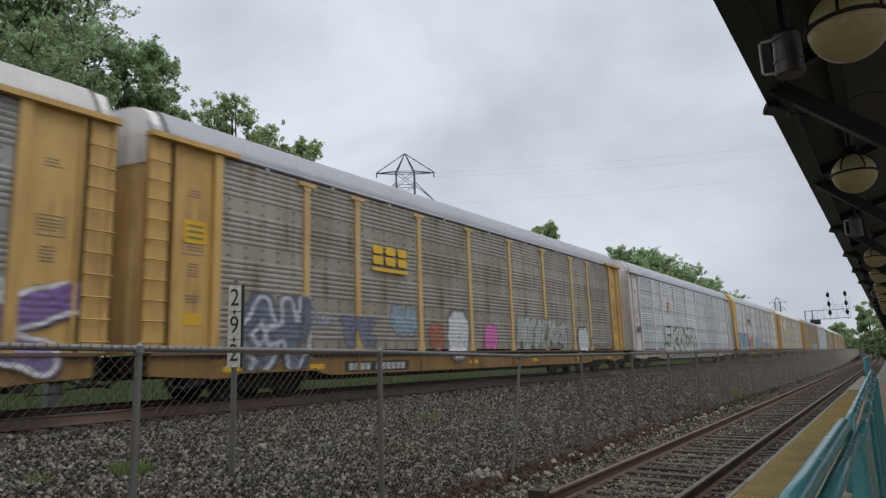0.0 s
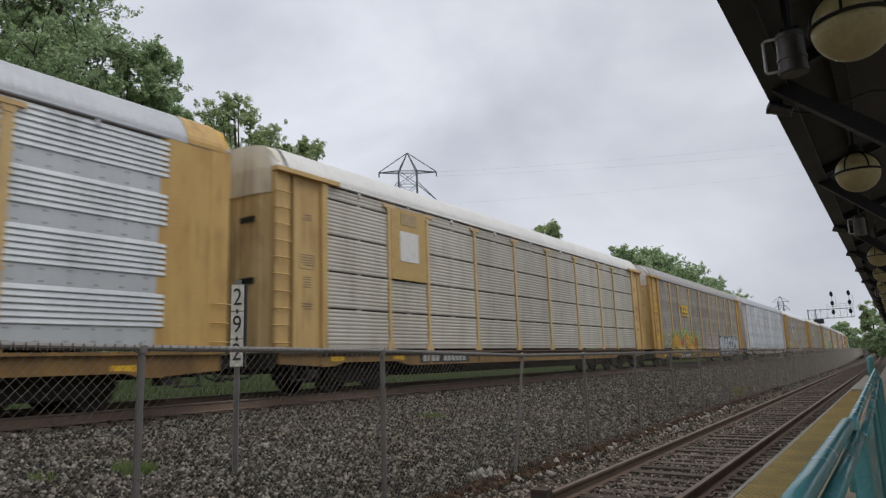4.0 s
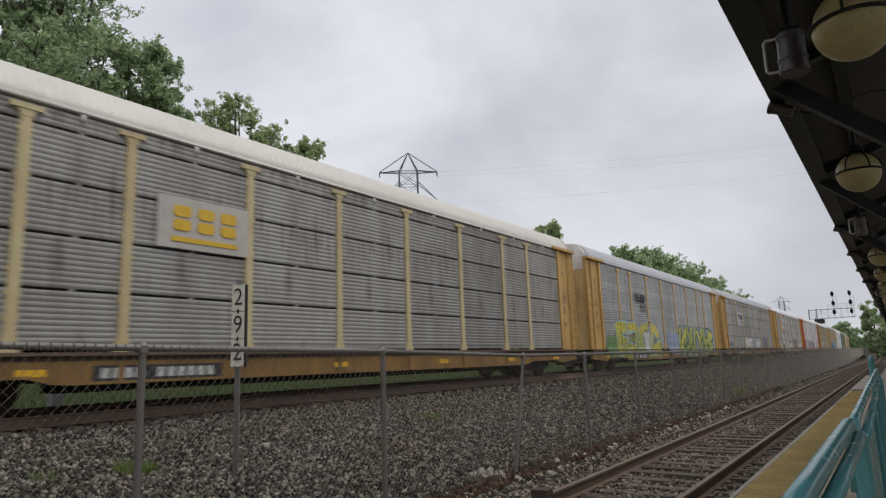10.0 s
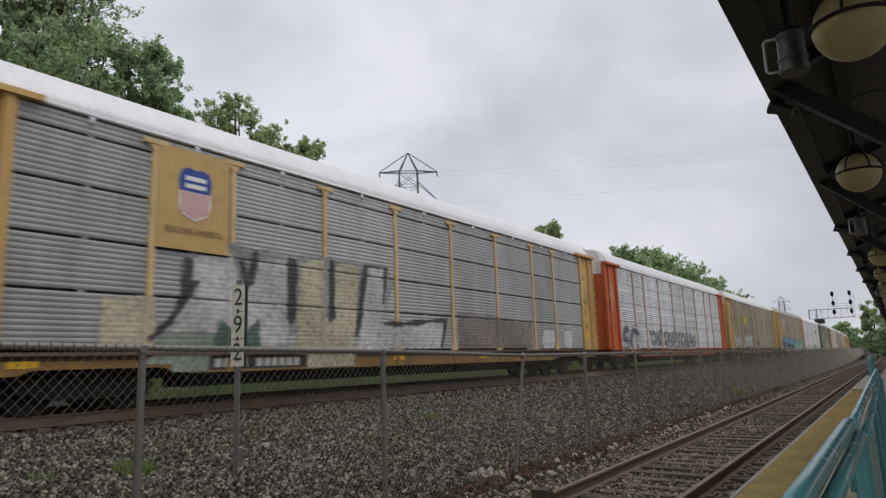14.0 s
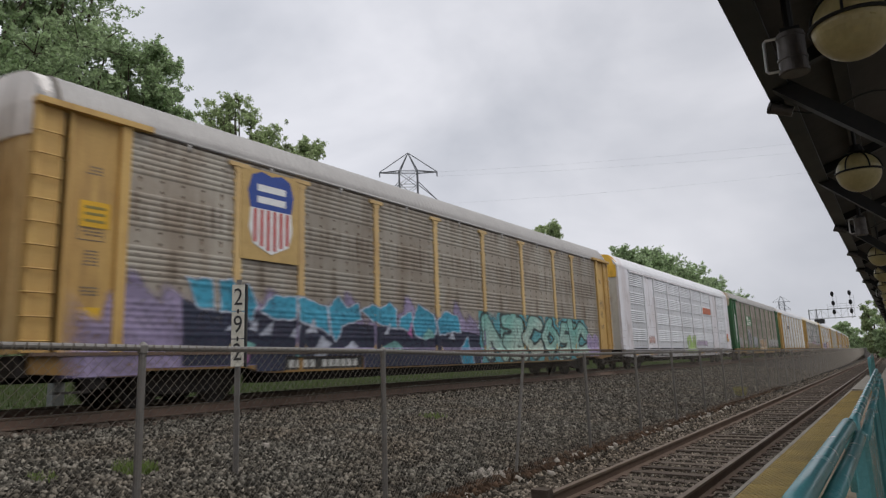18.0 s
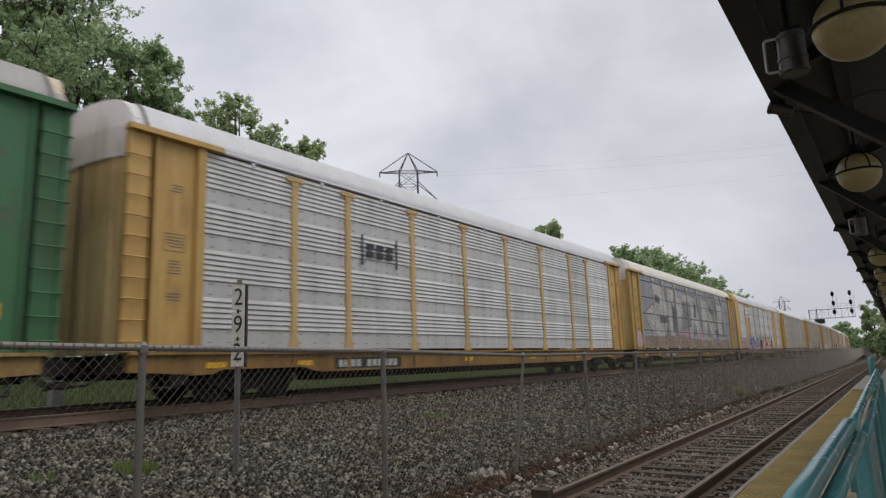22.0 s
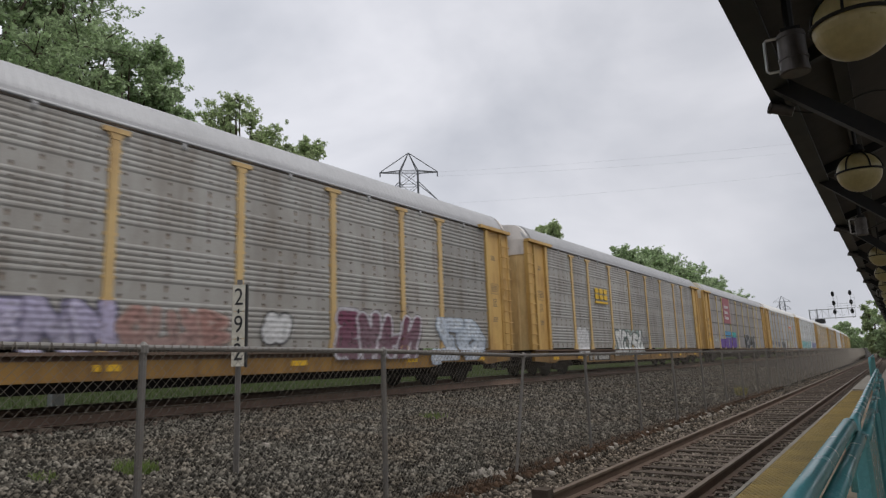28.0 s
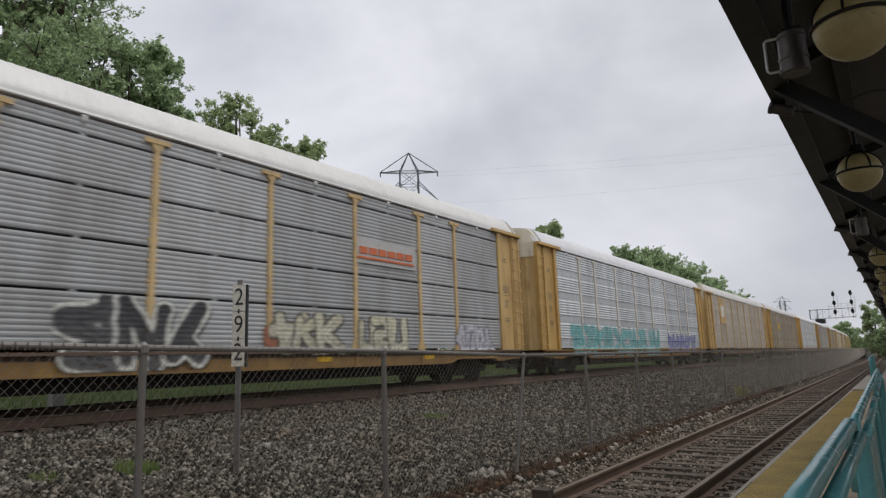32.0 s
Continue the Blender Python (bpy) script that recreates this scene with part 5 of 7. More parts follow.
s_wear.inputs["From Min"].default_value, s_wear.inputs["From Max"].default_value = 0.32, 0.56
s_wear.inputs["To Min"].default_value, s_wear.inputs["To Max"].default_value = 0.55, 0.96
sl.new(s_noise.outputs["Fac"], s_wear.inputs["Value"])
s_mul = sn.new("ShaderNodeMath")
s_mul.operation = "MULTIPLY"
sl.new(s_wear.outputs[0], s_mul.inputs[0])
sl.new(s_at.outputs["Alpha"], s_mul.inputs[1])
s_tr = sn.new("ShaderNodeBsdfTransparent")
s_mix = sn.new("ShaderNodeMixShader")
sb = sn["Principled BSDF"]
sb.inputs["Roughness"].default_value = 0.65
sl.new(s_at.outputs["Color"], sb.inputs["Base Color"])
sl.new(s_mul.outputs[0], s_mix.inputs["Fac"])
sl.new(s_tr.outputs[0], s_mix.inputs[1])
sl.new(sb.outputs[0], s_mix.inputs[2])
sl.new(s_mix.outputs[0], sn["Material Output"].inputs["Surface"])

# strokes of the few characters that can be read, in a unit box
STROKES = {
    "W": [[(0, 1), (.25, 0), (.5, .7), (.75, 0), (1, 1)]],
    "D": [[(.1, 0), (.1, 1), (.6, .95), (.95, .6), (.9, .25), (.55, .03), (.1, 0)]],
    "4": [[(.75, 0), (.75, 1), (.05, .35), (1, .35)]],
    "6": [[(.85, .95), (.35, .8), (.1, .4), (.25, .05), (.7, .02), (.95, .28), (.7, .52), (.2, .4)]],
}


def smooth(d, w, soft=.035):
    return np.clip((w - d) / soft + .5, 0, 1)


def seg_dist(gy, gz, lines):
    d = np.full(gy.shape, 9.0)
    for line in lines:
        for (a, b), (c, e) in zip(line, line[1:]):
            dy, dz = c - a, e - b
            t = np.clip(((gy - a) * dy + (gz - b) * dz) / (dy * dy + dz * dz + 1e-9), 0, 1)
            d = np.minimum(d, np.hypot(gy - a - t * dy, gz - b - t * dz))
    return d


# skeletons of invented shapes for painted pieces, in a unit box
SHAPES = (
    ((( 0, 0), (.35, 1), (.75, 0)), ((.1, .4), (.9, .45))), (((.1, 0), (.1, 1), (.8, .8), (.3, .5), (.9, .25), (.1, 0)),), (((.95, .85), (.4, 1), (.05, .5), (.4, 0), (.95, .2)),),
    (((0, 1), (.9, 1), (.2, 0), (1, 0)),), (((.1, 1), (.1, .1), (.5, 0), (.9, .1), (.9, 1)),), (((.5, 0), (.5, .6), (.05, 1)), ((.5, .6), (1, 1))), (((.1, 0), (.1, 1), (.9, 0), (.9, 1)),),
    (((.9, .9), (.2, .95), (.15, .55), (.85, .5), (.8, .05), (.05, .1)),), (((.5, 1), (.05, .5), (.5, 0), (.95, .5), (.5, 1)),), (((.1, 0), (.1, 1)), ((.9, 1), (.15, .5), (.95, 0))),
)


def letter_piece(gy, gz, y0, y1, z0, z1, fill, second, edge, back, rg, wide):
    """A painted piece: fat interlocking shapes with outlines, highlights, a cast shade and a cloud of colour behind."""
    H = z1 - z0
    col = np.zeros(gy.shape + (4,))

    def lay(a, c):
        a = np.clip(a, 0, 1)[..., None]
        keep = col[..., 3:4] * (1 - a)
        col[..., :3] = np.where(keep + a > 1e-4, (col[..., :3] * keep + np.asarray(c) * a) / np.maximum(keep + a, 1e-4), col[..., :3])
        col[..., 3:4] = keep + a

    m = .14 * H
    n = max(1, int((y1 - y0 - 2 * m) / (wide * H) + .5))
    w = (y1 - y0 - 2 * m) / n
    dark = sum(edge) < sum(fill)
    glyphs, everything = [], None
    ripple = .012 * H * np.sin(gy * 8.3 + 2 * gz + rg.uniform(0, 6)) + .010 * H * np.cos(gz * 13 - gy * 3)
    for i in range(n):
        shape, flip, up = rg.choice(SHAPES), rg.random() < .5, rg.random() < .4
        lean, lift, grow = rg.uniform(-.2, .35), rg.uniform(-.05, .05) * H, rg.uniform(1.05, 1.4)
        lines = []
        for line in shape:
            pts = []
            for p, q in line:
                p, q = (1 - p if flip else p) + rg.uniform(-.15, .15), (1 - q if up else q) + rg.uniform(-.1, .1)
                pts.append((y0 + m + (i + .5) * w + (p - .5 + lean * (q - .5)) * w * .8 * grow, z0 + m + lift + q * (H - 2.1 * m)))
            lines.append(pts)
        if rg.random() < .45:
            c = y0 + m + (i + rg.uniform(0, 1)) * w
            lines.append([(c, z0 + rg.uniform(.2, .5) * H), (c + rg.uniform(-.5, .5) * w, z0 + rg.choice((.08, .9)) * H)])
        f = min(.115 * H, .18 * w) * rg.uniform(.8, 1.2)
        d = seg_dist(gy, gz, lines) + ripple
        glyphs.append((d, f, rg.uniform(-.3, .3)))
        everything = d - f if everything is None else np.minimum(everything, d - f)
    if back:
        puff = .05 * H * (np.sin(gy * 4.3 + 1) + np.cos(gy * 7.1 + gz * 4))
        lay(smooth(everything + puff, .17 * H, .1 * H) * .85, back)
        lay(smooth(everything + puff * 1.5, .09 * H, .05 * H) * .6 * (np.sin(gy * 2.7) > 0), tuple(.5 * c + .5 * g for c, g in zip(back, fill)))
    cast = np.roll(np.roll(everything, int(.06 * H / (gy[0, 1] - gy[0, 0])), 1), -int(.05 * H / (gz[1, 0] - gz[0, 0])), 0)
    lay(smooth(cast, .03 * H) * .9, tuple(c * .35 for c in (edge if dark else fill)))
    for d, f, tilt in glyphs:
        s = d - f
        lay(smooth(s, .045 * H + .012), edge)
        t = np.clip((gz - z0) / H + tilt + .18 * np.sin(gy * 3.1), 0, 1)[..., None]
        body = np.asarray(fill) * t + np.asarray(second) * (1 - t)
        lay(smooth(s, 0), body)
        lay(smooth(np.abs(s + .55 * f), .008 * H + .004) * .8 * (np.sin(gy * 5 + tilt * 20) > .1), tuple(min(.85, c + .3) if dark else c * .5 for c in fill))
    margin = np.minimum(gz - z0, z1 - gz)
    col[..., 3] *= np.clip(margin / .04 + .3, 0, 1)
    return col


def shape_piece(gy, gz, layers, seed):
    """Painted fields with outlines, one over the other: each is a fill, an outline, its width and corners as (y, z)."""
    col = np.zeros(gy.shape + (4,))
    ripple = .03 * np.sin(gy * 5.1 + seed) * np.cos(gz * 6.3 + seed) + .012 * np.sin(gy * 17 + gz * 11)

    def lay(a, c):
        a = np.clip(a, 0, 1)[..., None]
        keep = col[..., 3:4] * (1 - a)
        col[..., :3] = np.where(keep + a > 1e-4, (col[..., :3] * keep + np.asarray(c) * a) / np.maximum(keep + a, 1e-4), col[..., :3])
        col[..., 3:4] = keep + a

    for fill, edge, width, pts in layers:
        inside = np.zeros(gy.shape, bool)
        ring = list(pts) + [pts[0]]
        for (a, b), (c, e) in zip(ring, ring[1:]):
            if b != e:
                inside ^= ((gz < b) != (gz < e)) & (gy < a + (gz - b) * (c - a) / (e - b))
        d = seg_dist(gy, gz, [ring])
        d = np.where(inside, -d, d) + ripple
        if edge:
            lay(smooth(d, width), edge)
        shadey = .88 + .12 * np.sin(gy * 1.9 + gz * 2.3 + seed)
        lay(smooth(d, 0), np.asarray(fill) * shadey[..., None])
    return col


def tag_paint(root, style, y0, y1, z0, z1, fill, edge, back=None, seed=1, kind="bars", text="", cover=.9, second=None, label="spray-painted abstract graffiti", layer=0, deep=.69):
    """A spray-painted piece that follows the ridges of the side sheets."""
    rg = random.Random(seed)
    ny, nz = max(8, int((y1 - y0) / .031)), max(6, int((z1 - z0) / .031))
    ys, zs = np.linspace(y0, y1, ny), np.linspace(z0, z1, nz)
    gy, gz = np.meshgrid(ys, zs)
    H = z1 - z0
    lines, fat = [], .075 * H
    m = .13 * H
    if kind == "text":
        n = len(text)
        w = (y1 - y0 - 2 * m) / n
        for i, c in enumerate(text):
            for st in STROKES[c]:
                lines.append([(y0 + m + (i + .08 + .82 * p) * w, z0 + m + q * (H - 2 * m)) for p, q in st])
        fat = .14 * H
    elif kind == "script":
        y, n = y0 + m, max(6, int((y1 - y0) / (.22 * H)))
        line = []
        for i in range(n * 3):
            line.append((y0 + m + (y1 - y0 - 2 * m) * i / (n * 3), z0 + H * (.45 + .33 * math.sin(i * 1.7 + seed) * rg.uniform(.4, 1))))
        lines.append(line)
        fat = .022 * H + .012
    elif kind == "slabs":
        n = max(1, int((y1 - y0) / (1.1 * H) + .5))
        w = (y1 - y0 - .1) / n
        for i in range(n):
            c = y0 + .05 + (i + .5) * w
            for q in np.arange(.12, .92, .15):
                lines.append([(c - .38 * w, z0 + q * H), (c + .38 * w, z0 + q * H)])
        fat = .1 * H
    elif kind == "strokes":
        fat, lines = text
        m = fat
    elif kind == "blob":
        for i in range(max(2, int((y1 - y0) / (.5 * H)))):
            c = y0 + m * 1.6 + (y1 - y0 - 3.2 * m) * rg.random()
            lines.append([(c, z0 + H * .35), (c + rg.uniform(-.1, .1), z0 + H * .6)])
        fat = .26 * H
    rim = .05 * H if kind != "strokes" else .09
    d = seg_dist(gy, gz, lines) if lines else np.full(gy.shape, 9.0)
    wob = .02 * H * np.sin(gy * 9 + seed) * np.cos(gz * 11 + seed)
    col = np.zeros((nz, ny, 4))
    if back:
        bd = seg_dist(gy, gz, lines) + .05 * H * (np.sin(gy * 4.3 + seed) + np.cos(gy * 7.1 + 2 * seed))
        a = smooth(bd, fat + .16 * H, .1 * H) * .85
        col[..., :3], col[..., 3] = back, a
    a = smooth(d + wob, fat + rim)
    col[..., :3] = col[..., :3] * (1 - a[..., None]) + np.array(edge) * a[..., None]
    col[..., 3] = np.maximum(col[..., 3], a)
    a = smooth(d + wob, fat)
    f = np.array(fill)[None, None] * np.ones((nz, ny, 1))
    if second:
        t = np.clip(.5 + .9 * np.sin(gy * 2.1 + seed) * np.cos(gz * 3.7 + seed * 2), 0, 1)[..., None]
        f = f * (1 - t) + np.array(second) * t
    col[..., :3] = col[..., :3] * (1 - a[..., None]) + f * a[..., None]
    col[..., 3] = np.maximum(col[..., 3], a)
    col[..., 3] *= cover
    if kind == "shapes":
        col = shape_piece(gy + SHIFT, gz, text, seed)
    elif kind == "cloud":
        puff = .28 * H * (np.sin(gy * 2.3 + seed) * .5 + np.sin(gy * 5.1 + 2 * seed) * .3 + np.cos(gy * 9.7 + gz * 5) * .2)
        ends = np.minimum(gy - y0, y1 - gy)
        col[..., :3] = np.asarray(fill) * (.85 + .3 * np.sin(gy * 3.3 + gz * 4 + seed)[..., None] * .5)
        col[..., 3] = smooth(gz - (z1 - .3 * H) - puff, 0, .14 * H) * np.clip(ends / .5, 0, 1) * .9
    elif kind in ("bars", "wild"):
        col = letter_piece(gy, gz, y0, y1, z0, z1, fill, text or second, edge, back, rg, .62 if kind == "bars" else .8)
    prof = PROFILES[style]
    px = np.interp(zs, [p[1] for p in prof], [p[0] for p in prof], left=.045, right=0)
    col[..., 3] *= np.where(px < -.02, 0, 1)[:, None]
    col[..., 3] *= np.where(gz < deep + .02, 0, 1)
    # the stencilled mark on the sill was renewed over the paint
    col[..., 3] *= np.where((gz < deep + .33) & (gy > -7.92) & (gy < -5.18), 0, 1)
    col[..., 3] *= np.where((gz < deep + .16) & (np.abs(np.abs(gy) - 10.1) < 1.35), 0, 1)
    px = np.where(zs < 1.07, .055, np.where(zs < PANEL_LOW, .02, np.maximum(px, 0)))
    # the paint runs over the posts as well, and each piece lies over the one before
    on_post = np.min(np.abs(gy[..., None] - np.array(POSTS)), -1) < .125
    depth = np.repeat(px[:, None], ny, 1)
    depth = np.where(on_post & (gz > 1.0), np.maximum(depth, .047), depth) + .0025 * layer
    vs = np.stack([1.5 + .007 + depth, gy, gz], -1).reshape(-1, 3)
    i = np.arange(nz - 1)[:, None] * ny + np.arange(ny - 1)[None]
    fs = np.stack([i, i + 1, i + 1 + ny, i + ny], -1).reshape(-1, 4)
    keep = col[..., 3].reshape(-1)[fs].max(1) > .04
    if not keep.any():
        return
    me = fuse("graffiti", vs, fs[keep], [SPRAY])
    at = me.color_attributes.new("paint", "FLOAT_COLOR", "POINT")
    at.data.foreach_set("color", col.reshape(-1))
    part("graffiti", me, SPRAY, root, label)


def flat_paint(name, color):
    if name not in BUILT:
        BUILT[name] = shade(name, color, .6, dirt=tuple(c * .7 for c in color), amount=.5, scale=4, bump=.03)
    return BUILT[name]


def plate(root, name, y0, y1, z0, z1, x, color, label=""):
    b = Build()
    b.box(x - .02, x, y0, y1, z0, z1)
    return part(name, b, flat_paint("paint_%d_%d_%d" % tuple(int(c * 99) for c in color), color), root, label)


def logo(root, kind, yc, zc):
    """Company emblems as plain shapes in their colours."""
    Y, W, B, R = (.70, .44, .035), (.78, .78, .77), (.03, .07, .30), (.50, .07, .06)
    K = (.04, .04, .05)
    def bar_block(parent, c, z, w, h, x, color):
        """Two stacked chamfered bars, one block of an emblem."""
        b = Build()
        for m in (-1, 1):
            q, e = z + m * h * .53, h * .43
            ring = [(-w, -e + .05), (-w + .05, -e), (w - .05, -e), (w, -e + .05), (w, e - .05), (w - .05, e), (-w + .05, e), (-w, e - .05)]
            b.solid([(x - .02, c + p, q + v) for p, v in ring], [(x, c + p, q + v) for p, v in ring])
        return part("emblem_block", b, flat_paint("paint_%d_%d_%d" % tuple(int(v * 99) for v in color), color), parent, "painted emblem block")

    if kind == "yellow_emblem":
        for k in (-1, 0, 1):
            bar_block(root, yc + k * .56, zc, .22, .28, 1.56, Y)
        plate(root, "emblem_bar", yc - .8, yc + .8, zc - .46, zc - .36, 1.56, Y)
    elif kind == "yellow_plate":
        p = plate(root, "emblem_plate", yc - 1.1, yc + 1.1, zc - .56, zc + .5, 1.548, (.50, .47, .42), "pale plate with a yellow emblem")
        for k in (-1, 0, 1):
            bar_block(p, yc + k * .56, zc + .07, .2, .27, 1.568, Y)
        plate(p, "emblem_bar", yc - .8, yc + .8, zc - .42, zc - .32, 1.565, Y)
    elif kind == "box_emblem":
        for s in (-1, 1):
            plate(root, "emblem_bracket", yc + s * .74 - .03, yc + s * .74 + .03, zc - .42, zc + .42, 1.565, K)
        for k in (-1, 0, 1):
            bar_block(root, yc + k * .42, zc + .01, .16, .2, 1.565, K)
    elif kind in ("white_plate", "dark_stripes"):
        p = root
        if kind == "white_plate":
            p = plate(root, "emblem_plate", yc - 1.3, yc + 1.3, zc - .62, zc + .62, 1.535, (.47, .475, .47), "pale plate with black stripes")
        for k in range(5):
            plate(p, "emblem_stripe", yc - 1.15 + .1 * k, yc + .1, zc + .40 - k * .1, zc + .44 - k * .1, 1.562, K)
        plate(p, "emblem_block", yc + .15, yc + .45, zc - .05, zc + .4, 1.562, K)
        plate(p, "emblem_block", yc + .5, yc + .85, zc - .05, zc + .4, 1.562, K)
        plate(p, "emblem_bar", yc, yc + 1.15, zc - .3, zc - .17, 1.562, (.16, .16, .17))
        plate(p, "emblem_bar", yc, yc + 1.15, zc - .5, zc - .4, 1.562, (.2, .2, .21))
    elif kind in ("shield", "small_shield", "notice"):
        p = plate(root, "emblem_panel", yc - .85, yc + .85, 3.1, 5.22, 1.56, (.52, .35, .13), "tan panel carrying an emblem")
        if kind == "notice":
            plate(p, "notice_plate", yc - .45, yc + .45, zc - .75, zc + .15, 1.572, (.72, .7, .66), "pale square notice plate")
            plate(p, "notice_mark", yc - .38, yc + .38, zc + .35, zc + .7, 1.572, (.4, .3, .16))
        else:
            f = 1.0 if kind == "shield" else .58
            top = [(-.56, .82), (-.3, .93), (0, .86), (.3, .93), (.56, .82), (.68, .45), (.60, .05), (-.60, .05), (-.68, .45)]
            low = [(-.60, .05), (.60, .05), (.64, -.4), (.52, -.78), (0, -1.0), (-.52, -.78), (-.64, -.4)]
            for nm, ring, c, x in (("shield_foot", low, W, 1.572), ("shield_top", top, B, 1.572)):
                b = Build()
                b.solid([(x - .015, yc + f * u, zc + f * v) for u, v in ring], [(x, yc + f * u, zc + f * v) for u, v in ring])
                part(nm, b, flat_paint(nm, c), p)
            for k in range(6):
                a = -.52 + k * .19
                lo = -.95 + abs(a + .05) * .45
                plate(p, "shield_stripe", yc + f * a, yc + f * (a + .09), zc + f * lo, zc + f * .03, 1.578, R)
            for k in range(2):
                plate(p, "shield_band", yc - f * .42, yc + f * .42, zc + f * (.18 + k * .28), zc + f * (.34 + k * .28), 1.578, W)
            if f < 1:
                words = part("lettering", text_mesh("lettering", "BUILDING AMERICA", .19, .002, SIGNBROWN), SIGNBROWN, p)
                words.matrix_local = pose(1.573, yc, zc - .81, 90, 0, 90)
    elif kind == "red_panel":
        p = plate(root, "emblem_panel", yc - 1.28, yc + 1.28, zc - 1.06, zc + 1.06, 1.552, (.30, .085, .10), "dull red panel with white lettering bars")
        for k, n in enumerate((8, 7, 7)):
            for q in range(n):
                plate(p, "lettering_bar", yc - .8 + q * .19, yc - .67 + q * .19, zc + .2 - k * .46, zc + (.48 if q == 0 else .42) - k * .46, 1.565, (.68, .62, .63))
    elif kind == "small_red":
        for k, c in enumerate(((.62, .12, .08), (.66, .24, .06), (.66, .36, .07), (.6, .5, .48))):
            plate(root, "emblem_block", yc - .2, yc + .2, zc + .2 - k * .18, zc + .34 - k * .18, 1.565, c)
    elif kind == "orange_words":
        plate(root, "emblem_plate", yc - 1.33, yc + 1.33, zc - .28, zc + .4, 1.534, (.5, .49, .47), "faded pale plate with orange lettering bars")
        for k in range(6):
            plate(root, "lettering_bar", yc - 1.2 + k * .4, yc - .88 + k * .4, zc - .02, zc + .17, 1.56, (.62, .16, .06))
        plate(root, "lettering_bar", yc - 1.3, yc + 1.2, zc - .16, zc - .1, 1.56, (.62, .16, .06))
    elif kind == "green_emblem":
        plate(root, "emblem_panel", yc - 1.31, yc + 1.31, zc - .46, zc + .46, 1.548, (.075, .19, .085), "green panel with white emblem blocks")
        for a, d, e, g in ((-1.05, -.75, .15, .4), (-.95, -.25, -.4, -.15), (-.7, -.2, -.05, .42), (-.05, .95, .02, .12), (-.05, 1.0, -.22, -.08), (-.05, .9, -.38, -.3)):
            plate(root, "emblem_block", yc + a, yc + d, zc + e, zc + g, 1.555, (.66, .67, .6))
    elif kind == "white_emblem":
        for c in (-.5, .38):
            bar_block(root, yc + c, zc + .04, .36, .33, 1.575, (.7, .7, .68))
        for k in range(6):
            plate(root, "lettering_bar", yc - .85 + k * .3, yc - .63 + k * .3, zc - .58, zc - .43, 1.575, (.7, .7, .68))


YEL = (.575, .37, .12)
TAN = (.60, .41, .165)
GOLD = (.565, .36, .112)
WHITE = (.63, .595, .565)
CREAM = (.58, .53, .42)
BROWN_GREY = ((.36, .328, .275), (.225, .17, .12))
GREY = ((.385, .375, .35), (.25, .22, .185))
BLUE_GREY = ((.42, .428, .425), (.30, .288, .27))
SILVER = ((.64, .66, .665), (.43, .445, .455))
LILAC = (.36, .30, .48)
PINK, INK, ORANGE = (.72, .20, .48), (.02, .02, .03), (.62, .22, .03)

# a car: frame, sheet colours, section, posts, roof, end cap, emblem (kind, y, z), solid bays; its tags: y0, y1, z0, z1, fill, edge, back, kind, text
DUSK, MILK, STEELBLUE, RUSTY = (.14, .16, .21), (.70, .70, .70), (.30, .38, .45), (.42, .16, .10)
CARS = {}


def car(k, frame_c, sheets, style, post_c, roof_c, cap_c, emblem=None, solid_bays=()):
    CARS[k] = (frame_c, sheets, style, post_c, roof_c, cap_c, emblem, solid_bays, [])


def tag(k, y0, y1, z0, z1, fill, edge, back, kind, text=""):
    CARS[k][8].append((y0, y1, z0, z1, fill, edge, back, kind, text))


car(-1, YEL, GREY, "band", YEL, WHITE, WHITE, None, ())
tag(-1, 9.5, 13.2, .62, 2.3, (.2, .12, .34), MILK, None, "wild")
car(0, GOLD, BROWN_GREY, "band", GOLD, (.5, .5, .53), WHITE, ("yellow_emblem", -5.8, 3.75), ())
tag(0, -11.2, -8.9, .58, 2.4, DUSK, (.55, .58, .62), (.13, .14, .18), "bars")
tag(0, -8.9, -8.0, 1.6, 2.15, DUSK, MILK, None, "script")
tag(0, -7.9, -6.4, 1.15, 2.0, (.15, .17, .25), (.17, .18, .24), None, "wild")
tag(0, -5.9, -4.4, 1.25, 2.7, STEELBLUE, STEELBLUE, None, "script")
tag(0, -4.0, -3.0, 1.05, 2.05, RUSTY, (.3, .14, .1), None, "blob")
tag(0, -2.95, -1.0, .64, 2.6, MILK, (.22, .22, .24), None, "blob")
tag(0, -.75, .8, 1.05, 2.1, PINK, (.5, .12, .32), None, "blob")
tag(0, 1.6, 6.4, 1.1, 2.35, (.44, .45, .4), (.22, .23, .2), None, "bars")
tag(0, 7.2, 8.8, .9, 2.25, MILK, INK, None, "blob")
tag(0, 9.0, 11.5, 1.1, 1.85, (.4, .38, .36), (.35, .33, .3), None, "script")
car(1, WHITE, SILVER, "louvre", (.66, .67, .69), (.55, .56, .6), WHITE, ("small_red", -5.9, 3.75), ())
tag(1, -7.5, .8, .7, 2.6, (.6, .6, .56), (.04, .1, .065), (.56, .6, .57), "wild")
tag(1, -2.9, -2.1, 1.9, 2.5, (.42, .17, .12), (.46, .3, .25), None, "blob")
tag(1, -8.1, -7.2, .55, 1.1, RUSTY, (.4, .14, .1), None, "blob")
tag(1, -12.5, -11.6, 2.0, 2.5, (.08, .08, .14), (.1, .1, .16), None, "script")
car(2, YEL, SILVER, "louvre", GOLD, (.6, .61, .63), (.62, .36, .03), ("box_emblem", -5.9, 3.8), ())
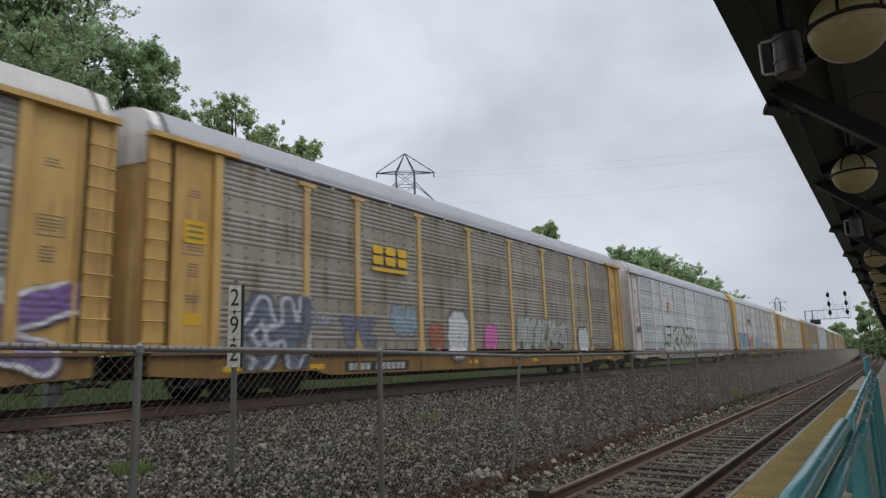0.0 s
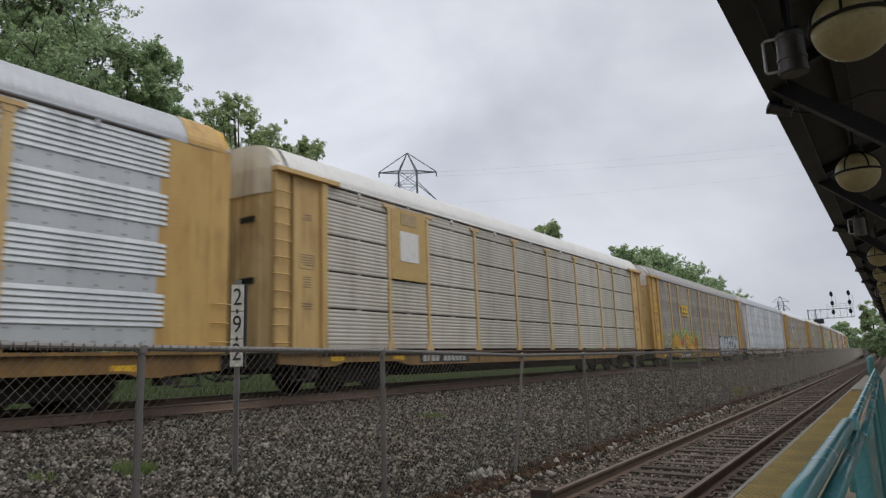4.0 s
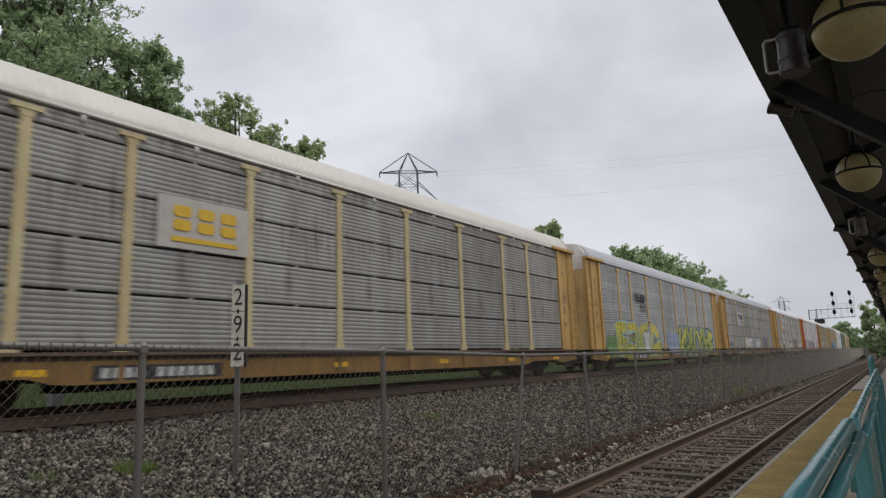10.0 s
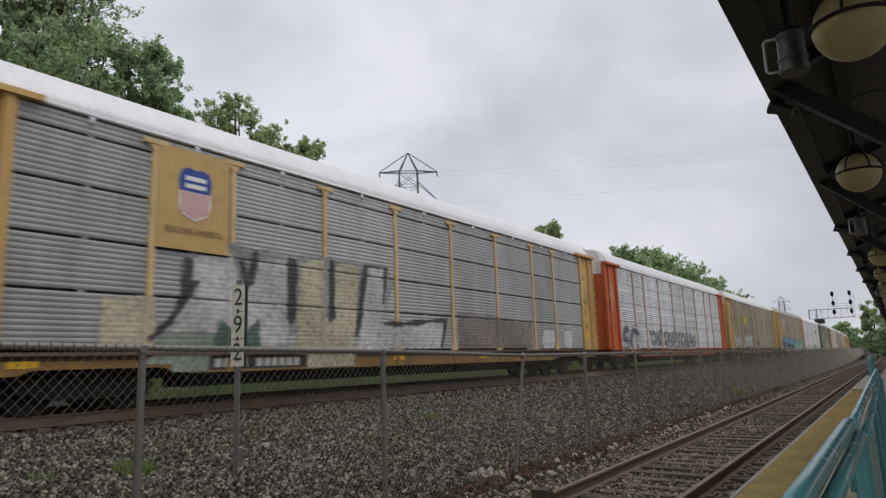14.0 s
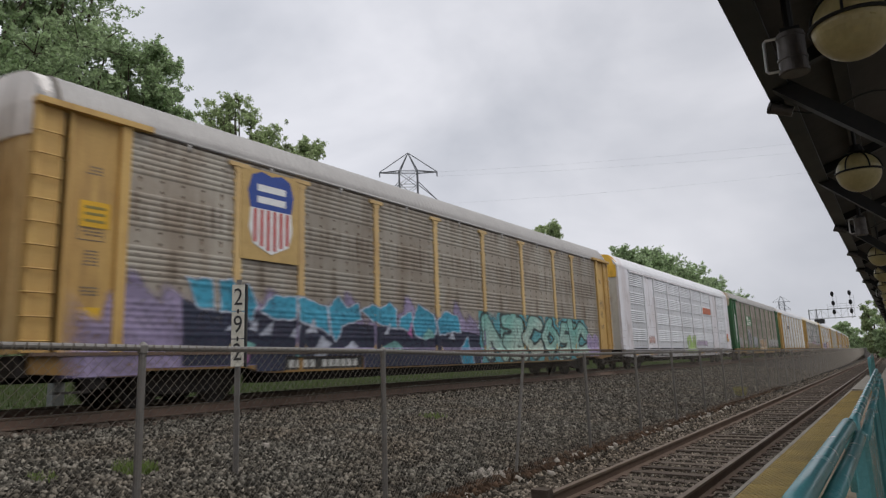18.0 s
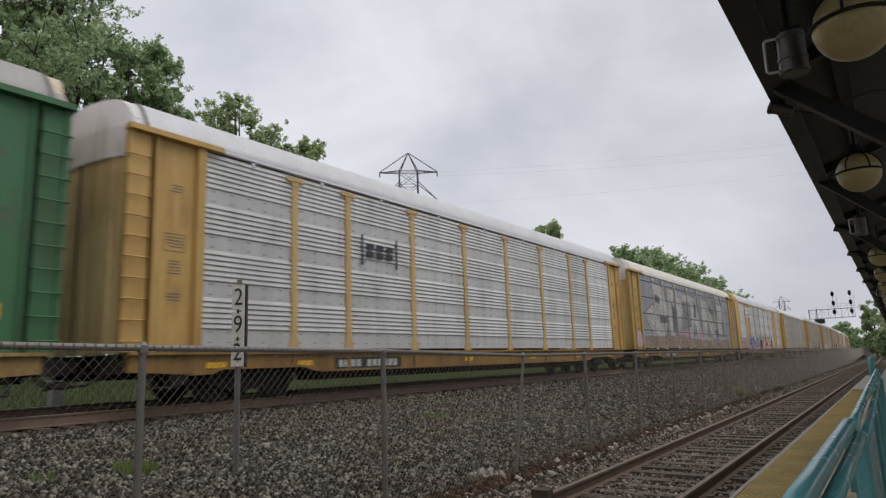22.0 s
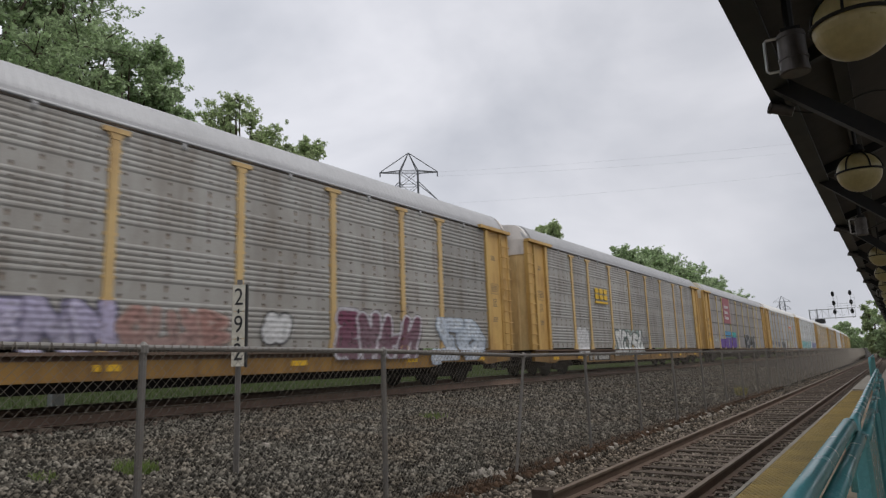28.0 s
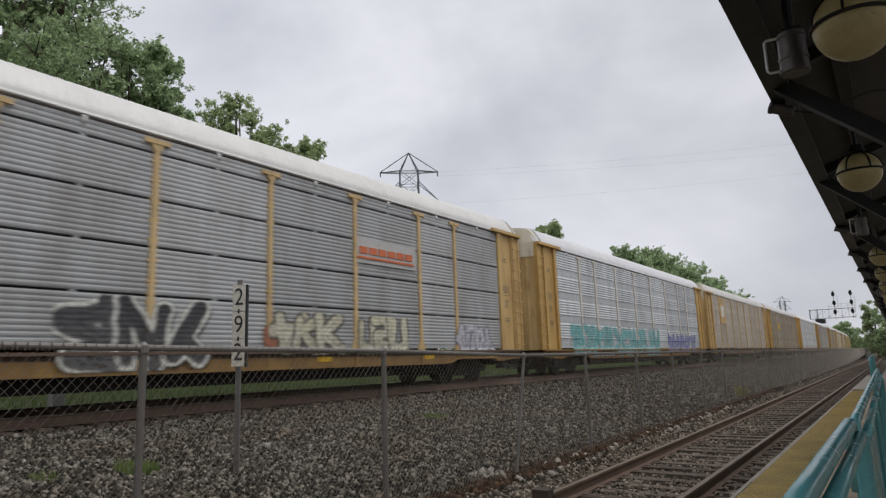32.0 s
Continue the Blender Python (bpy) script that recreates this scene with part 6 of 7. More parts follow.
tag(2, -12.4, -7.0, .6, 2.4, (.46, .38, .54), LILAC, None, "cloud")
tag(2, -11.9, -7.2, .6, 2.6, (.05, .42, .48), (.46, .07, .24), None, "wild", (.36, .5, .58))
tag(2, -7.1, -4.6, 1.08, 2.3, (.42, .1, .1), (.72, .66, .66), None, "bars")
tag(2, -3.4, -1.7, 1.15, 2.25, (.2, .52, .48), (.25, .5, .5), None, "slabs")
tag(2, -1.8, 1.0, 1.15, 2.25, (.48, .48, .6), (.22, .24, .34), None, "bars")
tag(2, 1.7, 6.3, 1.2, 2.05, (.4, .42, .5), (.36, .38, .46), None, "script")
car(3, TAN, ((.62, .58, .5), (.46, .41, .33)), "slit", TAN, (.74, .72, .68), CREAM, ("notice", -8.15, 4.4), ())
car(4, GOLD, BROWN_GREY, "band", GOLD, (.43, .405, .385), WHITE, ("yellow_emblem", -5.9, 3.72), ())
tag(4, -9.9, -2.0, .56, 2.5, ORANGE, INK, None, "shapes", [
    ((.36, .45, .16), None, 0, ((-9.8, .9), (-9.5, 1.9), (-8.4, 2.35), (-7.4, 2.0), (-6.6, 2.4), (-5.6, 2.45), (-4.6, 1.95), (-3.7, 2.4), (-2.4, 1.9), (-2.3, .8), (-6, .6))),
    ((.60, .34, .04), (.05, .08, .03), .05, ((-9.6, .7), (-9.4, 1.7), (-8.5, 2.1), (-7.6, 1.8), (-7.2, 1.2), (-7.5, .6))),
    ((.60, .34, .04), (.05, .08, .03), .05, ((-6.5, .6), (-6.5, 1.8), (-5.7, 2.15), (-4.8, 1.8), (-4.1, 1.1), (-4.2, .62))),
    ((.58, .30, .04), (.05, .08, .03), .05, ((-4.2, .7), (-4.1, 1.7), (-3.5, 2.2), (-2.8, 1.6), (-2.6, .7))),
    ((.45, .17, .10), (.5, .45, .4), .06, ((-7.35, 1.5), (-7.1, 1.85), (-6.7, 1.85), (-6.5, 1.5), (-6.7, 1.1), (-7.1, 1.1))),
    ((.45, .17, .10), (.03, .03, .03), .08, ((-3.85, 1.45), (-3.65, 1.75), (-3.3, 1.75), (-3.1, 1.45), (-3.3, 1.1), (-3.65, 1.1))),
    ((.16, .2, .06), None, 0, ((-9.3, 1.3), (-7.6, 1.05), (-7.4, .9), (-9.3, 1.1))), ((.05, .08, .04), None, 0, ((-6.3, 1.25), (-4.6, .85), (-4.6, .7), (-6.3, 1.0))),
    ((.55, .5, .4), None, 0, ((-6.2, 1.7), (-5.5, 1.5), (-5.5, 1.4), (-6.2, 1.55)))])
tag(4, -11.4, -9.4, 1.2, 2.2, (.38, .36, .2), (.36, .34, .2), None, "wild")
tag(4, .1, 3.5, .95, 2.1, (.46, .38, .34), (.36, .31, .3), None, "bars")
tag(4, 3.9, 11.3, .56, 2.1, (.5, .54, .57), (.12, .14, .18), (.22, .26, .3), "bars")
car(5, WHITE, SILVER, "louvre", (.66, .67, .69), (.55, .56, .6), WHITE, ("small_red", -5.9, 3.72), ())
tag(5, -13.3, -12.9, 1.2, 2.0, RUSTY, (.5, .3, .25), None, "script")
car(6, YEL, GREY, "slit", YEL, (.78, .78, .8), WHITE, ("white_plate", -5.7, 3.72), ())
tag(6, -10.9, -8.0, 1.0, 2.1, (.45, .43, .3), (.34, .32, .2), None, "bars")
tag(6, -7.0, -2.6, 1.15, 2.0, (.5, .36, .16), (.3, .22, .12), None, "bars")
tag(6, -1.4, 3.1, .72, 2.35, (.24, .22, .21), MILK, None, "bars")
tag(6, 2.5, 3.9, 1.75, 2.35, (.52, .47, .14), (.4, .4, .3), None, "blob")
car(7, YEL, GREY, "slit", (.52, .44, .22), (.74, .71, .64), CREAM, ("yellow_plate", -5.5, 3.68), ())
tag(7, -12.7, -11.7, 1.4, 2.3, (.22, .17, .1), (.25, .2, .1), None, "script")
car(8, YEL, BLUE_GREY, "band", YEL, (.56, .57, .6), WHITE, ("dark_stripes", -5.7, 3.72), ())
tag(8, -11.2, -2.0, .56, 2.2, (.44, .47, .17), (.44, .47, .17), None, "cloud")
tag(8, -10.0, -2.4, .56, 2.6, (.68, .60, .10), (.36, .5, .56), None, "wild", (.3, .34, .06))
tag(8, -5.4, -4.0, .72, 2.25, MILK, (.2, .24, .3), None, "blob")
tag(8, -11.5, -9.8, .62, 1.85, (.16, .32, .12), (.2, .36, .14), None, "blob")
tag(8, -.9, 2.1, .66, 2.1, (.34, .42, .58), (.46, .52, .62), None, "bars")
tag(8, 1.3, 11.2, .58, 2.75, (.36, .46, .52), (.34, .44, .5), None, "strokes", (.16, [[(2.0, 2.3), (3.4, 2.45), (4.8, 2.2), (6.5, 2.4), (8.2, 2.25), (10.2, 2.1)]]))
tag(8, 1.5, 11.3, .56, 2.6, (.70, .62, .12), (.04, .11, .07), (.34, .46, .52), "wild", (.16, .24, .05))
car(9, YEL, BLUE_GREY, "slit", TAN, (.56, .56, .58), WHITE, ("white_plate", -5.65, 3.72), ())
tag(9, -11.4, -9.6, 1.2, 1.75, (.2, .2, .2), (.24, .24, .24), None, "script")
tag(9, -4.2, -.5, 1.12, 2.1, (.76, .76, .76), MILK, None, "bars")
tag(9, -.3, .8, 1.15, 1.85, (.5, .5, .5), (.45, .45, .45), None, "script")
tag(9, 1.0, 3.9, 1.12, 1.85, (.72, .72, .72), (.6, .6, .6), None, "bars")
tag(9, 5.0, 8.8, 1.1, 2.3, (.2, .2, .22), (.3, .3, .32), None, "wild")
car(10, YEL, ((.47, .48, .49), (.34, .33, .31)), "slit", TAN, (.8, .8, .82), WHITE, ("small_shield", -8.15, 4.3), ())
HAZE, CHAR, CHALK, BONE = (.33, .33, .33), (.05, .05, .055), (.60, .59, .575), (.57, .52, .36)
tag(10, -11.6, 7.0, .62, 3.4, CHALK, CHAR, None, "shapes", [
    (HAZE, None, 0, ((-8.42, 2.86), (-7.96, 3.34), (-7.06, 3.4), (-6.34, 3.36), (-5.16, 3.36), (-3.94, 3.53), (-2.03, 3.62), (-1.6, 2.99), (-2.3, 1.53), (-8.19, 1.42))),
    (BONE, None, 0, ((-9.98, 2.05), (-8.93, 2.15), (-8.84, 1.41), (-9.2, 1.14), (-9.98, 1.14))),
    ((.30, .36, .29), None, 0, ((-8.71, 1.52), (-7.4, 1.56), (-7.48, 0.59), (-9.2, 0.63))),
    (CHALK, None, 0, ((-8.08, 2.97), (-7.23, 3.16), (-6.95, 2.51), (-6.75, 2.32), (-6.52, 3.13), (-5.62, 3.18), (-5.52, 1.21), (-6.34, 1.16), (-6.71, 1.32), (-7.4, 1.44), (-8.71, 1.49), (-8.08, 2.2))),
    (BONE, None, 0, ((-5.1, 3.16), (-4.4, 3.34), (-4.45, 1.86), (-4.05, 1.83), (-3.94, 3.29), (-3.02, 3.33), (-3.27, 1.22), (-3.34, 0.5), (-5.36, 0.55), (-5.26, 1.83))),
    (CHALK, None, 0, ((-2.57, 3.42), (-1.82, 3.44), (-2.03, 1.94), (-1.46, 1.81), (1.02, 2.03), (0.67, 1.12), (-3.15, 1.11), (-3.02, 1.91))),
    (CHAR, None, 0, ((-8.36, 2.96), (-8.12, 2.97), (-8.13, 2.51), (-7.88, 2.52), (-8.49, 1.64), (-9.0, 1.22), (-9.13, 1.33), (-8.64, 1.71), (-8.35, 2.26))),
    (CHAR, None, 0, ((-7.01, 3.04), (-6.87, 3.06), (-6.72, 2.61), (-6.6, 3.33), (-6.41, 3.35), (-6.57, 2.54), (-6.78, 2.36))),
    (CHAR, None, 0, ((-5.57, 3.27), (-5.26, 3.3), (-5.28, 2.01), (-5.44, 1.65), (-5.59, 1.82))),
    (CHAR, None, 0, ((-4.19, 3.41), (-4.0, 3.38), (-3.96, 1.88), (-4.23, 1.78))),
    (CHAR, None, 0, ((-2.86, 3.44), (-2.67, 3.46), (-2.89, 2.11), (-3.11, 1.42), (-3.24, 1.42), (-3.06, 2.5))),
    (CHAR, None, 0, ((-2.73, 3.52), (-1.86, 3.59), (-1.82, 3.37), (-2.0, 2.35), (-2.08, 2.35), (-2.03, 3.35), (-2.7, 3.33))),
    (CHAR, None, 0, ((-2.3, 1.81), (1.11, 2.07), (0.84, 1.14), (0.67, 1.14), (0.93, 1.95), (-1.31, 1.72))),
    ((.10, .15, .12), None, 0, ((-7.6, 1.27), (-7.4, 1.77), (-6.97, 1.36), (-6.39, 1.78), (-6.32, 1.16), (-7.4, 1.11))),
    ((.26, .22, .2), None, 0, ((1.74, 2.3), (5.18, 2.19), (10.7, 2.06), (10.7, 1.17), (1.74, 1.12)))])
tag(10, 7.2, 9.2, 1.05, 2.0, MILK, (.42, .42, .44), None, "blob")
tag(10, 9.4, 11.4, 1.05, 2.0, MILK, (.42, .42, .44), None, "blob")
car(11, (.56, .12, .03), ((.66, .67, .69), (.46, .45, .44)), "louvre", (.52, .36, .3), (.76, .76, .77), WHITE, None, ())
tag(11, -11.6, -8.5, .6, 2.35, (.12, .13, .15), (.62, .62, .62), None, "bars")
tag(11, -6.9, -4.3, 1.2, 2.25, (.14, .14, .15), (.6, .6, .6), None, "bars")
tag(11, -4.1, 3.7, 1.0, 2.2, (.2, .2, .22), (.62, .6, .58), None, "bars")
tag(11, -12.9, -12.0, 2.7, 4.9, (.6, .3, .2), (.6, .25, .15), None, "script")
car(12, TAN, ((.345, .292, .22), (.2, .145, .095)), "band", (.55, .43, .15), (.78, .78, .78), WHITE, ("yellow_emblem", -5.75, 3.72), ())
tag(12, -11.2, -8.7, 1.2, 2.1, (.44, .44, .46), (.42, .42, .44), None, "bars")
tag(12, -6.4, -2.7, 1.2, 2.35, (.52, .56, .6), (.34, .36, .4), None, "wild")
tag(12, -.6, 1.1, 1.3, 2.0, (.26, .24, .22), (.26, .24, .22), None, "script")
car(13, YEL, BROWN_GREY, "band", YEL, (.46, .44, .42), WHITE, ("shield", -8.15, 4.25), ())
tag(13, -12.7, 2.2, .58, 2.75, LILAC, LILAC, None, "cloud")
NAVY, CYAN, FROST = (.022, .028, .055), (.05, .34, .50), (.52, .55, .64)
tag(13, -12.0, 1.6, .6, 2.75, CYAN, NAVY, None, "shapes", [
    (NAVY, None, 0, ((-10.34, 2.09), (-9.45, 1.93), (-8.52, 1.97), (-7.32, 1.88), (-6.21, 1.79), (-4.95, 1.75), (-3.39, 1.7), (-0.25, 1.68), (1.07, 1.58), (0.9, 0.35), (-10.34, 0.55))),
    (CYAN, FROST, 0.035, ((-10.28, 2.56), (-9.99, 1.98), (-9.57, 1.9), (-9.7, 2.55))),
    (CYAN, FROST, 0.035, ((-9.45, 2.53), (-9.2, 2.61), (-9.07, 2.46), (-8.73, 2.52), (-8.47, 2.07), (-8.66, 1.72), (-8.8, 1.94), (-9.45, 1.9))),
    (CYAN, FROST, 0.035, ((-8.42, 1.96), (-7.98, 2.34), (-7.28, 2.33), (-7.32, 1.81), (-8.09, 1.82))),
    (CYAN, FROST, 0.035, ((-7.28, 2.29), (-6.99, 2.31), (-6.3, 2.15), (-6.21, 1.48), (-6.65, 1.64), (-7.24, 1.78))),
    (CYAN, FROST, 0.035, ((-6.21, 2.15), (-5.88, 2.42), (-5.55, 2.14), (-5.1, 2.34), (-5.05, 1.9), (-5.74, 1.71), (-5.98, 1.32), (-6.16, 1.61))),
    (CYAN, FROST, 0.035, ((-5.0, 2.13), (-4.53, 2.28), (-4.2, 2.21), (-3.8, 2.42), (-3.49, 2.2), (-3.51, 1.68), (-4.53, 1.83))),
    (CYAN, FROST, 0.035, ((-3.39, 1.97), (-2.78, 2.19), (-2.84, 1.6), (-3.39, 1.73))),
    (CYAN, FROST, 0.035, ((-2.71, 1.9), (-2.46, 2.4), (-1.65, 2.14), (-1.58, 1.53), (-2.13, 1.42), (-2.65, 1.51))),
    (CYAN, FROST, 0.035, ((-1.51, 1.94), (-1.01, 2.27), (-0.33, 2.14), (-0.17, 1.61), (-0.71, 1.65), (-1.44, 1.53))),
    (CYAN, FROST, 0.035, ((-0.25, 1.02), (0.23, 1.45), (0.56, 0.47), (-0.17, 0.53))),
    (FROST, None, 0, ((-9.32, 1.49), (-8.97, 1.82), (-9.03, 1.53))),
    (FROST, None, 0, ((-8.73, 1.54), (-8.45, 1.81), (-8.52, 1.51))),
    (FROST, None, 0, ((-8.35, 1.44), (-7.98, 1.79), (-8.09, 1.44))),
    (FROST, None, 0, ((-7.56, 1.38), (-7.2, 1.7), (-7.32, 1.38))),
    (FROST, None, 0, ((-6.99, 1.51), (-6.74, 1.84), (-6.61, 1.47))),
    (FROST, None, 0, ((-6.78, 0.94), (-6.48, 1.48), (-6.12, 1.23), (-6.43, 0.94))),
    (FROST, None, 0, ((-4.14, 1.48), (-3.8, 1.81), (-3.86, 1.49))),
    (FROST, None, 0, ((-0.86, 1.44), (-0.63, 1.65), (-0.48, 1.39))),
    (FROST, None, 0, ((-5.74, 1.07), (-5.35, 1.33), (-5.1, 1.16))),
    (FROST, None, 0, ((-6.65, 0.63), (-6.39, 0.93), (-6.12, 0.62))),
    (FROST, None, 0, ((0.9, 1.8), (1.16, 2.08), (1.28, 1.75))),
    ((.2, .46, .42), None, 0, ((-9.23, 1.16), (-8.93, 1.32), (-8.52, 1.21), (-8.59, 1.09), (-9.16, 1.09))),
    ((.2, .46, .42), None, 0, ((-4.14, 1.16), (-3.63, 1.32), (-3.21, 1.16), (-3.39, 0.95), (-3.97, 1.0))),
    ((.2, .46, .42), None, 0, ((-2.26, 1.42), (-1.99, 1.72), (-1.72, 1.63), (-1.55, 1.43))),
    ((.2, .46, .42), None, 0, ((-7.56, 0.68), (-7.32, 0.99), (-6.95, 0.91), (-7.16, 0.67))),
    ((.46, .14, .34), None, 0, ((-9.0, 0.94), (-8.7, 0.99), (-8.8, 0.82))),
    ((.46, .14, .34), None, 0, ((-3.0, 1.55), (-2.83, 1.84), (-2.75, 1.36)))])
tag(13, 1.0, 10.6, .58, 2.4, (.2, .45, .40), (.03, .05, .05), (.10, .36, .42), "wild", (.5, .56, .48))
tag(13, 10.4, 11.9, .6, 1.9, (.4, .32, .52), (.5, .44, .56), None, "blob")
car(14, (.74, .73, .76), ((.7, .71, .73), (.54, .54, .56)), "louvre", (.72, .72, .74), (.82, .82, .84), (.68, .4, .045), ("small_red", 12.2, 1.9), (1, 7))
tag(14, -9.0, -7.6, 1.2, 2.0, (.66, .4, .34), (.66, .5, .46), None, "script")
tag(14, -8.4, -6.5, .64, 1.02, (.62, .4, .36), (.6, .45, .42), None, "script")
tag(14, -.8, 1.8, .75, 2.0, (.42, .62, .16), (.55, .64, .36), None, "bars")
tag(14, 2.0, 5.2, 1.15, 1.85, (.56, .46, .6), (.6, .5, .62), None, "script")
tag(14, 4.5, 7.1, 3.62, 4.1, (.62, .16, .06), (.62, .3, .2), None, "slabs")
car(15, (.05, .165, .07), ((.325, .283, .238), (.2, .142, .10)), "band", (.14, .225, .11), (.42, .4, .38), (.56, .46, .36), ("green_emblem", -5.95, 3.68), ())
tag(15, -12.7, -11.7, 1.25, 4.85, (.2, .34, .24), (.62, .68, .62), None, "script")
tag(15, -12.6, -11.8, 1.3, 4.6, (.5, .56, .5), (.55, .6, .55), None, "script")
tag(15, -11.6, -9.8, 1.25, 2.1, (.4, .37, .35), (.42, .4, .38), None, "bars")
tag(15, -9.2, -7.3, 1.3, 2.05, (.44, .42, .34), (.5, .5, .48), None, "script")
tag(15, -7.2, -4.9, 1.25, 2.9, (.14, .14, .16), (.62, .6, .6), None, "bars")
tag(15, -4.5, -1.9, 1.2, 2.25, (.38, .38, .42), (.46, .46, .48), None, "wild")
tag(15, -.7, 3.6, .66, 2.05, (.52, .34, .18), (.6, .56, .5), None, "bars")
tag(15, 4.6, 11.6, 1.2, 2.1, (.52, .5, .48), (.2, .18, .17), None, "wild")
car(16, YEL, ((.73, .73, .71), (.52, .52, .5)), "louvre", YEL, (.7, .7, .72), WHITE, ("box_emblem", -5.9, 3.78), ())
car(17, (.52, .35, .11), ((.42, .44, .48), (.32, .32, .33)), "slit", (.55, .48, .36), (.78, .74, .66), WHITE, None, ())
PALEW, MURK, OLIVE = (.57, .545, .52), (.15, .16, .16), (.30, .31, .28)
tag(17, -11.3, 11.3, 1.1, 5.2, PALEW, MURK, None, "shapes", [
    (OLIVE, None, 0, ((-8.6, 4.9), (9.6, 4.85), (9.8, 2.0), (-7.6, 1.9))),
    (PALEW, MURK, .05, ((-9.4, 5.0), (-6.9, 4.9), (-6.3, 3.2), (-7.2, 1.8), (-9.7, 1.75), (-11.0, 3.1), (-9.2, 3.7))),
    (PALEW, MURK, .05, ((-6.2, 4.9), (-4.7, 4.8), (-5.0, 1.8), (-6.1, 1.8))),
    (PALEW, MURK, .05, ((-4.4, 4.95), (-1.5, 4.7), (-1.7, 3.5), (-3.2, 3.3), (-3.4, 1.7), (-4.4, 1.7))),
    (PALEW, MURK, .05, ((-1.3, 4.85), (.9, 4.6), (2.2, 1.7), (.9, 1.7), (.2, 3.0), (-.6, 1.7), (-1.6, 1.7))),
    (PALEW, MURK, .05, ((2.6, 4.8), (4.2, 4.6), (7.0, 2.2), (5.8, 1.7), (3.9, 3.2), (3.6, 1.7), (2.4, 1.7))),
    (PALEW, MURK, .05, ((7.3, 4.6), (9.2, 4.5), (9.0, 2.2), (7.6, 2.2))),
    (MURK, None, 0, ((-8.9, 4.35), (-7.8, 4.2), (-8.0, 3.75), (-9.0, 3.9))), (MURK, None, 0, ((-8.2, 3.0), (-6.4, 3.1), (-6.3, 2.7), (-8.0, 2.6))),
    (MURK, None, 0, ((-5.3, 4.0), (-4.5, 3.6), (-4.7, 2.0), (-5.4, 2.2))), ((.27, .29, .3), MURK, .04, ((-2.8, 4.2), (-.6, 4.2), (-.9, 2.6), (-2.6, 2.5))),
    (MURK, None, 0, ((.3, 4.4), (.9, 4.2), (.7, 3.2), (.2, 3.3))), (MURK, None, 0, ((4.6, 4.35), (6.5, 4.0), (6.2, 3.6), (4.8, 3.85))), (MURK, None, 0, ((6.0, 2.4), (7.6, 2.6), (7.2, 1.9))),
    ((.5, .38, .43), None, 0, ((-4.0, 2.3), (-1.7, 2.2), (-1.8, 1.4), (-4.2, 1.4))), ((.5, .38, .43), None, 0, ((1.0, 2.5), (2.2, 2.4), (2.4, 1.6), (1.1, 1.6))),
    ((.36, .285, .21), None, 0, ((-11.2, 1.75), (-4, 1.95), (3, 1.6), (11.2, 1.75), (11.2, 1.1), (-11.2, 1.1)))])
tag(17, -12.8, -11.4, 1.1, 2.2, (.66, .48, .52), (.66, .5, .5), None, "blob")
tag(17, -2.6, 8.4, 1.2, 2.9, (.52, .25, .44), (.5, .3, .45), None, "strokes", (.1, [[(-1.96, 1.93), (-1.67, 1.87)], [(0, 2.59), (.18, 2.52)], [(2.17, 2.19), (2.36, 1.99)], [(6.67, 1.63), (7.46, 1.58)]]))
car(18, YEL, SILVER, "louvre", YEL, (.62, .63, .65), (.62, .4, .06), ("white_emblem", -8.15, 4.6), (1, 7))
tag(18, -9.0, -3.0, .7, 2.35, (.3, .16, .3), (.3, .16, .3), None, "cloud")
tag(18, -8.8, -3.2, .72, 2.25, (.07, .10, .26), (.72, .68, .7), None, "bars", (.40, .36, .46))
tag(18, -2.7, 5.9, .95, 2.55, (.05, .05, .06), (.05, .05, .06), None, "cloud")
tag(18, -1.4, 5.0, .95, 2.25, (.76, .58, .48), (.40, .11, .09), None, "bars", (.72, .46, .34))
tag(18, -4.0, -2.6, 1.15, 1.85, (.5, .34, .36), (.5, .3, .3), None, "script")
tag(18, -12.4, -9.4, 1.15, 2.1, (.5, .34, .36), (.46, .3, .32), None, "wild")
car(19, YEL, ((.46, .46, .46), (.36, .33, .29)), "slit", (.55, .45, .2), (.76, .75, .72), WHITE, None, ())
tag(19, 2.0, 9.0, 1.1, 1.7, (.4, .42, .5), (.4, .42, .5), None, "script")
car(20, YEL, GREY, "band", YEL, (.56, .56, .57), WHITE, ("shield", -8.15, 4.25), ())
tag(20, -12.4, -11.7, 1.25, 1.85, (.4, .1, .07), (.42, .16, .1), None, "wild")
tag(20, -11.5, -8.9, .64, 2.45, (.52, .56, .46), (.34, .4, .3), (.48, .5, .4), "blob")
tag(20, -9.0, -5.8, .64, 2.2, (.48, .47, .42), (.36, .38, .32), None, "bars")
tag(20, -5.6, -3.5, 1.1, 2.0, (.4, .44, .4), (.06, .07, .07), None, "bars")
tag(20, -3.6, -1.2, 1.0, 2.0, (.46, .42, .6), (.14, .13, .2), None, "bars")
tag(20, -1.3, 1.3, 1.1, 1.95, (.38, .2, .17), (.42, .3, .26), None, "bars")
tag(20, 1.9, 3.1, 1.15, 2.05, MILK, INK, None, "blob")
tag(20, 4.2, 8.1, .82, 2.2, (.16, .04, .08), (.56, .54, .58), None, "bars")
tag(20, 8.4, 11.8, .56, 2.1, (.52, .58, .66), (.4, .46, .54), None, "wild")
car(21, YEL, GREY, "band", YEL, (.48, .48, .49), WHITE, ("yellow_emblem", -5.7, 3.72), ())
tag(21, -8.9, -7.5, .7, 2.2, MILK, (.62, .62, .62), None, "blob")
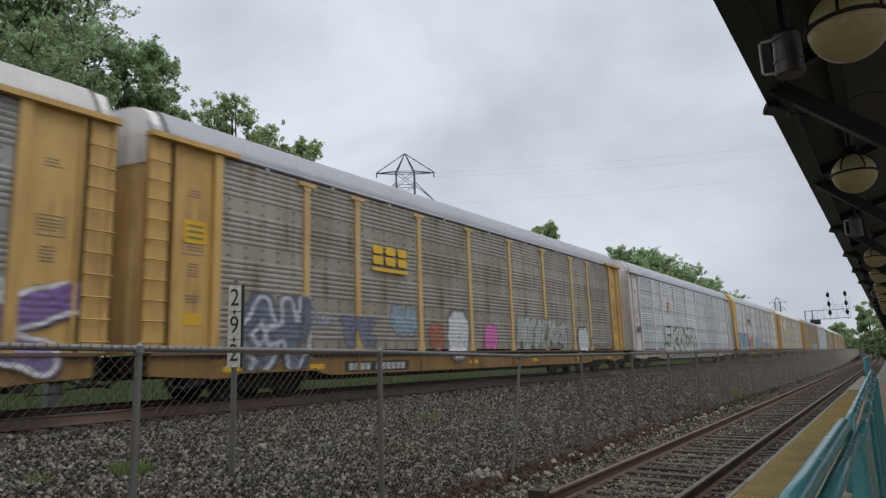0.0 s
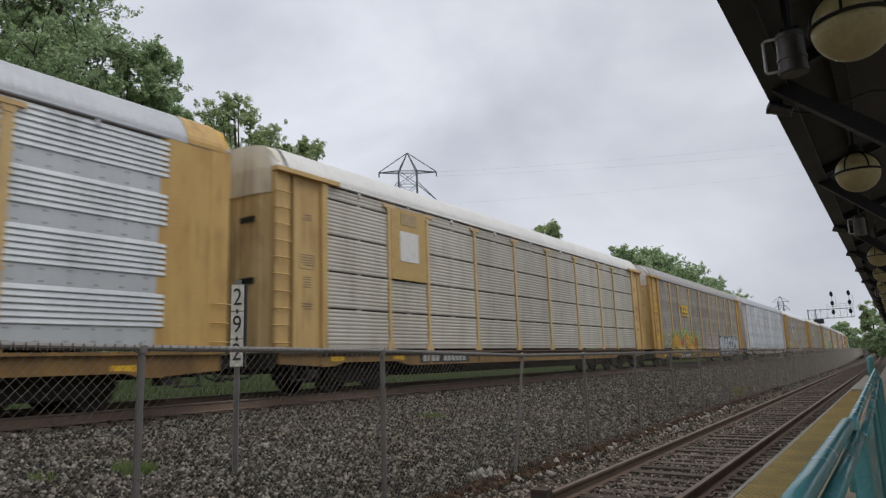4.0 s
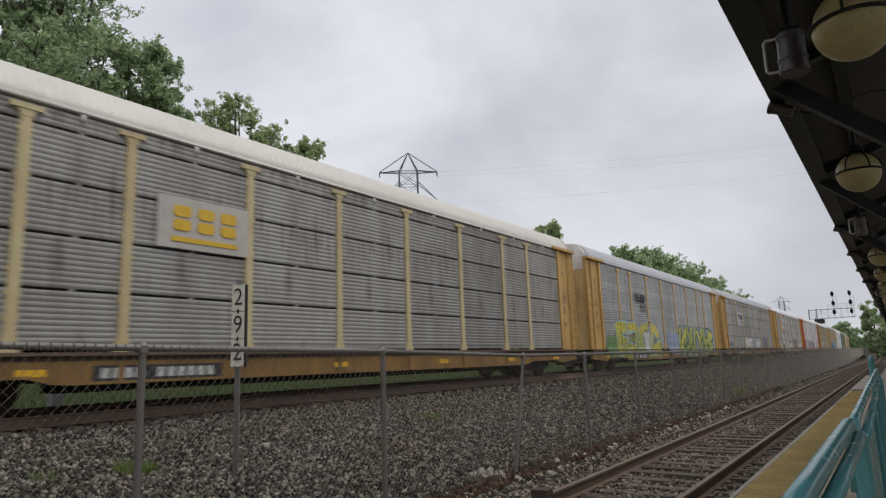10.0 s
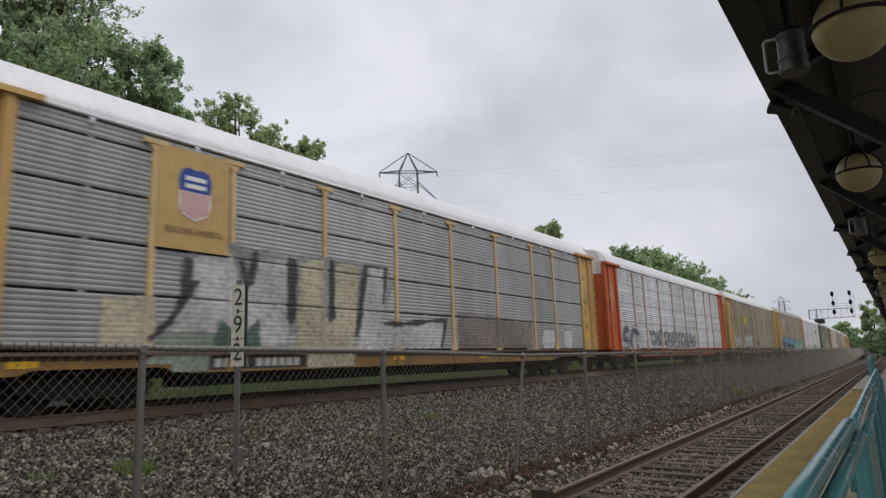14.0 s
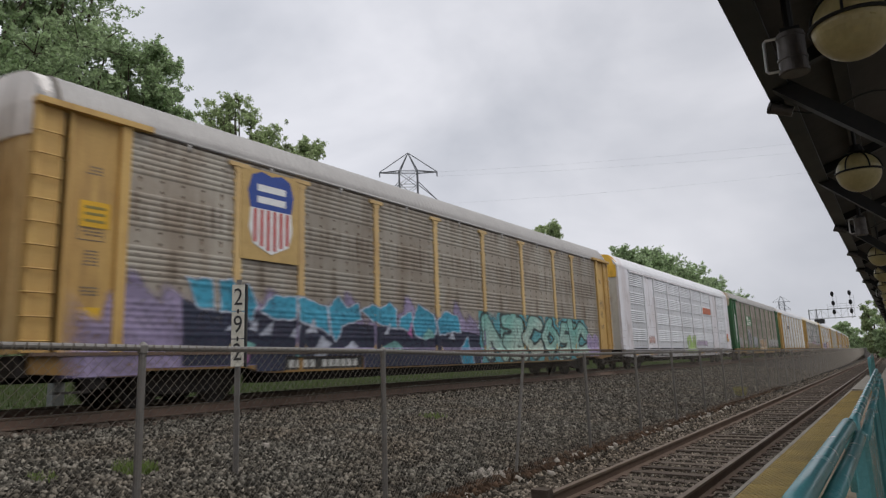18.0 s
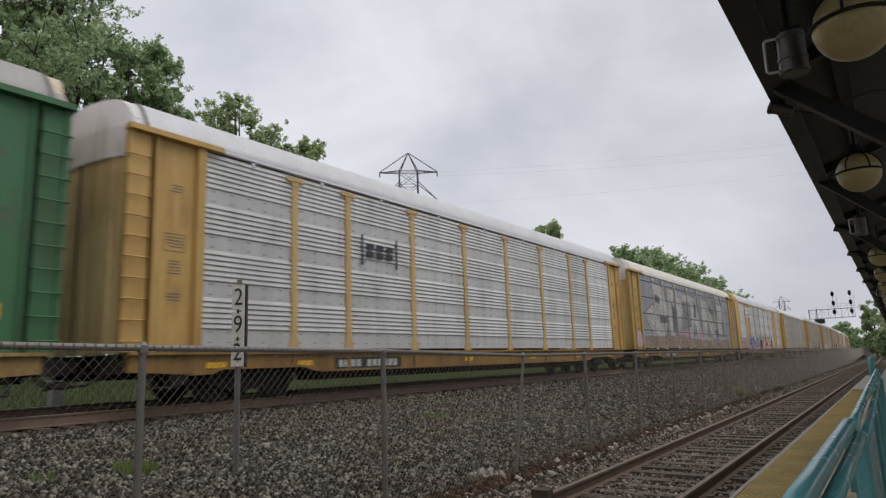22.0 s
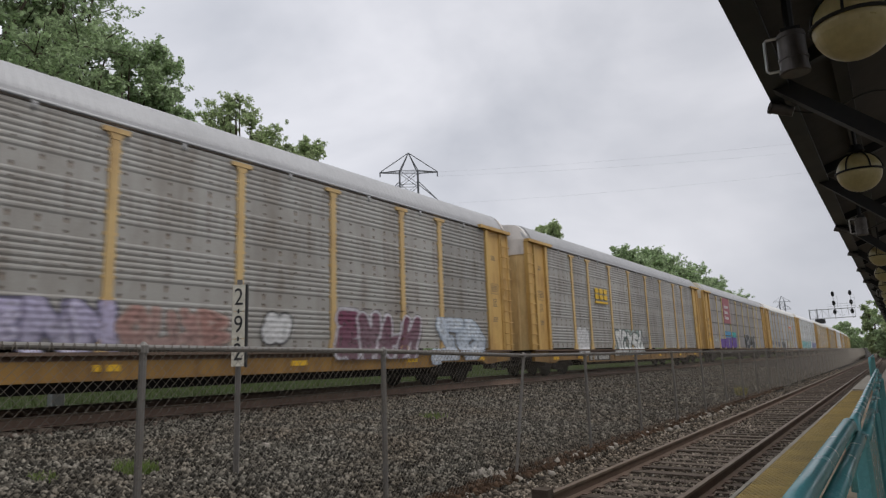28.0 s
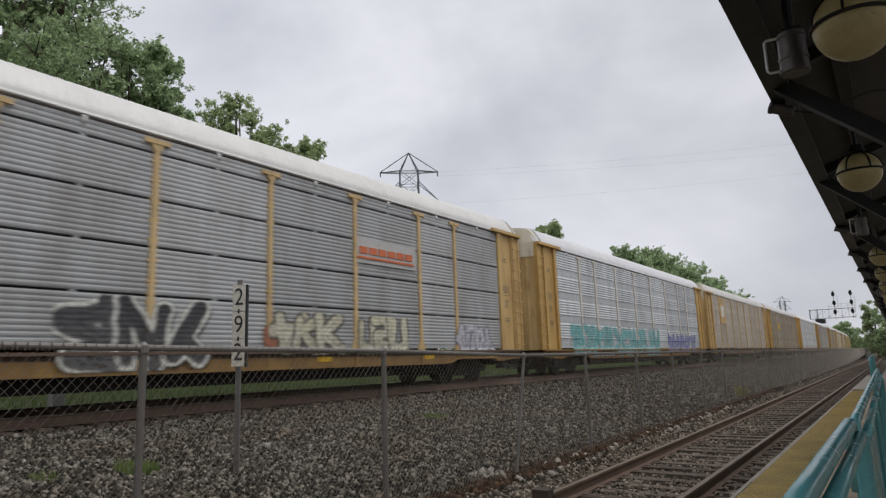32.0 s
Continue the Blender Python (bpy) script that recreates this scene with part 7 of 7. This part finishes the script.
tag(21, -4.4, .4, .74, 2.1, (.72, .72, .70), (.05, .07, .06), (.30, .38, .35), "bars", (.66, .68, .66))
tag(21, -.2, 1.2, 1.3, 1.9, (.3, .3, .3), (.3, .3, .3), None, "script")
car(22, YEL, ((.41, .39, .37), (.28, .24, .205)), "slit", (.55, .43, .19), (.56, .56, .57), CREAM, ("red_panel", -5.65, 4.2), ())
tag(22, -8.9, -6.6, 1.12, 1.85, (.16, .08, .36), (.16, .08, .34), None, "slabs")
tag(22, -6.7, -5.7, 1.12, 1.95, (.16, .08, .36), (.16, .08, .34), None, "slabs")
tag(22, -5.6, -4.5, 1.12, 1.95, (.16, .08, .36), (.16, .08, .34), None, "slabs")
tag(22, -4.5, -2.6, 1.12, 2.05, (.16, .08, .36), (.16, .08, .34), None, "slabs")
tag(22, -6.95, -4.45, 1.98, 2.48, (.1, .36, .62), (.12, .38, .62), None, "slabs")
tag(22, -4.4, -2.5, 2.0, 2.45, (.05, .5, .5), (.07, .5, .5), None, "slabs")
tag(22, -10.9, -9.6, 1.45, 2.05, (.56, .56, .56), (.55, .55, .55), None, "script")
tag(22, .95, 6.3, 1.0, 2.35, (.035, .04, .045), (.72, .72, .72), None, "text", "WD46")
car(23, TAN, ((.49, .5, .505), (.36, .35, .335)), "slit", TAN, (.78, .77, .74), WHITE, ("orange_words", 5.7, 3.7), ())
tag(23, -11.4, -9.8, 1.3, 2.2, (.2, .2, .22), (.24, .24, .26), None, "script")
tag(23, -8.9, -7.4, 1.3, 2.1, (.24, .24, .28), (.26, .26, .3), None, "script")
tag(23, -6.5, -5.2, 1.25, 1.8, (.1, .1, .12), (.16, .16, .18), None, "wild")
tag(23, -3.2, .1, .7, 2.15, (.03, .03, .035), (.7, .7, .64), None, "bars")
tag(23, 1.2, 1.9, 1.1, 1.7, RUSTY, RUSTY, None, "blob")
tag(23, 1.4, 3.9, .95, 2.0, (.66, .63, .46), (.16, .15, .12), None, "bars")
tag(23, 4.3, 6.6, .95, 2.0, (.66, .63, .46), (.16, .15, .12), None, "bars")
tag(23, 9.0, 11.5, 1.0, 1.9, (.58, .57, .62), (.36, .36, .42), None, "bars")
car(24, YEL, SILVER, "louvre", (.66, .66, .64), (.8, .8, .81), CREAM, None, ())
tag(24, -10.5, 2.5, .7, 2.2, (.2, .5, .5), (.36, .56, .56), None, "wild")
tag(24, 4, 11, .8, 2.0, (.24, .22, .44), (.36, .44, .56), None, "wild")
car(25, TAN, ((.52, .45, .36), (.36, .3, .23)), "band", TAN, (.72, .7, .66), CREAM, ("notice", -8.15, 4.4), ())
car(26, YEL, BROWN_GREY, "slit", YEL, (.66, .65, .63), WHITE, ("yellow_emblem", -5.8, 3.75), ())

FLUSH = (2, 14, 18)
# how low the side sill hangs
DEEP = {-1: .52, 0: .5, 1: .53, 2: .56, 4: .48, 5: .53, 6: .52, 7: .52, 8: .5, 9: .57, 13: .6, 14: .6, 15: .6, 16: .58, 17: .56, 18: .58, 20: .58, 21: .51}
SILLS = {15: YEL, 22: (.045, .038, .035)}
FAR_KINDS = (3, 19, 12, 7, 25, 16, 4, 24, 10, 26)
PAINTS = {}


def paint_of(kind, color, dirt, amount, rough=.6, metal=0.0, drip=1.0):
    key = (kind, color, dirt)
    if key not in PAINTS:
        PAINTS[key] = car_paint(kind, color, dirt, amount, rough, metal, drip)
    return PAINTS[key]


def rusty(c):
    return (c[0] * .55 + .03, c[1] * .45 + .012, c[2] * .4 + .006)


def autorack(k, spec, tags=True):
    frame_c, (sheet_c, sheet_d), style, post_c, roof_c, cap_c, emblem, solid_bays, paints = spec
    tone = 1.0 if frame_c[2] > .7 else {"louvre": .9, "band": .87, "slit": .79}[style]
    sheet_c, sheet_d = tuple(c * tone for c in sheet_c), tuple(c * tone for c in sheet_d)
    hue = "white" if frame_c[2] > .5 else "green" if frame_c[1] > frame_c[0] else "orange" if frame_c[1] < .15 else "yellow"
    skin = "ribbed silver" if sheet_c[0] > .4 else "ribbed brown-grey" if sheet_c[0] < .24 else "ribbed grey"
    if sheet_c[2] > sheet_c[0] + .02 and sheet_c[0] < .4:
        skin = "ribbed blue-grey"
    extra = ", graffiti along the bottom" if paints and tags else ", weathered and free of graffiti"
    root = thing("autorack_car", "%s autorack railway car, %s sides%s" % (hue, skin, extra), "railway car", "autorack train")
    narrow = post_c == TAN
    cap_c = tuple(min(.85, 1.18 * c) for c in cap_c)
    fp = paint_of("car_frame_paint", frame_c, rusty(frame_c), .55)
    sp = paint_of("side_sheet_metal", sheet_c, sheet_d, .8, .62, .12)
    # flat bands: dirt and the light that falls on flats, mixed into one tone
    gp = paint_of("flat_band_sheet", tuple((.74 if style == "louvre" and hue == "white" else .98 if style == "band" else .97) * c + (.2 if style == "band" or hue == "white" else .04) * d for c, d in zip(sheet_c, sheet_d)), sheet_d, .7, .55, .2)
    post_c = tuple(.75 * c + .25 * d for c, d in zip(post_c, (.68, .57, .38))) if hue == "yellow" else post_c
    pp = paint_of("car_post_paint", post_c, rusty(post_c), .45)
    dim = .86 if max(roof_c) > .64 else .76
    roof_c = tuple(c * dim for c in roof_c)
    rp = paint_of("car_roof_metal", roof_c, tuple(c * .82 for c in roof_c), .6, .5, .1, 0)
    dp = paint_of("end_door_paint", (.56, .55, .5), (.3, .25, .2), .6) if k in FLUSH else paint_of("end_door_paint", tuple(.35 * c + .65 * d for c, d in zip(frame_c, (.75, .585, .31))), rusty(frame_c), .6) if hue == "yellow" else fp
    cp = paint_of("end_cap_paint", cap_c, tuple(c * .6 for c in cap_c), .6)
    part("roof", kept_mesh(("roof", roof_c), roof_mesh, [rp, SIGN_AND_SHADE_BLACK, GRIME]), rp, root)
    for i, (a, b) in enumerate(zip(BAY_EDGES, BAY_EDGES[1:])):
        st, mt = ("flat", fp) if i in solid_bays else (style, sp)
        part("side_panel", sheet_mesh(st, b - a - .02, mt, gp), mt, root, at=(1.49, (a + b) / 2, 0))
    if solid_bays:
        trim = Build()
        trim.box(1.47, 1.556, -11.8, 11.8, 5.26, 5.345, 0, .008)
        part("eave_trim", trim, fp, root)
    thin = .13 if narrow else .19
    for y in POSTS:
        part("side_post", kept_mesh(("side_post", post_c, thin, bool(solid_bays)), lambda: post_mesh(thin, bool(solid_bays)), [pp]), pp, root, at=(1.49, y, 0))
    for s in (-1, 1):
        flush = k in FLUSH
        for piece in FLUSH_PIECES if flush else END_PIECES:
            part(piece, kept_mesh((piece, frame_c, s, flush), lambda: end_piece(piece, s, flush), [fp]), fp, root)
        if flush:
            part("roof_hood", kept_mesh(("roof_hood", frame_c, s), lambda: end_roof_mesh(s), [fp]), fp, root)
        ladder = part("ladder", kept_mesh(("ladder", frame_c, s), lambda: ladder_mesh(s), [fp]), fp, root)
        for i in range(3 if flush else 10):
            part("rung", kept_mesh(("rung", frame_c, s), lambda: rung_mesh(s), [fp]), fp, ladder, at=(0, 0, 1.25 + i * .4))
        for m in (-1, 1):
            door = part("end_door", kept_mesh(("end_door", dp.name, s, m), lambda: door_leaf(s, m), [dp]), dp, root)
        part("end_cap", kept_mesh(("end_cap", cap_c, s), lambda: end_cap_mesh(s), [cp]), cp, root, "pale sheet metal end cap")
        seam = Build()
        seam.box(-.03, .03, s * 13.6 - .03, s * 13.6 + .03, 1.05, 4.86)
        part("door_seam", seam, SIGN_AND_SHADE_BLACK, door)
        part("marking_outline", kept_mesh(("marking_outline", s), lambda: outline_mesh(s), [GRIME]), GRIME, root)
        if tags:
            tagged(part("stencil_lettering", kept_mesh(("stencil_lettering", s), lambda: stencil_mesh(s), [GRIME]), GRIME, root), kind="stuff")
        part("end_gear", kept_mesh(("end_gear", s), lambda: end_gear_mesh(s), [DARKSTEEL]), DARKSTEEL, root)
        if style == "slit":
            # black boxes painted in place of the shaded openings
            hole = Build()
            hole.box(1.45, 1.463, s * 12.5 - .09, s * 12.5 + .09, 4.95, 5.17)
            part("peep_hole", hole, SIGN_AND_SHADE_BLACK, root)
            part("door_slot", kept_mesh(("door_slot", s), lambda: slot_mesh(s), [SIGN_AND_SHADE_BLACK]), SIGN_AND_SHADE_BLACK, door)
        part("coupler", kept_mesh(("coupler", s), lambda: coupler_mesh(s), [DARKSTEEL]), DARKSTEEL, root)
        truck = part("truck", FRAME_ME, DARKSTEEL, root, "dark cast-steel bogie", at=(0, s * 10.1, 0))
        for w in (-.88, .88):
            ws = part("wheelset", WHEEL_ME, DARKSTEEL, truck)
            ws.matrix_parent_inverse = pose(0, w, WHEEL_R)
            WHEELS.append(ws)
    sill_c = SILLS.get(k, frame_c)
    lp = paint_of("sill_paint", tuple(c * f for c, f in zip(sill_c, (.5, .435, .33) if hue == "yellow" else (.7, .7, .7))), tuple(.36 * c + d for c, d in zip(rusty(sill_c), (.02, .014, .009))) if hue != "white" else (.34, .28, .24), .95)
    shade_band = style != "louvre" and hue == "yellow"
    deep = DEEP.get(k, .66)
    part("side_sill", kept_mesh(("side_sill", sill_c, shade_band, deep), lambda: sill_mesh(shade_band, deep), [lp, RUST_AND_SHADE]), lp, root)
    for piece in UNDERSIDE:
        part(piece, kept_mesh((piece,), lambda: underside_mesh(piece), [CAR_SHADE_BLACK]), CAR_SHADE_BLACK, root)
    if emblem:
        logo(root, emblem[0], emblem[1] - SHIFT, emblem[2])
    # marking bars on the sill and a notice on the end plate
    plate(root, "marking_ground", -7.9, -5.2, deep + .03, deep + .31, 1.507, (.03, .03, .03), "black sill patch with white marking bars")
    if k in (0, 4, 13):
        sign = plate(root, "warning_plate", -12.66, -12.12, 3.3, 3.78, 1.48, (.70, .40, .02), "yellow warning plate with dark bars")
        for z in (3.42, 3.55, 3.67):
            plate(sign, "lettering_bar", -12.58, -12.2, z - .03, z + .02, 1.485, (.25, .2, .05))
    if tags:
        for i in range(10):
            a = -7.75 + .22 * i + (.2 if i > 3 else 0)
            plate(root, "marking_bar", a, a + .16, deep + .08, deep + .26, 1.513, (.52, .52, .5))
    else:
        plate(root, "marking_bar", -7.7, -5.4, deep + .07, deep + .25, 1.513, (.6, .6, .6))
    for y in (-11.4, -8.9, -1.6, 3.0, 7.4, 11.2):
        plate(root, "reflector", y - .24, y + .24, deep + .14, deep + .26, 1.513, (.74, .44, .02), "yellow reflector strip")
    if k in (0, 2, 4, 9, 13, 18, 20, 22, 23):
        plate(root, "notice_plate", -12.62, -12.2, 1.6, 1.85, 1.51 if k in FLUSH else 1.478, (.70, .42, .025), "bright yellow notice plate")
    if k in (-1, 0, 4, 9, 10, 14, 15, 22):
        plate(root, "notice_plate", 12.2, 12.62, 1.6, 1.85, 1.51 if k in FLUSH else 1.478, (.70, .42, .025), "bright yellow notice plate")
    if tags:
        for i, (y0, y1, z0, z1, fill, edge, back, kind, text) in enumerate(paints):
            tag_paint(root, style, y0 - SHIFT, y1 - SHIFT, z0, z1, fill, edge, back, seed=100 * abs(k) + i + 3, kind=kind, text=text,
                      second=tuple(min(.8, c * .6 + .1) for c in fill) if kind in ("wild", "bars") else None,
                      label="spray-painted graffiti reading %s" % text if kind == "text" else "spray-painted abstract graffiti", layer=i, deep=deep)
    return root


# slack in the couplings: how far a car stands from its even place
SLACK = {1: -.08, 2: -.1, 3: -.1, 4: -.1, 5: -.06, 6: .24, 7: .26, 8: .22, 9: .22, 10: .2, 11: .15, 12: .12, 13: .12, 15: .02, 17: -.1, 18: -.1, 20: .13, 21: .13, 22: .18}
WHEELS, TRAIN = [], {}
for k in range(-1, 37):
    spec = CARS.get(k) or CARS[FAR_KINDS[k % len(FAR_KINDS)]]
    TRAIN[k] = autorack(k, spec, tags=k in CARS)


# ---- motion ----
def travelled(t):
    """Metres that the train has run since the start; it speeds up a little."""
    return 20.601 * t + 0.0101 * t * t


def car_pose(k, t):
    y = 20.31 + SHIFT + PITCH * k - travelled(t) + (.45 if k < 0 else SLACK.get(k, 0))
    y += .03 * max(0.0, 8 - max(y, -14))
    return pose(TRAIN_X + bend(y), y, TRAIN_Z, 0, 0, heading(y))


def motions():
    times = [-0.4] + [float(i) for i in range(33)] + [32.4]
    for k, car in TRAIN.items():
        walk(car, [(t, car_pose(k, t)) for t in times])
    # every wheelset rolls in the same way
    spin = [(i / FPS, pose(0, 0, 0, math.degrees(travelled(i / FPS) / WHEEL_R) % 360)) for i in range(-1, 32 * FPS + 2)]
    walk(WHEELS[0], spin)
    rolling = WHEELS[0].animation_data
    for w in WHEELS[1:]:
        w.rotation_mode = "QUATERNION"
        keys = w.animation_data_create()
        keys.action = rolling.action
        keys.action_slot = rolling.action_slot


motions()
